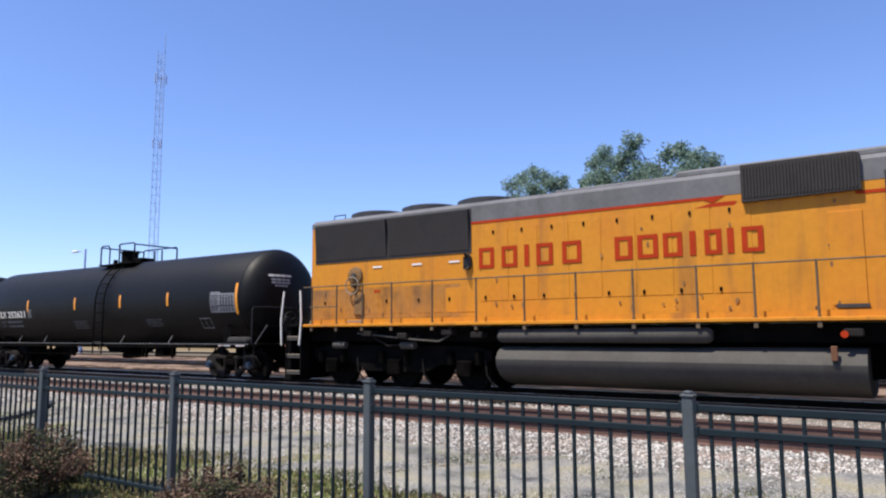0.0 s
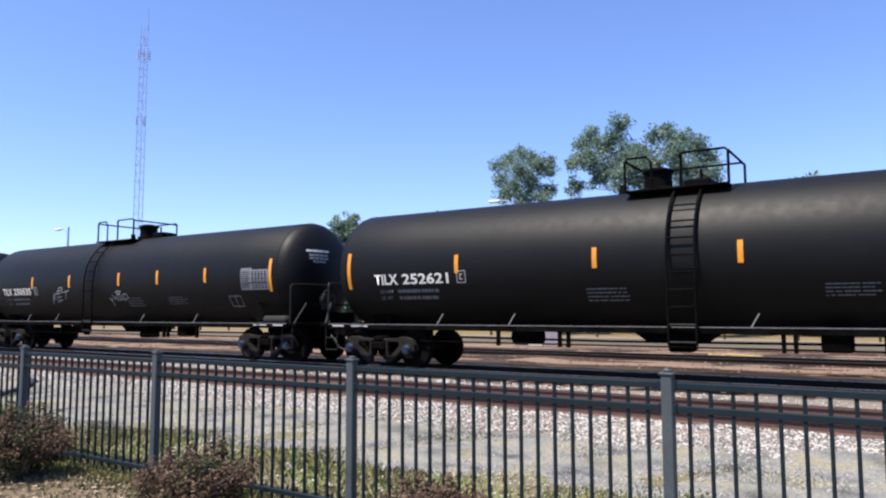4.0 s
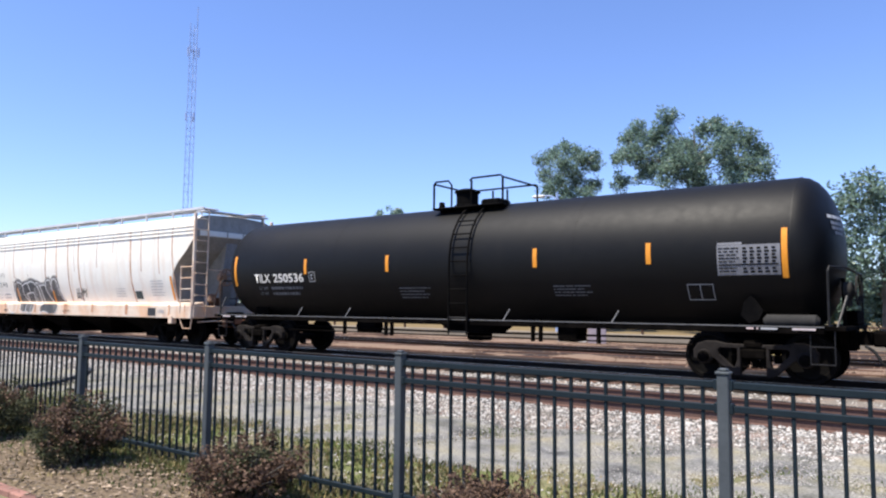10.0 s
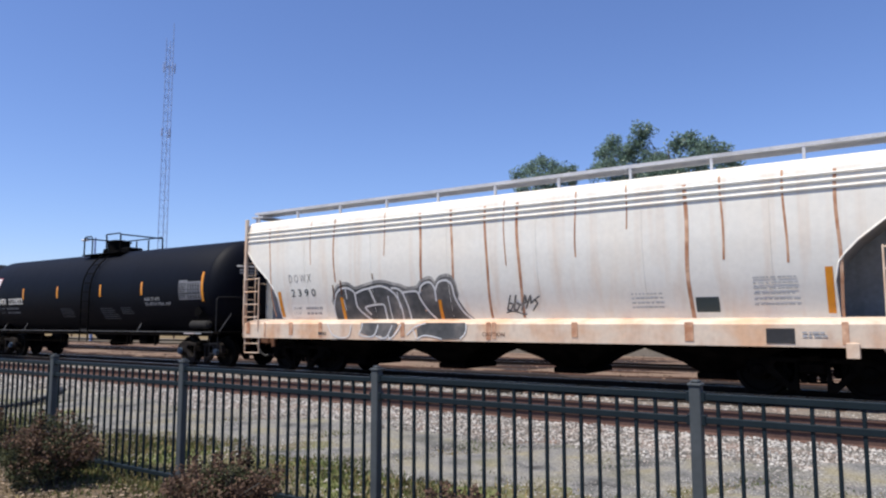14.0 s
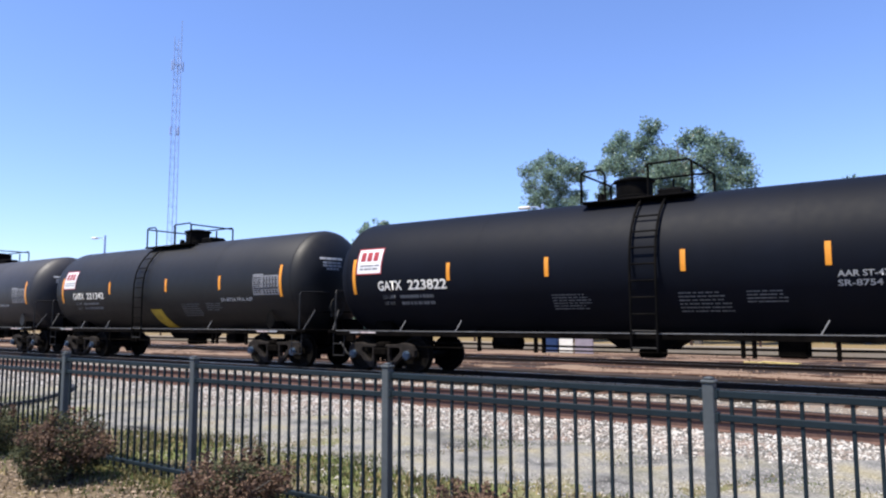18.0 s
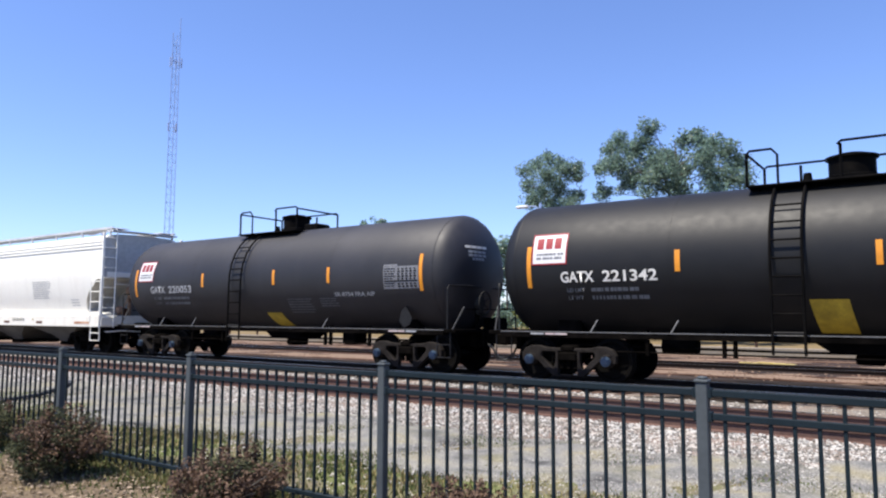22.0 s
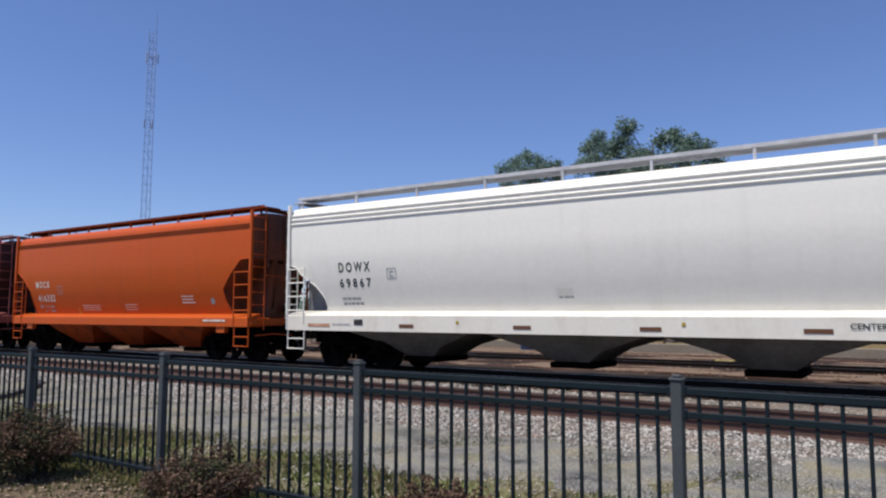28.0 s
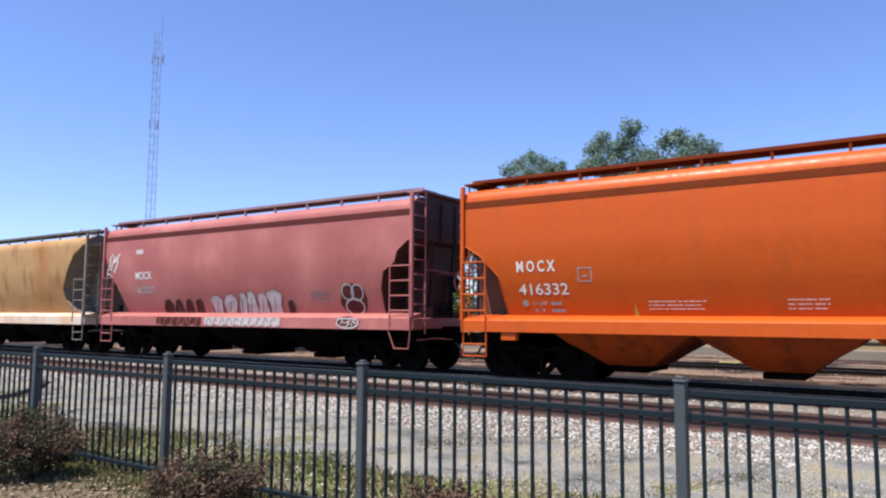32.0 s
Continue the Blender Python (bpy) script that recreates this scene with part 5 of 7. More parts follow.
    if paint not in (M_TANK_DUSTY, M_TANK_WORN):
        part("air_reservoir", Geo().tube([(rx - 0.46, -1.36, rz), (rx - 0.4, -1.36, rz), (rx + 0.4, -1.36, rz), (rx + 0.46, -1.36, rz)], [rr * 0.5, rr, rr, rr * 0.5], 16), M_DULLGREY, car, "grey air reservoir")
    wheel = part("brake_wheel", Geo().tube([(end - 0.36, -0.3 + 0.27 * math.cos(radians(a)), 1.72 + 0.27 * math.sin(radians(a))) for a in range(0, 361, 20)], 0.02, 6), M_DULLGREY, car, "dusty hand-brake wheel")
    for a in (30, 102, 174, 246, 318):
        part("spoke", Geo().tube([(end - 0.42, -0.3, 1.72), (end - 0.36, -0.3 + 0.27 * math.cos(radians(a)), 1.72 + 0.27 * math.sin(radians(a)))], 0.012, 5), M_DULLGREY, wheel)
    part("brake_gear", Geo().tube([(end - 0.58, -0.3, 1.72), (end - 0.46, -0.3, 1.72), (end - 0.4, -0.3, 1.72)], [0.17, 0.16, 0.08], 14).box(end - 0.58, end - 0.46, -0.4, -0.2, 1.42, 1.75, 0, 0.03), M_DULLGREY, car, "dusty brake gear case")
    part("brake_post", Geo().box(end - 0.62, end - 0.56, -0.36, -0.24, 1.06, 1.95, 0, 0.01), M_UNDER, car)
    part("platform_grating", Geo().box(end - 0.6, end - 0.42, 0.0, 0.9, 1.08, 1.36, 0, 0.02), M_UNDER, car)
    # bottom outlet, pipes and hangers
    g = Geo().tube([(0.25, 0, zc - R + 0.05), (0.25, 0, 0.62)], [0.3, 0.16], 14).box(0.02, 0.5, -0.25, 0.25, 0.52, 0.72, 0, 0.04)
    part("bottom_outlet", g, M_UNDER, car)
    part("skid_plate", Geo().prism([(-0.7, zc - R + 0.02), (1.1, zc - R + 0.02), (0.7, 0.72), (-0.3, 0.72)], -0.5, 0.5), M_UNDER, car)
    part("brake_pipe", Geo().tube([(-half + 1.5, -0.7, 0.78), (-1.0, -0.7, 0.74), (half - 1.5, -0.7, 0.78)], 0.025, 6), M_UNDER, car)
    part("brake_rod", Geo().tube([(-half + 2.6, -0.9, 0.66), (half - 2.6, -0.9, 0.66)], 0.018, 6), M_UNDER, car)
    for x in (-3.6, -2.1, -1.9, 2.3, 2.5, 3.9):
        part("pipe_hanger", Geo().box(x - 0.035, x + 0.035, -0.95, -0.87, 0.6, 1.12), M_UNDER, car)
    part("brake_cylinder", Geo().tube([(-3.4, -0.5, 0.8), (-2.7, -0.5, 0.8)], 0.17, 12), M_UNDER, car)
    part("valve_body", Geo().box(2.9, 3.4, -0.9, -0.4, 0.62, 0.98, 0, 0.04), M_UNDER, car)
    for s in (-1, 1):
        truck(car, s * truck_x, blue)
    couplers(car, end, paint is M_TANK_GLOSS)
    if placard:
        p0, p1 = placard
        sign = part("square_placard", Geo().patch(wrap, p0, p1, zc + 0.02, zc + 0.7, 0.008, 1, 6), M_SIGN, car, "white square placard with red print")
        g = Geo()
        for a, b, c, d in ((p0, p1, zc + 0.02, zc + 0.05), (p0, p1, zc + 0.67, zc + 0.7), (p0, p0 + 0.03, zc + 0.02, zc + 0.7), (p1 - 0.03, p1, zc + 0.02, zc + 0.7)):
            g.patch(wrap, a, b, c, d, 0.012)
        part("red_border", g, M_RED, sign, smooth=False)
        g, w = Geo(), p1 - p0
        for k in range(3):                      # the maker's sign as plain red blocks
            g.patch(wrap, p0 + w * (0.14 + 0.25 * k), p0 + w * (0.33 + 0.25 * k), zc + 0.36, zc + 0.6, 0.012)
        part("red_mark", g, M_RED, sign, smooth=False)
        bars(sign, lambda x, z, e: wrap(x, z, 0.012), p0 + w * 0.14, p1 - w * 0.05, zc + 0.12, zc + 0.29, 2, M_PANEL, 4)
    if patch:
        g = Geo().patch(lambda x, z, e: wrap(x + (patch[1] - z) * 0.16, z, 0.007), patch[0] - 0.2, patch[0] + 0.42, 1.1, patch[1], 0.007, 3, 8)
        part("yellow_patch", g, M_YELLOWPATCH, car, "faded yellow paint patch")
    if tag:
        if paint is M_TANK_GLOSS:
            lettering(car, "AAR ST-470", tag[1], tag[1] + 0.85, tag[3] + 0.16, tag[3] + 0.27, wrap, M_STENCIL, "painted code")
        lettering(car, tag[0], tag[1], tag[2], tag[3], tag[3] + 0.11, wrap, M_STENCIL, "painted code")
    for fn in extra:
        fn(car, wrap)
    return car


def strokes(g, wrap, x0, x1, z0, z1, n, width, seed, e=0.011):
    """Quick slanted spray strokes, no letters."""
    rng = random.Random(seed)
    h = z1 - z0
    for i in range(n):
        x = x0 + (x1 - x0) * i / n
        w = (x1 - x0) / n
        lean = rng.uniform(0.1, 0.5) * w
        kind = rng.choice((0, 1, 2, 3))
        if kind == 0:
            pts = [(x, z0 + h * rng.uniform(0, 0.2)), (x + lean, z1 - h * rng.uniform(0, 0.2)), (x + w * 0.6, z0 + h * 0.45), (x + w * 1.1, z1 - h * 0.3)]
        elif kind == 1:
            pts = [(x + w * 0.7, z1 - h * 0.1), (x + w * 0.1, z0 + h * 0.7), (x + w * 0.6, z0 + h * 0.45), (x + w * 0.1, z0)]
        elif kind == 3:
            pts = [(x - w * 0.2, z0 + h * 0.3), (x + w * 0.9, z0 + h * 0.55), (x + w * 0.5, z1), (x + w * 0.4, z0)]
        else:
            pts = [(x + lean, z1), (x + w * 0.2, z0 + h * 0.1), (x + w * 0.7, z0), (x + w, z0 + h * 0.4), (x + w * 0.4, z0 + h * 0.5)]
        fine = []
        for p, q in zip(pts, pts[1:]):
            fine += [(p[0] + (q[0] - p[0]) * k / 4, p[1] + (q[1] - p[1]) * k / 4) for k in range(4)]
        g.ribbon(lambda u, v, q: wrap(u + 0.35 * (v - z0), v, q), fine + [pts[-1]], width * rng.uniform(0.8, 1.3), e)
    g.ribbon(wrap, [(x0 + (x1 - x0) * k / 8, z0 - h * 0.12 + h * 0.1 * math.sin(k)) for k in range(6)], width * 0.7, e)


def spray_tags(car, wrap):
    """Two thin white tags drawn stroke by stroke; u runs along the tag, v up it."""
    first = (((0.0, 0.0), (0.2, 0.75), (0.13, 0.2)), ((0.04, 0.3), (0.2, 0.42)), ((0.4, 0.7), (0.27, 0.72), (0.24, 0.3), (0.3, 0.12), (0.4, 0.3)),
             ((0.57, 0.75), (0.4, 0.72), (0.36, 0.2), (0.58, 0.3)), ((0.38, 0.45), (0.55, 0.5)), ((0.6, 0.78), (1.0, 0.9)), ((0.85, 0.86), (0.72, 0.3)),
             ((0.38, 0.8), (0.5, 1.1), (0.68, 1.1), (0.66, 0.95), (0.42, 0.86)))
    second = (((0.0, 0.45), (0.06, 0.1), (0.12, 0.45), (0.1, -0.4)), ((0.18, 0.75), (0.27, 0.2), (0.34, 0.6), (0.41, 0.15), (0.44, 0.75)),
              ((0.47, 0.72), (0.62, 0.72)), ((0.54, 0.72), (0.53, 0.2)), ((0.47, 0.18), (0.6, 0.2)), ((0.74, 0.65), (0.63, 0.55), (0.62, 0.25), (0.74, 0.25), (0.72, 0.45)),
              ((0.8, 0.75), (0.79, 0.1)), ((0.76, 0.75), (0.94, 0.72), (1.0, 0.45), (0.8, 0.2)), ((0.38, 0.95), (0.5, 1.05), (0.68, 1.0), (0.6, 0.85), (0.42, 0.85), (0.38, 0.95)))
    for x0, z0, w, h, tag in ((-3.53, 1.67, 1.24, 0.52, first), (0.0, 1.71, 1.04, 0.35, second)):
        for pts in tag:
            fine = []
            for p, q in zip(pts, pts[1:]):
                fine += [(x0 + w * (p[0] + (q[0] - p[0]) * k / 4), z0 + h * (p[1] + (q[1] - p[1]) * k / 4)) for k in range(4)]
            fine.append((x0 + w * pts[-1][0], z0 + h * pts[-1][1]))
            part("spray_stroke", Geo().ribbon(wrap, fine, 0.028, 0.011), M_STENCIL, car, "white spray-paint stroke", smooth=False)


TILX = dict(half=8.49, R=1.48, zc=2.45, truck_x=7.05, end=9.06, paint=M_TANK, label="black tank car, dusty paint, orange reflective stripes and white lettering")
STRIPES_T = (-7.7, -4.63, -1.62, 2.66, 5.22, 7.71)
tank_car(94.05, 8.35, 1.48, 2.45, 6.9, 8.92, (-7.55, -4.37, -1.07, 1.72, 4.31, 7.55), "TILX", "252621", (-6.75, -4.6, 2.02, 2.27), M_TANK, TILX["label"])
tank_car(76.08, stripes=(-7.7, -4.7, -2.28, 0.62, 2.64, 4.9, 7.6), ladder_x=-0.92, manway_x=0.02, rail_x=(-1.65, 0.4), mark="TILX", number="250535", mark_box=(-6.81, -4.81, 2.02, 2.27), extra=(spray_tags,), **TILX)
tank_car(57.96, stripes=STRIPES_T, blue=False, mark="TILX", number="250536", mark_box=(-6.81, -4.72, 2.02, 2.27), **TILX)
GATX = dict(R=1.50, zc=2.47)
tank_car(22.77, 8.0, 1.5, 2.47, 6.49, 8.41, (-7.06, -4.09, -1.51, 1.4, 3.88, 7.05), "GATX", "223822", (-6.26, -4.15, 2.07, 2.31), M_TANK_GLOSS, "glossy black tank car with white lettering and square placard", placard=(-6.98, -6.14), tag=("SR-8754 FRA AIP", 4.0, 5.4, 1.9), manway_x=-0.06, ladder_x=0.64, rail_x=(-0.95, 1.45))
tank_car(6.905, 7.05, 1.5, 2.47, 5.3, 7.45, (-6.0, -2.78, 0.56, 3.3, 6.0), "GATX", "221342", (-5.25, -3.18, 2.1, 2.33), M_TANK_WORN, "black tank car with yellow paint patch and square white placard", placard=(-5.93, -5.1), patch=(-0.35, 1.7), tag=("SR-8754 FRA AIP", 3.3, 4.75, 1.9), manway_x=0.1, ladder_x=-0.85, rail_x=(-1.6, 0.9))
tank_car(-8.05, 7.02, 1.5, 2.47, 5.25, 7.45, (-6.0, -2.43, 0.78, 2.92, 6.0), "GATX", "220053", (-5.16, -3.0, 2.1, 2.33), M_TANK_DUSTY, "black tank car with faded lettering and square white placard", letters=M_FAINT, placard=(-5.86, -5.03), patch=(0.35, 1.48), tag=("SR-8754 FRA AIP", 3.1, 4.5, 1.9), manway_x=0.1, ladder_x=-0.77, rail_x=(-1.5, 1.0))


# ---- covered hoppers ----
def hopper_car(xc, half, end, truck_x, bays, cut, paint, label, sill, band=None, ribs=True, seams=6, sill_paint=None, bay_paint=None, deck=M_HANDRAIL, ladder_paint=None, end_paint=None, decorate=None, roof_z=4.34, rib_z=(3.66, 0.125)):
    """A covered hopper. cut: for the rear and the front end, heights from the top down and how far the side sheet is cut back there; sill: (z0, z1)."""
    car = thing("hopper_car", label, "hopper car", "covered hoppers of the freight train")
    CARS.append((car, xc))
    sill_paint, bay_paint, ladder_paint = sill_paint or paint, bay_paint or paint, ladder_paint or paint
    rear, front = cut
    zt, inset = max(rear[0][0], front[0][0]), max(d for z, d in rear)
    z_base = sill[1] - 0.02
    half_prof = [(z_base, 1.17), (1.7, 1.30), (2.2, 1.44), (2.8, 1.53), (3.35, 1.55), (3.8, 1.545), (roof_z - 0.28, 1.52), (roof_z - 0.17, 1.45), (roof_z - 0.09, 1.3), (roof_z - 0.04, 1.0), (roof_z - 0.01, 0.5), (roof_z, 0.0)]
    zs = sorted({round(z_base + (roof_z - z_base) * k / 44, 4) for k in range(45)} | {z for z, d in rear + front if z > z_base} | {roof_z - 0.03, roof_z - 0.06})

    def width(z):
        """Half the width at a height, smooth between the section's points."""
        pz, py = [p[0] for p in half_prof], [p[1] for p in half_prof]
        z = min(max(z, pz[0]), pz[-1])
        i = max(k for k in range(len(pz) - 1) if pz[k] <= z)
        def slope(k):
            lo, hi = max(k - 1, 0), min(k + 1, len(pz) - 1)
            return (py[hi] - py[lo]) / (pz[hi] - pz[lo])
        h = pz[i + 1] - pz[i]
        u = (z - pz[i]) / h
        return (2 * u ** 3 - 3 * u * u + 1) * py[i] + (u ** 3 - 2 * u * u + u) * h * slope(i) + (3 * u * u - 2 * u ** 3) * py[i + 1] + (u ** 3 - u * u) * h * slope(i + 1)

    def reach(z, s=1):
        pts = front if s > 0 else rear
        if z >= pts[0][0]:
            return half
        for (za, da), (zb, db) in zip(pts, pts[1:]):
            if z >= zb:
                return half - da - (db - da) * (za - z) / (za - zb)
        return half - pts[-1][1]

    def wrap(x, z, e):
        return (x, -width(z) - e, z)
    sec = [(z, -width(z)) for z in zs] + [(z, width(z)) for z in reversed(zs[:-1])]
    g, cols = Geo(), 12
    rings = [[(-reach(z, -1) + (reach(z) + reach(z, -1)) * i / cols, y, z) for z, y in sec] for i in range(cols + 1)]
    g.loft(rings, 0, caps=False, closed=False)
    part("body", g, paint, car, angle=40)
    for s in (-1, 1):
        g = Geo()
        vs, fs = [], []
        for z in zs:
            vs += [(s * reach(z, s), -width(z) + 0.004, z), (s * reach(z, s), width(z) - 0.004, z)]
        for i in range(len(zs) - 1):
            fs.append((2 * i, 2 * i + 1, 2 * i + 3, 2 * i + 2) if s > 0 else (2 * i, 2 * i + 2, 2 * i + 3, 2 * i + 1))
        g.add(vs, fs)
        # the end's shade is in this darker copy of the body paint
        part("end_sheet", g, M_ENDL if paint is M_HOPW and s > 0 else end_paint or paint, car, "sloped end sheet in shade-darkened paint")
        if s > 0 and ribs:
            part("end_ledge", Geo().box(half + 0.002, half + 0.05, -1.4, 1.4, zt + 0.02, zt + 0.2, 0, 0.01), paint, car, "pale ledge under the upper end sheet")
            for y in (-0.35, 0.3, 0.75):
                part("ledge_gusset", Geo().box(half + 0.03, half + 0.06, y - 0.02, y + 0.02, zt + 0.03, zt + 0.26), end_paint or paint, car)
        for y in (-0.95, -0.3, 0.35, 1.0) if s < 0 or not ribs else ():
            a, b = sorted((s * half, s * (half + 0.05)))
            part("end_rib", Geo().box(a, b, y - 0.035, y + 0.035, zt - 0.25, roof_z - 0.12, 0, 0.008), end_paint or paint, car)
        # rim along the cut edge of the side sheet
        for side in (-1, 1):
            pts = [(s * reach(z, s), side * (width(z) + 0.004), z) for z in zs if z <= zt]
            part("edge_rim", Geo().tube(pts, 0.016, 5), paint, car)
    # upright weld seams of the side sheets
    for k in range(1, seams + 1) if ribs else ():
        x = -half + 2 * half * k / 7
        for side in (-1, 1):
            part("weld_seam", Geo().tube([(x, side * (width(z) + 0.001), z) for z in zs if sill[1] + 0.08 < z < roof_z - 0.1][::3], 0.007, 4), paint, car)
    # side sills
    for side in (-1, 1):
        yo = side * 1.60
        sec2 = [(side * 1.1, sill[0]), (yo, sill[0]), (yo, sill[1] - 0.06), (yo - side * 0.05, sill[1] - 0.01), (side * 1.15, sill[1] + 0.07)]
        part("side_sill", Geo().loft([[(x, y, z) for y, z in sec2] for x in ((-half, half) if side > 0 else (half, -half))]), sill_paint, car)
        if ribs:
            for k in range(3):
                z = rib_z[0] + rib_z[1] * k
                part("roof_rib", Geo().tube([(-half + 0.02, side * (width(z) + 0.01), z), (half - 0.02, side * (width(z) + 0.01), z)], 0.026, 6), paint, car)
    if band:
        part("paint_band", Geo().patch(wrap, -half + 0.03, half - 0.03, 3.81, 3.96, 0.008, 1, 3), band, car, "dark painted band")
    # roof walk on stanchions with hatches
    walk_z = 0.16 if ribs else 0.13
    for y in (-0.95, 0.95) if ribs else (-0.8, 0.8):
        part("roof_walk", Geo().box(-half, half, y - 0.3, y + 0.3, roof_z + walk_z, roof_z + walk_z + 0.03, 0, 0.008), deck if deck is not M_HANDRAIL else M_LGREY, car, "grating of the roof walk")
        n = 11
        for k in range(n):
            x = -half + 0.15 + (2 * half - 0.3) * k / (n - 1)
            part("walk_bracket", Geo().box(x - 0.025, x + 0.025, *sorted((math.copysign(abs(y) + 0.27, y), math.copysign(abs(y) + 0.32, y))), roof_z - 0.2, roof_z + walk_z), deck, car)
        part("walk_edge", Geo().box(-half, half, (-1.28 if y < 0 else 1.25) if ribs else y * 1.4 - 0.015, (-1.25 if y < 0 else 1.28) if ribs else y * 1.4 + 0.015, roof_z + walk_z - 0.01, roof_z + walk_z + 0.06), deck, car)
    part("hatch_cover", Geo().box(-half + 1.0, half - 1.0, -0.32, 0.32, roof_z - 0.02, roof_z + 0.08, 0, 0.03), paint, car, "long trough hatch cover")
    # hopper bays
    for x in bays:
        w = (bays[1] - bays[0]) / 2
        g = Geo()
        rings = []
        shape = ((0.08, 0.995, 1.44), (0.0, 0.97, 1.4), (-0.2, 0.8, 1.25), (-0.42, 0.55, 1.0), (-0.66, 0.33, 0.75)) if not ribs else ((0.08, 0.98, 1.42), (0.0, 0.92, 1.36), (-0.35, 0.38, 0.95), (-0.6, 0.2, 0.7))
        for z, hx, hy in ((max(sill[0] + dz, 0.36), w * share, hy) for dz, share, hy in shape):
            rings.append([(x - hx, -hy, z), (x + hx, -hy, z), (x + hx, hy, z), (x - hx, hy, z)])
        g.loft(rings)
        # bay_paint is darker than the body, with the shade in its colour
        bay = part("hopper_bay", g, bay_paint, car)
        part("outlet_gate", Geo().box(x - w * 0.25, x + w * 0.25, -0.75, 0.75, 0.24, 0.37, 0, 0.02), M_UNDER, bay)
    # underframe, ends and ladders
    for s in (-1, 1):
        a, b = sorted((s * (half - inset - 1.4), s * (end - 0.45)))
        part("stub_sill", Geo().box(a, b, -0.3, 0.3, 0.66, 1.12, 0, 0.02), M_UNDER, car)
        a, b = sorted((s * (half - 0.12), s * (half + 0.05)))
        part("end_sill", Geo().box(a, b, -1.56, 1.56, sill[0] + 0.03, sill[1] - 0.05, 0, 0.015), sill_paint, car)
        part("end_platform", Geo().box(min(s * (half - inset), s * half), max(s * (half - inset), s * half), -1.45, 1.45, sill[1] - 0.1, sill[1] - 0.05), M_UNDER, car)
        top = (front if s > 0 else rear)[0][0]
        zz = [sill[1] - 0.05 + (top - 0.05 - sill[1]) * k / 8 for k in range(9)]
        outline = [(s * (reach(z, s) - 0.06), z) for z in zz] + ([(s * (half - 0.14), top - 0.1), (s * (half - 0.3), sill[1] - 0.05)] if s > 0 else [(s * (half - 0.03), top - 0.05), (s * (half - 0.03), sill[1] - 0.05)])
        wide = 0.8 if s < 0 else 0.42
        if s > 0 and ribs:
            wide, outline = 0.22, outline[:-2] + [(half - 0.14, top - 0.1), (half - 0.5, sill[1] - 0.05)]
        # plates added to fill the open end with dark, standing in for its shade
        part("centre_web", Geo().prism(outline[::-s], -wide, wide), end_paint or M_UNDER, car, "dark plates added as shade under the slope sheet")
        for y in (-0.55, 0.55) if s < 0 or not ribs else ():
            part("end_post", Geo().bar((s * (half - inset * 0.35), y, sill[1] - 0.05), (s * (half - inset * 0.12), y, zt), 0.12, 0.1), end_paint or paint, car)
        for y in (-1.56, 1.56):
            part("corner_post", Geo().box(min(s * (half - 0.05), s * (half + 0.04)), max(s * (half - 0.05), s * (half + 0.04)), y - 0.045, y + 0.045, sill[1] - 0.05, roof_z - 0.02, 0, 0.01), ladder_paint, car)
            yi = y * 0.72
            part("ladder_stile", Geo().tube([(s * (half + 0.09), yi, 0.95), (s * (half + 0.09), yi, roof_z + 0.1), (s * (half - 0.1), yi, roof_z + 0.16)], 0.022, 7), ladder_paint, car)
            for k in range(9):
                z = 1.3 + 0.355 * k
                part("ladder_rung", Geo().tube([(s * (half + 0.09), yi, z), (s * (half + 0.09), y, z)], 0.016, 6), ladder_paint, car)
            xs2 = s * (half - 0.62)
            part("side_ladder_stile", Geo().tube([(xs2, y * 1.03, sill[1] - 0.25), (xs2, y * 1.03, 2.62)], 0.02, 7), ladder_paint, car)
            part("side_ladder_stile", Geo().tube([(s * (half - 0.02), y * 1.03, sill[0]), (s * (half - 0.02), y * 1.03, 2.62)], 0.02, 7), ladder_paint, car)
            for k in range(4):
                z = 1.5 + 0.36 * k
                part("side_ladder_rung", Geo().tube([(xs2, y * 1.03, z), (s * (half - 0.02), y * 1.03, z)], 0.017, 6), ladder_paint, car)
            if paint in (M_HOPR, M_HOPP) and s > 0:
                part("stirrup_step", Geo().tube([(half - 0.72, y, sill[0] + 0.05), (half - 0.5, y, 0.6), (half - 0.08, y, 0.6), (half - 0.02, y, sill[0] + 0.05)], 0.016, 7), ladder_paint, car)
                continue
            part("stirrup_step", Geo().tube([(xs2, y, sill[0] + 0.05), (xs2, y, 0.5), (s * (half - 0.03), y, 0.5), (s * (half - 0.03), y, sill[0] + 0.05)], 0.02, 7), ladder_paint, car)
            part("stirrup_rung", Geo().tube([(xs2, y, 0.76), (s * (half - 0.03), y, 0.76)], 0.016, 6), ladder_paint, car)
        part("crossover_walk", Geo().box(min(s * (half - 0.35), s * (half + 0.12)), max(s * (half - 0.35), s * (half + 0.12)), -1.3, 1.3, roof_z + 0.06, roof_z + 0.1), deck, car)
        part("end_grab_iron", Geo().tube([(s * (half + 0.1), -1.1, 2.5), (s * (half + 0.12), 1.1, 2.45)], 0.016, 6), ladder_paint, car)
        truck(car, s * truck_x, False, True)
        part("brake_rod", Geo().tube([(s * (truck_x - 1.2), -0.35, 0.55), (s * (truck_x - 2.6), -0.35, 0.75)], 0.02, 6), M_UNDER, car)
    # hand brake on a post at the front end
    by = -0.42 if ribs else 0.35
    gear = M_RUSTPALE if ribs else M_CAST
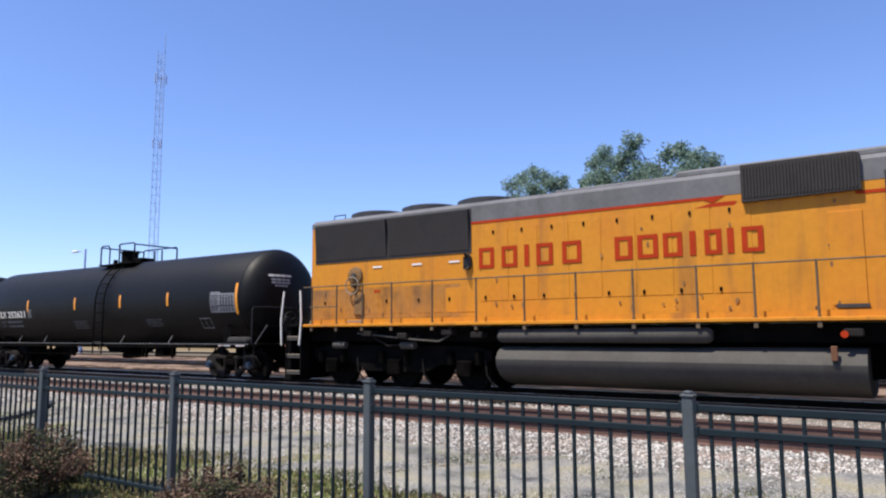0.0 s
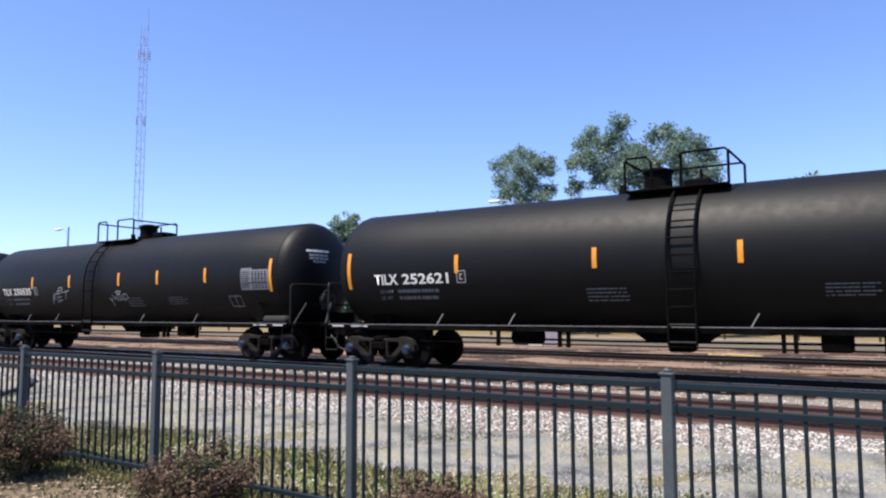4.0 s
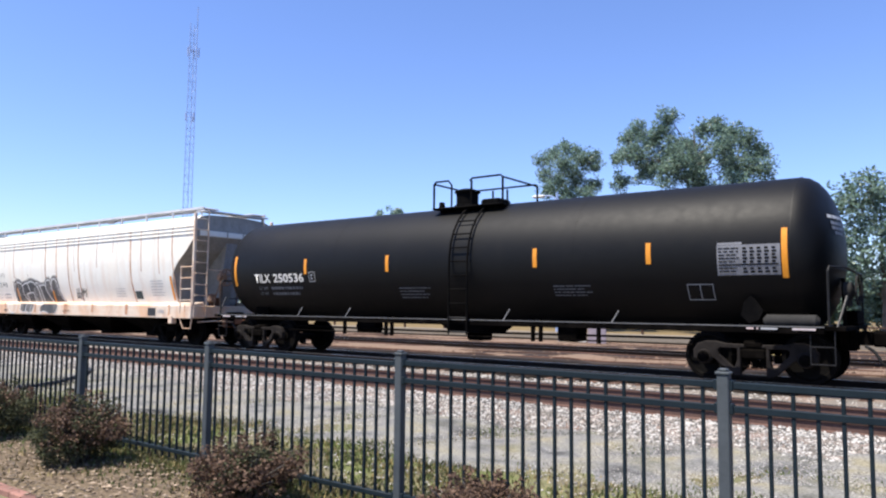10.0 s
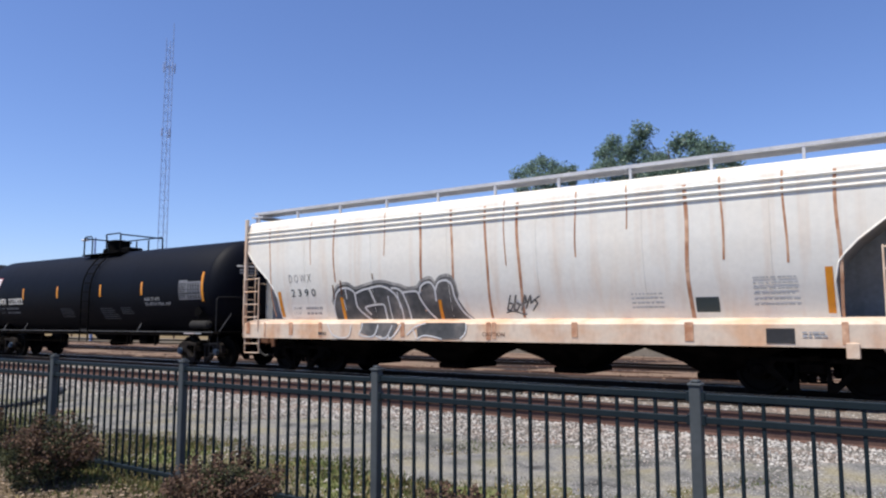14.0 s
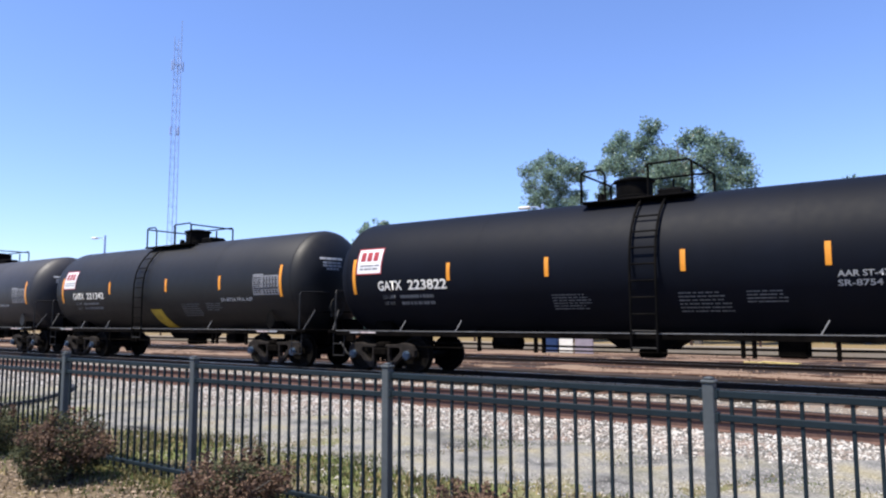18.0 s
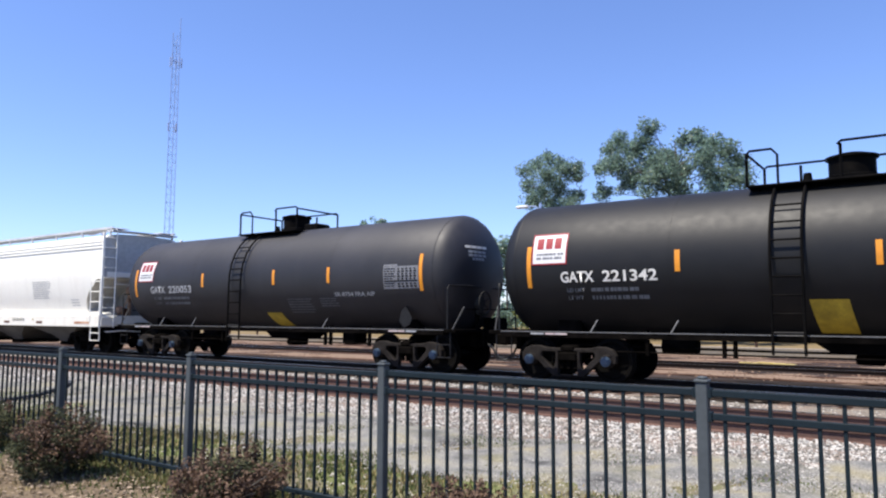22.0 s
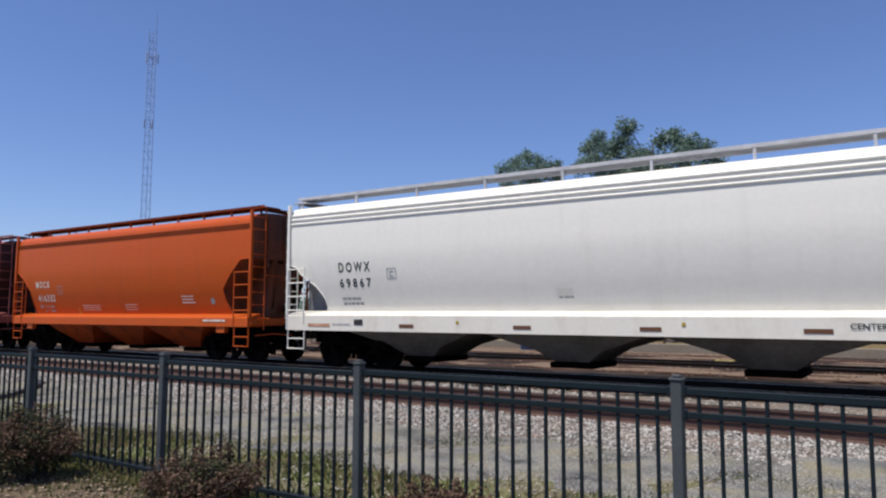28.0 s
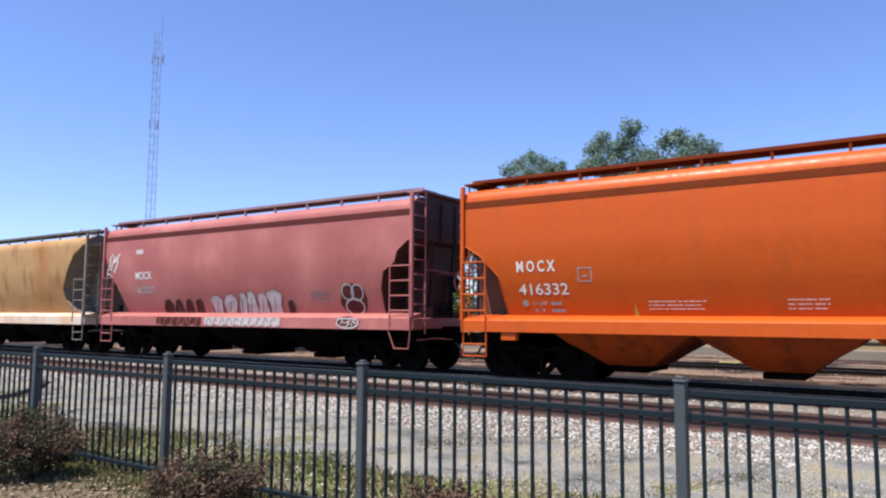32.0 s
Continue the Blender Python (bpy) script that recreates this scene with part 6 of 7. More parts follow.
    wheel = part("brake_wheel", Geo().tube([(half + 0.16, by + 0.27 * math.cos(radians(a)), 2.27 + 0.27 * math.sin(radians(a))) for a in range(0, 361, 20)], 0.024, 6), gear if ribs else ladder_paint, car, "rusty hand-brake wheel")
    for a in (20, 92, 164, 236, 308):
        part("spoke", Geo().tube([(half + 0.1, by, 2.27), (half + 0.16, by + 0.27 * math.cos(radians(a)), 2.27 + 0.27 * math.sin(radians(a)))], 0.014, 5), gear, wheel)
    part("brake_housing", Geo().tube([(half - 0.12, by, 2.27), (half, by, 2.27), (half + 0.08, by, 2.27)], [0.17, 0.16, 0.09], 14).box(half - 0.12, half + 0.03, by - 0.1, by + 0.1, 1.98, 2.3, 0, 0.03), gear, car, "rusty brake gear housing")
    part("brake_post", Geo().box(half - 0.16, half - 0.08, by - 0.05, by + 0.05, sill[1] - 0.1, 2.5, 0, 0.01), gear, car)
    part("brake_valve", Geo().box(half - 0.2, half - 0.02, by - 0.5, by - 0.22, 1.42, 1.72, 0, 0.06), gear, car)
    part("brake_rod", Geo().tube([(half - 0.05, by - 0.1, 2.05), (half, by - 0.3, 1.6), (half - 0.1, by - 0.32, 1.1)], 0.024, 6), gear, car)
    for s in (-1, 1):
        part("brake_chain", Geo().tube([(s * (half - 0.1), 0.25, 1.9), (s * (half - 0.12), 0.2, 1.3), (s * (half - 0.3), 0.1, 0.9)], 0.018, 6), M_RUST, car)
        part("end_bracket", Geo().box(*sorted((s * (half - 0.32), s * (half - 0.12))), -0.75, -0.45, sill[1] - 0.05, sill[1] + 0.22, 0, 0.02), M_RUST, car)
        part("platform_grab", Geo().tube([(s * (half + 0.02), 0.66, sill[1] - 0.1), (s * (half + 0.02), 0.66, sill[1] + 1.06)], 0.035, 6).tube([(s * (half + 0.02), -0.4, sill[1] + 1.06), (s * (half + 0.02), 1.5, sill[1] + 1.04)], 0.016, 6), ladder_paint, car)
    part("uncoupling_lever", Geo().tube([(half + 0.06, -1.4, 0.8), (half + 0.25, -0.9, 0.84), (half + 0.3, -0.2, 0.8)], 0.016, 6), ladder_paint, car)
    couplers(car, end, paint is M_HOPR)
    if decorate:
        decorate(car, wrap)
    return car


def side_flat(y=-1.606):
    return lambda x, z, e: (x, y - e, z)


def deco_rusty(car, wrap):
    lettering(car, "2 3 9 0", -6.42, -5.5, 2.05, 2.25, wrap, M_DARKLET, "faded dark number", 0.005)
    lettering(car, "D O W X", -6.46, -5.62, 2.43, 2.65, wrap, M_OVERSPRAY, "very faded mark", 0.0)
    part("paint_patch", Geo().patch(wrap, -6.5, -5.2, 1.5, 1.84, 0.005), M_HOPW, car, "cleaner white patch behind the small print", smooth=False)
    for k, word in enumerate(("LD LMT", "LT WT")):
        zz = 1.7 - 0.14 * k
        lettering(car, word, -6.44, -6.1 - 0.05 * k, zz, zz + 0.07, wrap, M_FAINT, "grey stencil wording", 0.005, name="stencil_word")
        bars(car, wrap, -5.95, -5.3, zz - 0.01, zz + 0.08, 1, M_FAINT, 4 + k, fill=0.7)
    rng = random.Random(2)
    w2 = side_flat()

    def draw(name, pts, width, material, label, e=0.013):
        """A sprayed line, rounded through its points, on the side sheet above the ledge and on the sill below it."""
        fine = []
        for i in range(len(pts) - 1):
            p0, p1, p2, p3 = pts[max(i - 1, 0)], pts[i], pts[i + 1], pts[min(i + 2, len(pts) - 1)]
            for k in range(5):
                t = k / 5
                fine.append(tuple(0.5 * (2 * b + (c - a) * t + (2 * a - 5 * b + 4 * c - d) * t * t + (3 * b - a - 3 * c + d) * t ** 3) for a, b, c, d in zip(p0, p1, p2, p3)))
        fine.append(pts[-1])
        for low in (False, True):
            run = [(x, z) for x, z in fine if (z < 1.36) == low]
            if len(run) > 1:
                part(name, Geo().ribbon(w2 if low else wrap, [(x, max(z, 0.94) if low else max(z, 1.39)) for x, z in run], width, e - (0.004 if low else 0)), material, car, label, smooth=False)
    crest = ((-4.95, 1.4), (-4.92, 1.8), (-4.7, 2.2), (-4.35, 2.27), (-4.1, 2.15), (-3.8, 2.2), (-3.4, 2.28), (-3.1, 2.28), (-2.85, 2.22), (-2.6, 2.17), (-2.4, 2.1), (-2.1, 2.12), (-1.95, 2.25), (-1.7, 2.33), (-1.55, 2.2), (-1.4, 2.33), (-1.15, 2.36), (-1.02, 2.2), (-0.97, 1.9), (-0.75, 1.55), (-0.55, 1.4))
    g = Geo().add([wrap(x, 1.385 + (z - 1.385) * k / 5, 0.006) for x, z in crest for k in range(6)], [(6 * i + k, 6 * i + 6 + k, 6 * i + 7 + k, 6 * i + k + 1) for i in range(len(crest) - 1) for k in range(5)])
    part("spray_fill", g, M_GRAFFITI, car, "dark grey spray-paint fill", smooth=False)
    draw("spray_shadow", [(x, z + 0.07) for x, z in crest[1:-2]], 0.1, M_OVERSPRAY, "soft grey overspray above the letters", 0.005)
    draw("spray_shadow", [(x, z + 0.025) for x, z in crest[1:-2]], 0.05, M_GRAFFITI, "dark spray-paint edge", 0.008)
    for pts in (((-3.72, 1.34), (-3.75, 1.1), (-3.4, 1.0), (-3.1, 1.05), (-3.0, 0.97), (-2.75, 1.0), (-2.55, 1.3), (-2.6, 1.34)), ((-1.75, 1.34), (-1.98, 1.2), (-1.95, 1.0), (-1.7, 1.05), (-1.2, 0.96), (-0.75, 0.98), (-0.6, 1.15), (-0.6, 1.34))):
        part("spray_fill", Geo().add([w2(x, z, 0.005) for x, z in pts], [tuple(range(len(pts)))]), M_GRAFFITI, car, "dark spray paint running over the sill", smooth=False)
    for pts in (((-4.91, 1.4), (-4.9, 1.75), (-4.78, 2.05), (-4.66, 2.17), (-4.5, 2.23), (-4.33, 2.23), (-4.2, 2.18), (-4.11, 2.08), (-4.1, 1.8), (-4.02, 1.66), (-3.85, 1.52), (-3.68, 1.41)),
                ((-4.08, 2.09), (-3.85, 2.17), (-3.6, 2.21), (-3.35, 2.25), (-3.15, 2.24), (-2.95, 2.16), (-2.78, 2.02), (-2.68, 1.8), (-2.65, 1.6), (-2.66, 1.4)),
                ((-3.6, 2.2), (-3.53, 2.0), (-3.46, 1.84)),
                ((-3.67, 1.55), (-3.76, 1.64), (-3.82, 1.73), (-3.6, 1.78), (-3.35, 1.8), (-3.2, 1.78), (-3.18, 1.6), (-3.18, 1.4)),
                ((-2.9, 2.19), (-2.75, 2.19), (-2.6, 2.12), (-2.52, 1.98), (-2.44, 1.7), (-2.42, 1.4)),
                ((-2.54, 2.08), (-2.3, 2.1), (-2.1, 2.08), (-2.03, 1.9), (-1.85, 1.62), (-1.65, 1.42)),
                ((-2.03, 2.05), (-1.98, 2.2), (-1.84, 2.29), (-1.68, 2.29), (-1.58, 2.14), (-1.58, 1.85)),
                ((-1.57, 2.1), (-1.45, 2.29), (-1.24, 2.33), (-1.08, 2.22), (-1.03, 1.92), (-0.84, 1.57), (-0.6, 1.4))):
        draw("spray_outline", pts, 0.048, M_SIGN, "white spray-paint outline")
    for pts in (((-3.03, 2.0), (-3.02, 1.7), (-3.01, 1.4)), ((-4.42, 2.25), (-4.4, 1.95)), ((-4.52, 1.95), (-4.5, 1.66)), ((-2.72, 2.1), (-2.7, 1.7)),
                ((-4.87, 1.32), (-4.75, 1.1), (-4.6, 1.0), (-4.42, 0.96), (-4.2, 0.98), (-4.1, 1.06), (-4.06, 1.26)), ((-3.68, 1.33), (-3.7, 1.2), (-3.8, 1.05)),
                ((-3.78, 1.06), (-3.6, 1.0), (-3.38, 1.0), (-3.25, 1.08), (-3.16, 1.3)), ((-3.25, 1.02), (-3.0, 0.96), (-2.85, 1.05), (-2.72, 1.28)),
                ((-2.85, 1.06), (-2.78, 0.96), (-2.56, 1.14), (-2.45, 1.3)), ((-2.28, 1.05), (-2.0, 1.25), (-1.7, 1.33)), ((-2.1, 1.2), (-1.98, 0.96)),
                ((-1.95, 0.97), (-1.75, 1.04), (-1.45, 1.01), (-1.25, 0.96)), ((-0.58, 1.32), (-0.6, 1.12), (-0.75, 0.97))):
        draw("spray_outline", pts, 0.03, M_SIGN, "thin white spray-paint line")
    g = Geo()
    strokes(g, wrap, 0.28, 1.1, 1.6, 1.95, 5, 0.045, 12)
    part("spray_tag", g, M_GRAFFITI, car, "grey spray-paint scribble", smooth=False)
    part("door_stencil", Geo().patch(wrap, 4.45, 4.88, 1.54, 1.82), M_DARKLET, car, "dark stencil block", smooth=False)
    bars(car, wrap, 5.5, 6.4, 1.62, 2.2, 6, M_FAINTW, 6, fill=0.35)
    bars(car, wrap, 3.2, 3.9, 1.6, 1.95, 4, M_FAINTW, 7, fill=0.35)
    part("reflective_stripe", Geo().patch(wrap, 6.68, 6.8, 1.5, 2.3), M_ORANGE, car, "faded orange stripe", smooth=False)
    for x, za, zb, w, m in ((-4.86, 1.95, 2.33, 0.04, M_RUST), (-4.58, 2.05, 2.44, 0.045, M_RUST), (-3.47, 2.42, 2.58, 0.025, M_RUST), (-4.63, 1.4, 2.0, 0.1, M_ORANGE), (-1.52, 1.43, 1.88, 0.09, M_ORANGE)):
        part("rust_run", Geo().patch(wrap, x, x + w, za, zb, 0.017), m, car, "short rust run" if m is M_RUST else "faded orange stripe under the spray paint", smooth=False)
    lettering(car, "CAUTION", -0.15, 0.42, 1.04, 1.13, w2, M_RUST, "rust-brown warning word", 0.005)
    part("reflective_stripe", Geo().patch(wrap, -6.95, -6.83, 1.5, 2.2), M_ORANGE, car, "faded orange stripe", smooth=False)
    # rust runs from the roof and on the sill
    for x, w, zb in ((-7.2, 0.03, 1.5), (-5.6, 0.02, 2.9), (-4.75, 0.035, 2.4), (-3.05, 0.02, 3.0), (-1.93, 0.05, 1.4), (-1.02, 0.045, 1.45), (-0.09, 0.045, 1.45), (0.4, 0.02, 2.6), (0.73, 0.05, 1.45), (2.1, 0.025, 2.7), (3.2, 0.02, 3.2), (4.37, 0.055, 1.42), (5.03, 0.03, 2.5), (6.1, 0.03, 2.4), (6.92, 0.04, 1.42)):
        pts = [(x + 0.02 * math.sin(z * 3 + x), z) for z in [4.2 - (4.2 - zb) * k / 12 for k in range(13)]]
        part("rust_run", Geo().ribbon(wrap, pts, w * 1.35, 0.005), M_RUSTRUN, car, "orange rust run down the side", smooth=False)
    for x in (-8.05, -7.3, -6.31, -5.2, -2.47, -0.05, 0.1, 2.0, 4.3, 6.9, 7.8):
        w = rng.uniform(0.05, 0.17)
        part("rust_stain", Geo().patch(w2, x, x + w, 0.94 + rng.uniform(0, 0.1), 1.35, 0.004), M_RUSTRUN, car, "rust stain on the sill", smooth=False)
    part("sill_plate", Geo().patch(w2, 5.72, 6.18, 0.98, 1.24, 0.006), M_GRILLE, car, "dark plate on the sill", smooth=False)
    part("jacking_pad", Geo().box(6.95, 7.15, -1.63, -1.45, 0.74, 1.0, 0, 0.01), M_SILLR, car)
    bars(car, w2, -5.2, -4.9, 1.01, 1.12, 1, M_GRILLE, 9, fill=0.7)
    bars(car, w2, 6.3, 6.7, 1.08, 1.2, 2, M_FAINT, 10, fill=0.5)


def deco_white(car, wrap):
    lettering(car, "D O W X", -8.02, -7.0, 2.46, 2.71, wrap, M_DARKLET, "dark painted mark", 0.02)
    lettering(car, "6 9 8 6 7", -8.02, -7.0, 2.07, 2.3, wrap, M_DARKLET, "dark painted number", 0.02)
    bars(car, wrap, -8.0, -7.15, 1.6, 1.85, 2, M_FAINT, 2)
    g = Geo()
    for a, b, c, d in ((-6.48, -6.2, 2.25, 2.27), (-6.48, -6.2, 2.5, 2.52), (-6.48, -6.46, 2.25, 2.52), (-6.22, -6.2, 2.25, 2.52), (-6.4, -6.28, 2.3, 2.33), (-6.4, -6.37, 2.3, 2.45), (-6.4, -6.28, 2.42, 2.45)):
        g.patch(wrap, a, b, c, d, 0.008, 1, 1)
    part("stencil_box", g, M_FAINT, car, smooth=False)
    bars(car, wrap, 4.62, 6.1, 2.0, 2.7, 9, M_FAINT, 11, fill=0.36)
    bars(car, wrap, 7.4, 8.0, 1.7, 2.0, 3, M_FAINTW, 12, fill=0.4)
    part("clean_patch", Geo().patch(wrap, -2.04, -1.67, 1.79, 1.95, 0.004), M_SILLW, car, "small repainted patch", smooth=False)
    bars(car, wrap, -2.0, -1.62, 1.72, 1.8, 1, M_FAINT, 13, fill=0.5)
    w2 = side_flat()
    for x, w in ((-8.95, 0.75), (-6.0, 0.42), (-2.95, 0.42), (-0.2, 0.42), (2.65, 0.45), (5.3, 0.45), (8.1, 1.0)):
        part("reflective_strip", Geo().patch(w2, x, x + w, 1.08, 1.16, 0.005), M_RUSTRUN if w > 0.6 else M_RUST, car, "orange-brown reflective strip", smooth=False)
    part("sill_plate", Geo().patch(w2, -7.4, -7.12, 1.13, 1.27, 0.005), M_GRILLE, car, smooth=False)
    lettering(car, "CENTER FLOW", 3.35, 4.35, 1.16, 1.26, w2, M_DARKLET, "slanted dark trade wording", 0.02)
    bars(car, w2, -8.1, -7.5, 1.12, 1.18, 1, M_FAINT, 14, fill=0.5)
    for x in (-4.4, 0.6, 5.0):
        part("sill_spot", Geo().patch(w2, x, x + 0.07, 1.18, 1.25, 0.005), M_YELLOWPATCH, car, smooth=False)


def deco_orange(car, wrap):
    lettering(car, "M O C X", -5.13, -4.22, 2.33, 2.57, wrap, M_WHITE, "white painted mark", 0.025)
    lettering(car, "416332", -5.12, -3.96, 1.84, 2.08, wrap, M_WHITE, "white painted number", 0.01)
    for k, word in enumerate(("LD LMT", "LT WT")):
        zz = 1.62 - 0.15 * k
        lettering(car, word, -4.82, -4.5 - 0.06 * k, zz, zz + 0.075, wrap, M_STENCIL, "white stencil wording", 0.005, name="stencil_word")
        bars(car, wrap, -4.4, -4.08, zz - 0.01, zz + 0.085, 1, M_STENCIL, 2 + k, fill=0.7)
    part("round_emblem", Geo().add([wrap(-5.0 + 0.075 * math.cos(6.2832 * k / 16), 1.66 + 0.075 * math.sin(6.2832 * k / 16), 0.006) for k in range(16)], [tuple(range(16))]), M_STENCIL, car, "small round stencil", smooth=False)
    part("drip", Geo().add([wrap(x, z, 0.006) for x, z in ((-2.62, 1.37), (-2.5, 1.37), (-2.58, 1.66))], [(0, 1, 2)]), M_YELLOWPATCH, car, "yellow paint drip", smooth=False)
    g = Geo()
    for a, b, c, d in ((-3.72, -3.42, 2.1, 2.12), (-3.72, -3.42, 2.37, 2.39), (-3.72, -3.7, 2.1, 2.39), (-3.44, -3.42, 2.1, 2.39), (-3.62, -3.52, 2.2, 2.23)):
        g.patch(wrap, a, b, c, d, 0.008, 1, 1)
    part("stencil_box", g, M_STENCIL, car, smooth=False)
    bars(car, wrap, -2.3, -1.1, 1.5, 1.72, 3, M_WHITE, 3, fill=0.25)
    bars(car, wrap, 0.2, 0.9, 1.5, 1.74, 3, M_WHITE, 4, fill=0.25)
    bars(car, wrap, 3.2, 3.85, 1.7, 1.98, 3, M_WHITE, 5, fill=0.4)
    part("round_emblem", Geo().add([wrap(4.62 + 0.1 * math.cos(6.2832 * k / 16), 1.78 + 0.1 * math.sin(6.2832 * k / 16), 0.006) for k in range(16)], [tuple(range(16))]), M_STENCIL, car, "small round stencil", smooth=False)
    bars(car, side_flat(), 4.55, 5.75, 1.17, 1.25, 1, M_WHITE, 6, fill=0.7)
    for x in (-5.3, 5.25):
        part("jacking_pad", Geo().box(x - 0.18, x + 0.18, -1.56, -1.4, 0.86, 1.04, 0, 0.01), M_HOPO, car)


def deco_pink(car, wrap):
    lettering(car, "MOCX", -4.7, -3.85, 2.5, 2.75, wrap, M_SIGN, "faded white mark", 0.02)
    lettering(car, "412237", -4.7, -3.75, 2.05, 2.27, wrap, M_FAINT, "worn grey number", 0.015)
    part("white_patch", Geo().patch(wrap, -4.65, -4.28, 3.32, 3.47), M_SPRAYW, car, smooth=False)
    g = Geo()
    strokes(g, wrap, -6.3, -5.7, 2.75, 3.45, 3, 0.05, 3)
    part("spray_tag", g, M_SIGN, car, "white spray-paint scribble", smooth=False)
    rng = random.Random(5)
    w2 = side_flat()

    def ring(x, z, a, b, floor, ceiling, material, wr, width, e, label):
        pts = [(x + a * math.cos(radians(t)), min(max(z + b * math.sin(radians(t)), floor), ceiling)) for t in range(0, 361, 15)]
        part("spray_outline", Geo().ribbon(wr, pts, width, e), material, car, label, smooth=False)
    letters = [(-3.2 + 0.5 * k, 0.24, 1.86, True) for k in range(4)] + [(-0.85, 0.28, 1.95, False), (-0.3, 0.3, 1.98, False), (0.25, 0.2, 2.02, False), (0.62, 0.24, 2.06, False), (1.08, 0.26, 2.0, False), (1.6, 0.32, 2.08, False), (2.2, 0.18, 1.8, True)]
    for k, (x, a, ztop, dark) in enumerate(letters):
        fill, line = (M_HOPPD, M_GRAFFITI) if dark else (M_SPRAYW, M_GRAFFITI)
        lean = rng.uniform(0.0, 0.16)
        shape = [(x + lean * (z - 1.4) - a * (0.8 + 0.2 * math.sin(z * 9 + k)), z) for z in (1.39, 1.55, 1.7, ztop - 0.12)] + [(x + lean * 0.5 - a * 0.5, ztop - 0.02), (x + lean * 0.5 + a * 0.3, ztop)] + [(x + lean * (z - 1.4) + a * (0.85 + 0.15 * math.cos(z * 8 + k)), z) for z in (ztop - 0.14, 1.68, 1.52, 1.39)]
        part("spray_fill", Geo().add([wrap(u, v, 0.006 + 0.0006 * k) for u, v in shape], [tuple(range(len(shape)))[::-1]]), fill, car, "dark red spray-paint fill" if dark else "whitish spray-paint fill", smooth=False)
        part("spray_outline", Geo().ribbon(wrap, shape, 0.022, 0.016), line, car, "grey spray-paint outline", smooth=False)
        if not dark or k % 2:
            part("spray_outline", Geo().ribbon(wrap, [(x - a * 0.3, 1.42), (x + a * rng.uniform(-0.2, 0.3), 1.6), (x + a * 0.1, ztop - 0.2)], 0.02, 0.017), line, car, smooth=False)
    for k, (xa, xb, fill) in enumerate(((-3.35, -1.2, M_HOPPD), (-1.05, 0.75, M_SPRAYW), (0.75, 2.1, M_SPRAYW))):
        n = 12
        low = [(xa + (xb - xa) * i / n, 1.08 + 0.03 * math.sin(i * 2.1 + k)) for i in range(n + 1)]
        shape = low + [(xb, 1.31), (xa, 1.31)]
        part("spray_fill", Geo().add([w2(u, v, 0.005 + 0.0005 * k) for u, v in shape], [tuple(range(len(shape)))]), fill, car, "spray paint on the sill", smooth=False)
        for i in range(int((xb - xa) / 0.3)):
            u = xa + 0.12 + 0.3 * i
            pts = [(u, 1.1), (u + rng.uniform(-0.04, 0.06), 1.2), (u + 0.08, 1.29), (u + rng.uniform(0.12, 0.2), 1.2 + rng.uniform(-0.04, 0.05)), (u + 0.2, 1.1)]
            part("spray_outline", Geo().ribbon(w2, pts[:rng.choice((3, 4, 5))], 0.022, 0.012), M_HOPP if fill is M_HOPPD else M_GRAFFITI, car, "sprayed letter stroke", smooth=False)
    g = Geo()
    blob(g, wrap, 4.47, 1.78, 0.44, 0.42, 0.006, 1.39, 51)
    part("spray_fill", g, M_HOPPD, car, "dark red spray-paint patch", smooth=False)
    for x, z, a, b, m in ((4.3, 1.98, 0.19, 0.2, M_FAINT), (4.62, 1.96, 0.19, 0.2, M_FAINT), (4.48, 1.6, 0.3, 0.2, M_SPRAYW)):
        ring(x, z, a, b, 1.39, 2.3, m, wrap, 0.04, 0.012, "pale spray-paint ring")
    g = Geo()
    blob(g, w2, 4.5, 1.2, 0.36, 0.16, 0.006, 1.05, 77)
    part("spray_fill", g, M_HOPPD, car, "dark red spray-paint patch", smooth=False)
    ring(4.5, 1.2, 0.36, 0.14, 1.05, 1.3, M_SPRAYW, w2, 0.04, 0.012, "white spray-paint ring")
    g = Geo()
    strokes(g, w2, 4.25, 4.8, 1.1, 1.27, 3, 0.03, 31, 0.014)
    part("spray_tag", g, M_SPRAYW, car, "white spray-paint strokes", smooth=False)
    bars(car, wrap, 3.0, 3.7, 1.75, 2.05, 3, M_PANEL, 8, fill=0.35)


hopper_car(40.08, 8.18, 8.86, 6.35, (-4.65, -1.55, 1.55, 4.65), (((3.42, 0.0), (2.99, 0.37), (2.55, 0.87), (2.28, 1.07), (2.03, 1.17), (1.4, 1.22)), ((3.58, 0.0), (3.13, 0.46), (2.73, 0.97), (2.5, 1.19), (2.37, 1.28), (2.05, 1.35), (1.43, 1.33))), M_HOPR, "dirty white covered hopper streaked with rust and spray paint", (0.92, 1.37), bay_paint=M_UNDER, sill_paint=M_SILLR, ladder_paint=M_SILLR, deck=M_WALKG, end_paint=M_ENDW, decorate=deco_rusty)
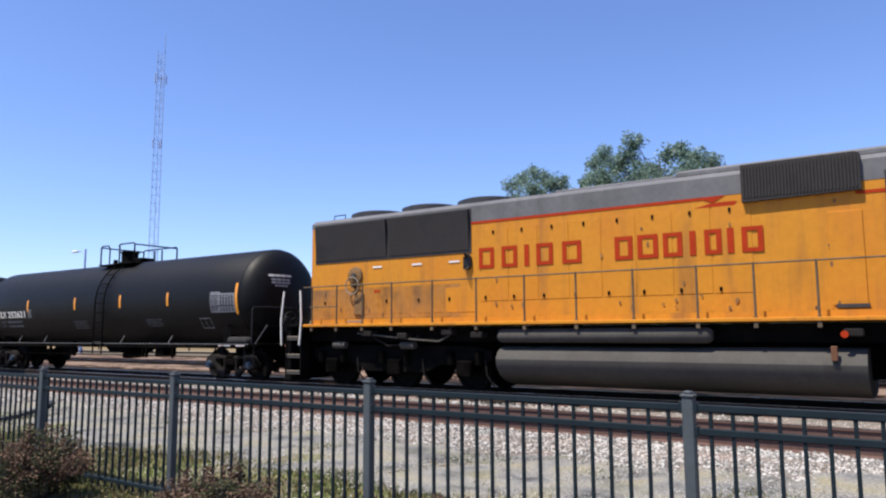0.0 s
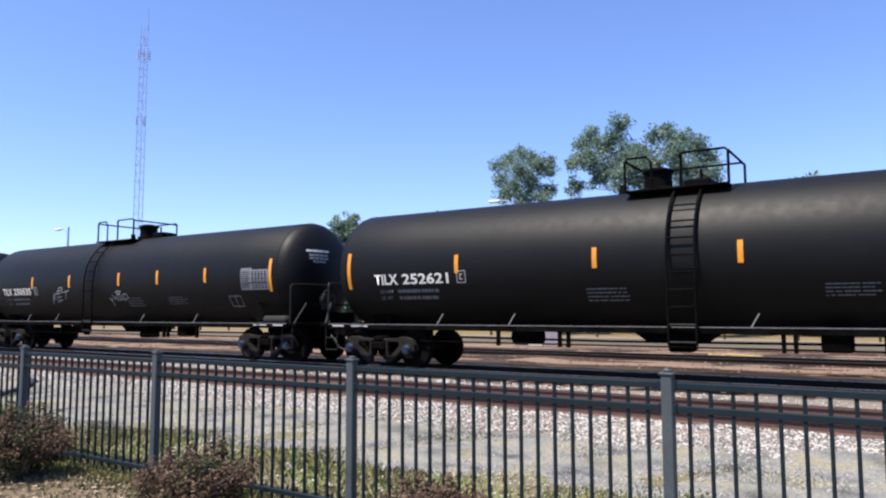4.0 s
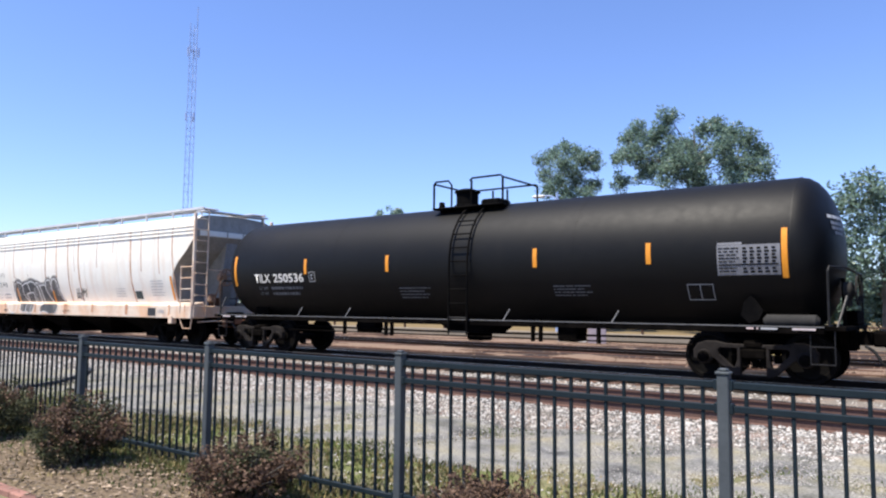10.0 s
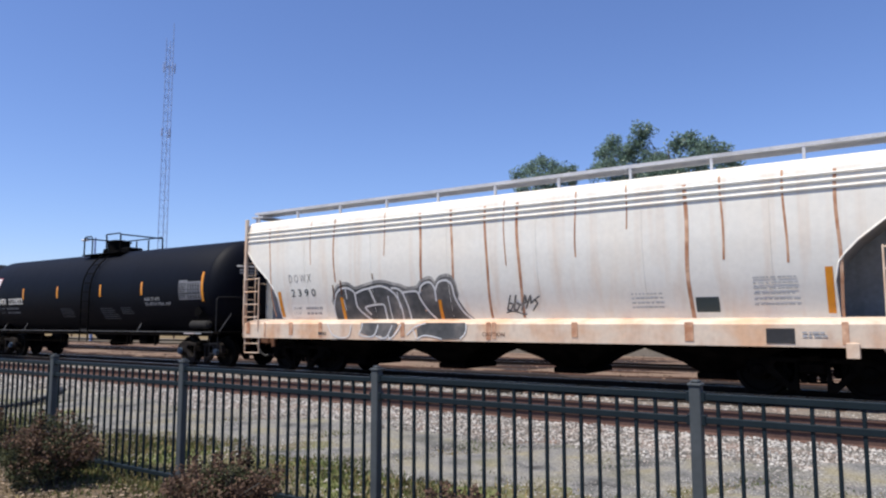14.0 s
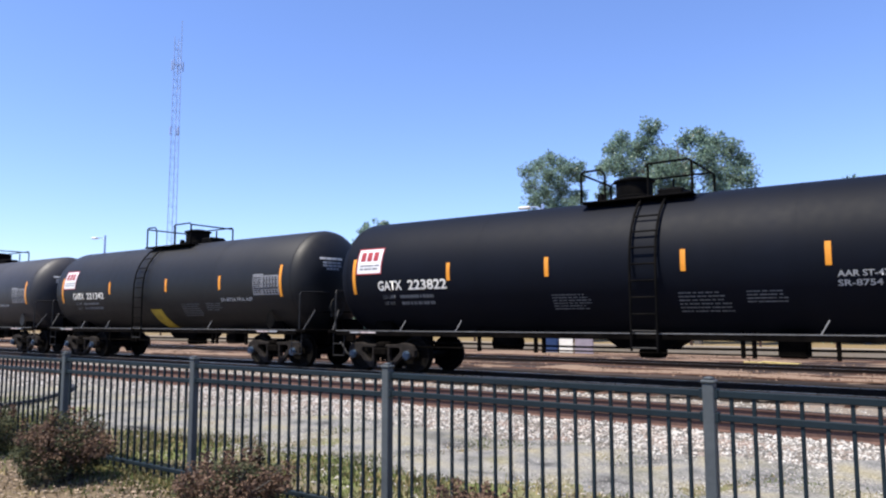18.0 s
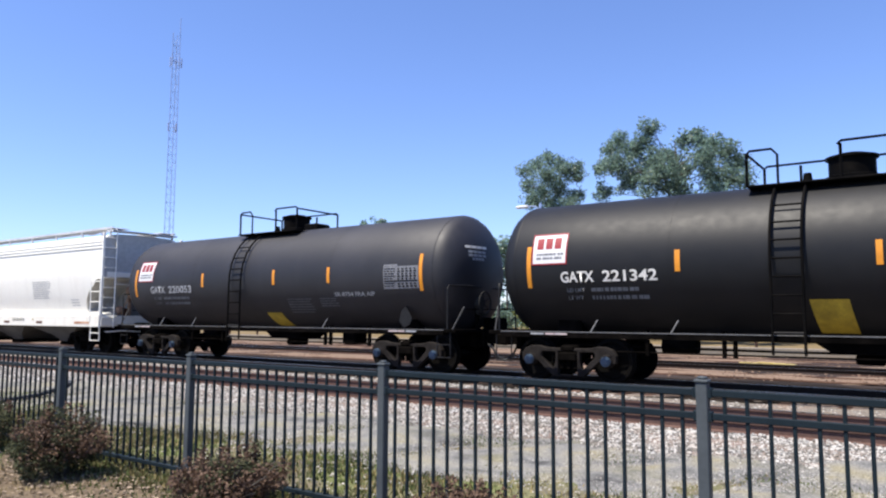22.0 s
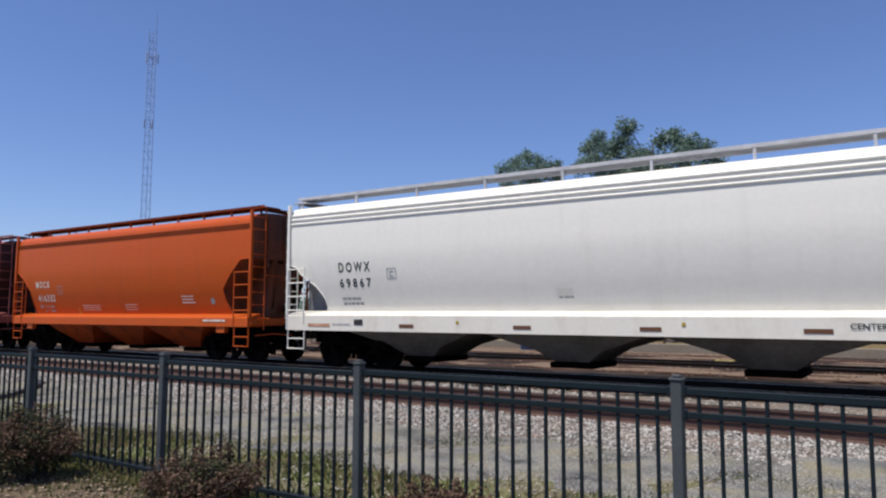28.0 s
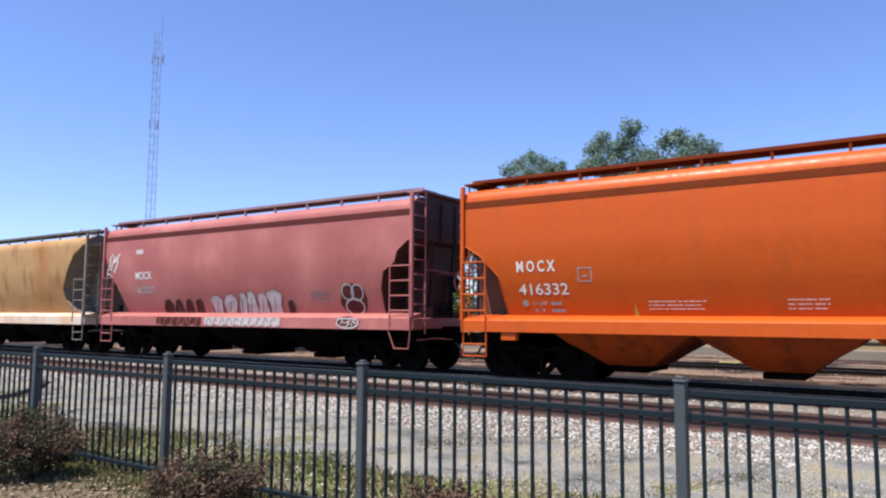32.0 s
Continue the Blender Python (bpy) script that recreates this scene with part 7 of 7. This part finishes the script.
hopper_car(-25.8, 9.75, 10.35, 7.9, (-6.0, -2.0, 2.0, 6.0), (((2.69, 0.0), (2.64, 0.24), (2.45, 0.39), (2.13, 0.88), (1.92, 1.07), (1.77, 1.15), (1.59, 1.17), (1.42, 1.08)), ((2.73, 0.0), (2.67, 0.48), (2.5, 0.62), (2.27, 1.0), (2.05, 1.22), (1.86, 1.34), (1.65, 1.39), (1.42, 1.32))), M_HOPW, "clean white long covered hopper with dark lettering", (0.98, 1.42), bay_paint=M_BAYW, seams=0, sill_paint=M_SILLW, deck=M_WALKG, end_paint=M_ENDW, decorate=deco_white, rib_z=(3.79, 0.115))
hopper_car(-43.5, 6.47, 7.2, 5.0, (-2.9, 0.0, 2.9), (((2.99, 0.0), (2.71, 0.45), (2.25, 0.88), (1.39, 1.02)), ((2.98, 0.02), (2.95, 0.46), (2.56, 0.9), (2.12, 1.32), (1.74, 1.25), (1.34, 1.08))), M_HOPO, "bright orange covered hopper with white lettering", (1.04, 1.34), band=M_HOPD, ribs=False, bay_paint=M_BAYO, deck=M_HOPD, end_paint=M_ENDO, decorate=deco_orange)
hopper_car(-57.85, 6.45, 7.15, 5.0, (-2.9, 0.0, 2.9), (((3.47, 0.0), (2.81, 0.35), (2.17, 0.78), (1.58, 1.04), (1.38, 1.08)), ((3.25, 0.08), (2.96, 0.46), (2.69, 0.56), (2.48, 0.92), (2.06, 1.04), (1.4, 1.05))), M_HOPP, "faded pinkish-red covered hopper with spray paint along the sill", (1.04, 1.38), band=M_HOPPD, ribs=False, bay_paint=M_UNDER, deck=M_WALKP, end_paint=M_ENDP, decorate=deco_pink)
hopper_car(-71.9, 6.5, 7.05, 5.1, (-2.9, 0.0, 2.9), (((4.0, 0.0), (3.2, 0.6), (2.3, 1.2), (1.36, 1.1)), ((3.85, 0.2), (3.48, 0.85), (3.0, 1.2), (2.65, 1.38), (2.3, 1.6), (1.87, 1.5), (1.52, 1.18), (1.42, 0.6))), M_HOPT, "rusty tan covered hopper with a curved end", (1.02, 1.36), ribs=False, bay_paint=M_UNDER, deck=M_LGREY, end_paint=M_CONC, ladder_paint=M_CONC, sill_paint=M_SILLR, roof_z=4.2)


# ---- the locomotive ----
def locomotive(xc):
    """A six-axle hood diesel, from its rear (left) to a plain cab in front."""
    loco = thing("locomotive", "yellow and grey diesel locomotive with red lettering and dark underframe", "locomotive")
    CARS.append((loco, xc))
    x0 = 104.38 - xc                          # rear of the hood
    x1 = x0 + 15.2                            # hood meets the cab
    hw, zf, zr = 1.12, 1.6, 4.45              # half width, walkway, roof
    sec = [(-hw, zf), (-hw, zr - 0.13), (-hw + 0.12, zr - 0.03), (-0.5, zr + 0.02), (0.5, zr + 0.02), (hw - 0.12, zr - 0.03), (hw, zr - 0.13), (hw, zf)]
    g = Geo().loft([[(x, y, z) for y, z in sec] for x in (x0 - 0.12, x1)])
    part("hood", g, M_YEL, loco, "yellow engine hood")
    roof = [(-hw - 0.006, 3.95), (-hw - 0.006, zr - 0.125), (-hw + 0.118, zr - 0.024), (-0.5, zr + 0.026), (0.5, zr + 0.026), (hw - 0.118, zr - 0.024), (hw + 0.006, zr - 0.125), (hw + 0.006, 3.95)]
    g = Geo().loft([[(x, y, z) for y, z in roof] for x in (x0 + 5.03, x1 - 0.02)], 0, caps=False, closed=False)
    part("grey_roof_band", g, M_LGREY, loco, "grey upper band and roof")
    g = Geo().loft([[(x, y, z) for y, z in [(roof[0][0], 4.2), *roof[1:-1], (roof[-1][0], 4.2)]] for x in (x0 - 0.125, x0 + 5.03)], 0, caps=False, closed=False)
    part("grey_roof_band", g, M_LGREY, loco)
    w = flat(-hw)
    g = Geo().patch(w, x0 + 5.03, x0 + 10.45, 3.89, 3.95, 0.008).patch(w, x0 + 12.9, x1 - 1.0, 3.72, 3.78, 0.008)
    g.add([(x0 + a, -hw - 0.009, z) for a, z in ((10.2, 3.95), (10.75, 3.95), (10.5, 3.82), (10.95, 3.82), (10.9, 3.74), (10.15, 3.74), (10.4, 3.86))], [(0, 1, 2, 6), (2, 3, 4, 5)])
    part("red_line", g, M_LRED, loco, "red lining between yellow and grey", smooth=False)
    # the railway's name as plain red blocks
    def block(a, b, z0=2.83, z1=3.31, t=0.1, solid=False):
        g = Geo()
        if solid:
            g.patch(w, a, b, z0, z1, 0.02)
        else:
            g.patch(w, a, a + t, z0, z1, 0.02).patch(w, b - t, b, z0, z1, 0.02).patch(w, a, b, z0, z0 + t * 0.8, 0.021).patch(w, a, b, z1 - t * 0.8, z1, 0.021)
        part("red_block", g, M_LRED, loco, "red painted block", smooth=False)
    for a, b, solid in ((109.62, 110.02, 0), (110.22, 110.62, 0), (110.8, 110.92, 1), (111.1, 111.5, 0), (111.72, 112.16, 0),
                        (112.9, 113.28, 0), (113.38, 113.8, 0), (113.9, 114.28, 0), (114.42, 114.54, 1), (114.7, 115.02, 0), (115.12, 115.24, 1), (115.38, 115.76, 0)):
        block(a - xc, b - xc, solid=solid)
    # radiator grilles, louvres, doors
    for a, b, z0, z1 in ((0.07, 2.5, 3.25, 4.5), (2.6, 4.98, 3.25, 4.5)):
        part("grille_frame", Geo().box(x0 + a - 0.04, x0 + b + 0.05, -hw - 0.02, -hw, z0 - 0.02, z1 - 0.22, 0, 0.006), M_GRILLE, loco, "dark grille surround")
        gr = part("radiator_grille", Geo().loft([[(x, -hw - 0.035, z0 + 0.04), (x, -hw - 0.11, z1 - 0.26), (x, -hw + 0.01, z1 - 0.24), (x, -hw + 0.01, z0)] for x in (x0 + a, x0 + b)]), M_SCREEN, loco, "dusty dark radiator screen")
        for k in range(16):
            u = k / 15
            z, y = z0 + 0.07 + (z1 - z0 - 0.38) * u, -hw - 0.037 - 0.07 * u
            part("louvre", Geo().box(x0 + a + 0.03, x0 + b - 0.03, y - 0.003, y, z - 0.004, z + 0.004), M_SCREEN, gr)
    gr = part("intake_grille", Geo().prism([(x0 + 11.05, 3.76), (x0 + 13.0, 3.79), (x0 + 13.0, 4.44), (x0 + 12.92, 4.47), (x0 + 11.05, 4.47)], -hw - 0.1, -hw + 0.35), M_SCREEN, loco, "dark ribbed intake grille")
    for k in range(34):
        x = x0 + 11.1 + 1.84 * k / 33
        part("rib", Geo().box(x - 0.012, x + 0.012, -hw - 0.118, -hw - 0.1, 3.84, 4.41), M_SCREEN, gr)
    part("intake_grille", Geo().box(x0 + 13.35, x0 + 14.6, -hw - 0.04, -hw + 0.05, 3.55, 4.1, 0, 0.01), M_GRILLE, loco)
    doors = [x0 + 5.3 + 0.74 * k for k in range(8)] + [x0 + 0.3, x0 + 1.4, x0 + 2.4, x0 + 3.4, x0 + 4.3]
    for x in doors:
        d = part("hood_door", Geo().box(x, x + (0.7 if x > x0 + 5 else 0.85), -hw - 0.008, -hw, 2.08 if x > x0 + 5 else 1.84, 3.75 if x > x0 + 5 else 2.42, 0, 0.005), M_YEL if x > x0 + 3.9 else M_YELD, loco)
        for zl in (2.12,):
            part("door_latch", Geo().box(x + 0.08, x + 0.13, -hw - 0.03, -hw - 0.012, zl, zl + 0.08, 0, 0.005), M_BLACK, d)
        if x > x0 + 5:
            part("door_latch", Geo().box(x + 0.3, x + 0.345, -hw - 0.03, -hw - 0.012, 3.62, 3.7, 0, 0.005), M_BLACK, d)
    part("equipment_door", Geo().box(x0 + 12.45, x0 + 12.98, -hw - 0.02, -hw, 1.8, 3.45, 0, 0.006), M_YEL, loco)
    part("door_sill", Geo().box(x0 + 12.5, x0 + 13.0, -hw - 0.09, -hw, 1.76, 1.82), M_GRILLE, loco)
    bx, bz = x0 + 1.47, 2.85
    part("brake_gear_housing", Geo().tube([(bx, -hw, bz), (bx, -hw - 0.05, bz), (bx, -hw - 0.07, bz)], [0.24, 0.235, 0.2], 26), M_DIRTYTAN, loco, "dirty tan round brake housing")
    part("gear_boss", Geo().tube([(bx, -hw - 0.06, bz), (bx, -hw - 0.12, bz)], 0.07, 14), M_TANKGREY, loco)
    bw = part("brake_wheel", Geo().tube([(bx - 0.01 + 0.22 * math.cos(radians(a)), -hw - 0.14, 2.58 + 0.22 * math.sin(radians(a))) for a in range(0, 361, 15)], 0.018, 6), M_CONC, loco, "pale hand-brake wheel")
    for k in range(4):
        c, d = math.cos(radians(90 * k + 30)), math.sin(radians(90 * k + 30))
        part("spoke", Geo().tube([(bx - 0.01, -hw - 0.12, 2.58), (bx - 0.01 + 0.22 * c, -hw - 0.14, 2.58 + 0.22 * d)], 0.01, 6), M_DIRTYTAN, bw)
    part("hub", Geo().tube([(bx - 0.01, -hw, 2.58), (bx - 0.01, -hw - 0.14, 2.58)], [0.05, 0.04], 12), M_TANKGREY, bw)
    part("brake_chain_guard", Geo().box(bx - 0.03, bx + 0.3, -hw - 0.05, -hw, 1.82, 2.38, 0, 0.02), M_DIRTYTAN, loco, "greasy chain guard")
    for k, (a, zz) in enumerate(((2.05, 3.12), (3.3, 3.12), (4.4, 3.12))):
        part("door_label", Geo().patch(w, x0 + a, x0 + a + 0.3, zz - 0.1, zz - 0.06, 0.018), M_SIGN, loco, "small white label", smooth=False)
    # grime at the foot of the hood and worn patches round the latches
    rr = random.Random(41)
    for k in range(34):
        a = x0 + rr.uniform(0.1, 14.8)
        g = Geo()
        blob(g, w, a, rr.uniform(1.74, 2.05) if k % 3 else rr.uniform(2.2, 3.7), rr.uniform(0.008, 0.02), rr.uniform(0.012, 0.06), 0.02 + 0.0004 * (k % 9), 1.73, k * 5)
        if g.v:
            part("grime_patch", g, M_GRIME, loco, "brown grime on the yellow paint", smooth=False)
    part("warning_label", Geo().patch(w, x0 + 2.1, x0 + 2.2, 2.38, 2.46, 0.012).patch(w, x0 + 2.22, x0 + 2.28, 2.38, 2.46, 0.012), M_LRED, loco, "small red warning label", smooth=False)
    part("worn_sill_plate", Geo().box(x0 + 1.3, x0 + 1.8, -hw - 0.146, -hw - 0.141, 1.64, 1.68), M_CONC, loco, "pale worn plate on the sill")
    part("oval_port", Geo().box(x0 + 4.84, x0 + 5.04, -hw - 0.03, -hw + 0.01, 2.82, 3.2, 0, 0.085), M_GRILLE, loco)
    for k in range(3):
        x = x0 + 1.4 + 1.75 * k
        part("roof_fan", Geo().tube([(x, 0, zr - 0.02), (x, 0, zr + 0.14), (x, 0, zr + 0.18)], [0.82, 0.82, 0.72], 32), M_GRILLE, loco, "low round dark radiator fan cowl")
    part("roof_hatch", Geo().box(x0 + 7.0, x0 + 9.7, -0.75, 0.75, zr, zr + 0.08, 0, 0.03), M_LGREY, loco)
    part("roof_housing", Geo().box(x0 + 9.75, x0 + 15.0, -0.95, 0.95, zr - 0.05, zr + 0.12, 0, 0.05), M_LGREY, loco)
    part("roof_grab_iron", Geo().tube([(x0 + 0.4, -0.8, zr), (x0 + 0.4, -0.8, zr + 0.12), (x0 + 0.8, -0.8, zr + 0.12), (x0 + 0.8, -0.8, zr)], 0.014, 6), M_BLACK, loco)
    # walkway, sill and railings
    xf = 124.2 - xc
    part("walkway", Geo().box(x0 - 0.12, xf, -1.55, 1.55, 1.53, 1.6, 0, 0.01), M_YEL, loco, "yellow walkway edge")
    part("rear_walkway", Geo().box(x0 - 0.6, x0 - 0.122, -1.55, 1.55, 1.53, 1.6, 0, 0.01), M_BLACK, loco, "black rear walkway")
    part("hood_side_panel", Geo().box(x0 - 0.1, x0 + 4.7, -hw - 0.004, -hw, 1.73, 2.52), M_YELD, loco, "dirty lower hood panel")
    part("frame_sill", Geo().box(x0 - 0.35, xf, -1.15, 1.15, 1.15, 1.5, 0, 0.01), M_BLACK, loco)
    # box added between the trucks to block light showing through underneath
    part("centre_frame", Geo().box(x0 + 0.4, xf - 0.6, -0.5, 0.5, 0.5, 1.16, 0, 0.02), M_UNDER, loco)
    part("step_sill", Geo().box(x0, x1, -hw - 0.14, -hw, 1.6, 1.72), M_YEL, loco)
    zh = 2.6
    posts = [104.66, 105.53, 106.4, 107.33, 108.54, 109.75, 110.97, 112.17, 113.38, 114.61, 115.62, 116.64, 117.8, 119.0]
    for side in (-1, 1):
        part("handrail", Geo().tube([(x0 - 0.02, side * 1.5, zh - 0.02), (posts[-1] - xc, side * 1.5, zh - 0.02)], 0.017, 7), M_RAILYEL, loco, "dirty yellow-grey handrail")
        for x in posts:
            part("stanchion", Geo().tube([(x - xc, side * 1.5, 1.5), (x - xc, side * 1.5, zh)], 0.022, 7).box(x - xc - 0.035, x - xc + 0.035, side * 1.5 - 0.03, side * 1.5 + 0.03, 1.42, 1.62), M_RAILYEL, loco)
    part("lower_handrail", Geo().tube([(x0 + 0.2, -1.5, 2.05), (x0 + 1.2, -1.5, 2.05)], 0.016, 6), M_RAILYEL, loco)
    # rear steps
    xs = 103.75 - xc
    for z in (0.36, 0.79, 1.26):
        part("step", Geo().box(xs + 0.02, xs + 0.52, -1.52, -1.2, z - 0.08, z, 0, 0.008), M_TANKGREY, loco, "plain grey step")
        part("step_edge", Geo().box(xs + 0.03, xs + 0.51, -1.535, -1.5, z, z + 0.025, 0, 0.006), M_CONC, loco, "pale step edge")
    for x in (xs, xs + 0.54):
        part("step_side", Geo().box(x - 0.02, x + 0.02, -1.53, -1.2, 0.26, 1.55), M_BLACK, loco)
    for x, (da, db, dc) in ((xs, (-0.13, -0.16, -0.08)), (xs + 0.6, (-0.06, 0.0, -0.07))):
        part("step_handrail", Geo().tube([(x + da, -1.58, 1.05), (x + db, -1.58, 1.75), (x + dc, -1.56, 2.5)], 0.024, 8), M_WHITE, loco, "white step handrail")
    for y in (-0.75, -0.5, 0.55):
        part("air_hose", Geo().tube([(xs - 0.08, y, 0.95), (xs - 0.3, y - 0.03, 0.8), (xs - 0.4, y - 0.04, 0.5), (xs - 0.32, y - 0.02, 0.3), (xs - 0.2, y, 0.36), (xs - 0.12, y + 0.02, 0.6)], 0.03, 8), M_HOSE, loco, "hanging black air hose")
    part("uncoupling_lever", Geo().tube([(xs - 0.12, -1.45, 1.02), (xs - 0.3, -1.1, 1.2), (xs - 0.34, -0.3, 0.95)], 0.02, 7), M_RUST, loco, "rusty uncoupling lever")
    part("rear_pilot", Geo().box(xs - 0.05, xs + 0.15, -1.5, 1.5, 0.4, 1.55, 0, 0.02), M_BLACK, loco)
    part("snow_plough", Geo().prism([(xs - 0.25, 0.12), (xs + 0.1, 0.12), (xs + 0.1, 0.6), (xs - 0.05, 0.6)], -1.35, 1.35), M_BLACK, loco)
    # fuel tank and air reservoirs
    half_tank = [(1.06, -1.1), (1.02, -1.28), (0.93, -1.42), (0.78, -1.5), (0.62, -1.48), (0.44, -1.34), (0.3, -1.1), (0.2, -0.75), (0.17, -0.5)]
    tank = half_tank + [(z, -y) for z, y in reversed(half_tank)]
    a, b = 110.24 - xc, 117.3 - xc
    part("fuel_tank", Geo().loft([[(x, y, z) for z, y in tank] for x in (a, a + 0.03, b - 0.03, b)]), M_TANKGREY, loco, "grey fuel tank")
    part("air_reservoir", Geo().tube([(a, -1.33, 1.29), (a + 0.08, -1.33, 1.29), (a + 4.5, -1.33, 1.29), (a + 4.58, -1.33, 1.29)], [0.1, 0.155, 0.155, 0.1], 16), M_TANKGREY, loco, "grey air reservoir")
    part("fuel_cap", Geo().tube([(b - 0.3, -1.5, 1.3), (b - 0.3, -1.56, 1.3)], 0.06, 12), M_LRED, loco, "red fuel filler cap")
    part("fuel_gauge", Geo().box(b - 0.52, b - 0.42, -1.56, -1.48, 0.85, 1.1, 0, 0.01), M_RUST, loco)
    # cab and nose
    part("cab", Geo().loft([[(x, y, z) for y, z in ((-1.5, 1.6), (-1.5, 3.7), (-1.1, 4.5), (1.1, 4.5), (1.5, 3.7), (1.5, 1.6))] for x in (x1, x1 + 2.3)]), M_YEL, loco)
    part("nose", Geo().box(x1 + 2.3, x1 + 4.0, -1.2, 1.2, 1.6, 3.3, 0, 0.15), M_YEL, loco)
    part("front_pilot", Geo().box(xf - 0.1, xf + 0.1, -1.5, 1.5, 0.35, 1.55, 0, 0.02), M_BLACK, loco)
    # six-wheel trucks
    for c in (107.2 - xc, 120.4 - xc):
        for side in (-1, 1):
            y0, y1 = sorted((side * 1.02, side * 1.16))
            g = Geo().prism([(c - 2.75, 0.72), (c - 2.75, 0.95), (c - 2.2, 1.05), (c + 2.2, 1.05), (c + 2.75, 0.95), (c + 2.75, 0.72), (c + 1.3, 0.6), (c + 0.9, 0.42), (c - 0.9, 0.42), (c - 1.3, 0.6)], y0, y1)
            part("truck_frame", g, M_BLACK, loco)
            for dx in (-2.05, 0.0, 2.05):
                part("axle_box", Geo().box(c + dx - 0.2, c + dx + 0.2, *sorted((side * 1.14, side * 1.28)), 0.34, 0.72, 0, 0.03), M_UNDER, loco)
                for q in (-0.38, 0.38):
                    part("spring", Geo().tube([(c + dx + q, side * 1.2, 0.62), (c + dx + q, side * 1.2, 0.92)], 0.09, 10), M_UNDER, loco)
        for dx in (-2.05, 0.0, 2.05):
            ws = part("wheelset", LOCO_WHEEL, None, loco)
            ws.matrix_basis = pose(c + dx, 0, 0.508)
            ROLLING.append((ws, c + dx))
        for dx in (-1.9, 0.3):
            part("brake_cylinder", Geo().tube([(c + dx, -1.3, 1.06), (c + dx + 0.4, -1.3, 1.06)], 0.09, 12), M_TANKGREY, loco, "grey brake cylinder")
        for dx in (-1.2, 0.85, 2.6):
            part("sand_pipe", Geo().tube([(c + dx, -1.2, 0.75), (c + dx + 0.05, -1.22, 0.4), (c + dx + 0.18, -1.1, 0.14)], 0.02, 6), M_CAST, loco)
        part("cable", Geo().tube([(c - 0.6, -1.3, 1.25), (c - 0.1, -1.34, 1.05), (c + 0.5, -1.34, 1.1), (c + 0.8, -1.3, 1.3)], 0.022, 6), M_CAST, loco)
    for k, (dx, zz) in enumerate(((2.0, 1.28), (3.1, 1.22), (4.4, 1.3), (5.2, 1.24), (12.6, 1.26), (14.0, 1.3))):
        part("pipe_bracket", Geo().box(x0 + dx, x0 + dx + 0.3, -1.5, -1.2, zz, zz + 0.14, 0, 0.02), M_CAST, loco)
    part("brake_pipe", Geo().tube([(x0 + 1.8, -1.42, 1.36), (x0 + 3.6, -1.42, 1.2), (x0 + 4.3, -1.42, 1.16), (x0 + 4.6, -1.42, 1.3), (x0 + 4.6, -1.42, 1.5)], 0.022, 7), M_TANKGREY, loco, "grey bent pipe")
    couplers(loco, 11.05)
    return loco


LOCO_WHEEL = wheelset_mesh(0.508)
locomotive(114.15)


def place(t):
    """The train's way at t seconds."""
    for (ta, sa), (tb, sb) in zip(TRAIN, TRAIN[1:]):
        if ta <= t <= tb:
            return sa + (sb - sa) * (t - ta) / (tb - ta)
    return TRAIN[-1][1]


def motions():
    for car, x in CARS:
        walk(car, [(t, pose(x + s, YC, RAIL_Z)) for t, s in TRAIN])
    steps = [k * 0.1 for k in range(321)]
    for w, x in ROLLING:
        r = 0.508 if w.data is LOCO_WHEEL else WHEEL_R
        z = w.matrix_basis.translation.z
        walk(w, [(t, pose(x, 0, z, 0, math.degrees((place(t) - TRAIN[0][1]) / r), 0)) for t in steps])


motions()
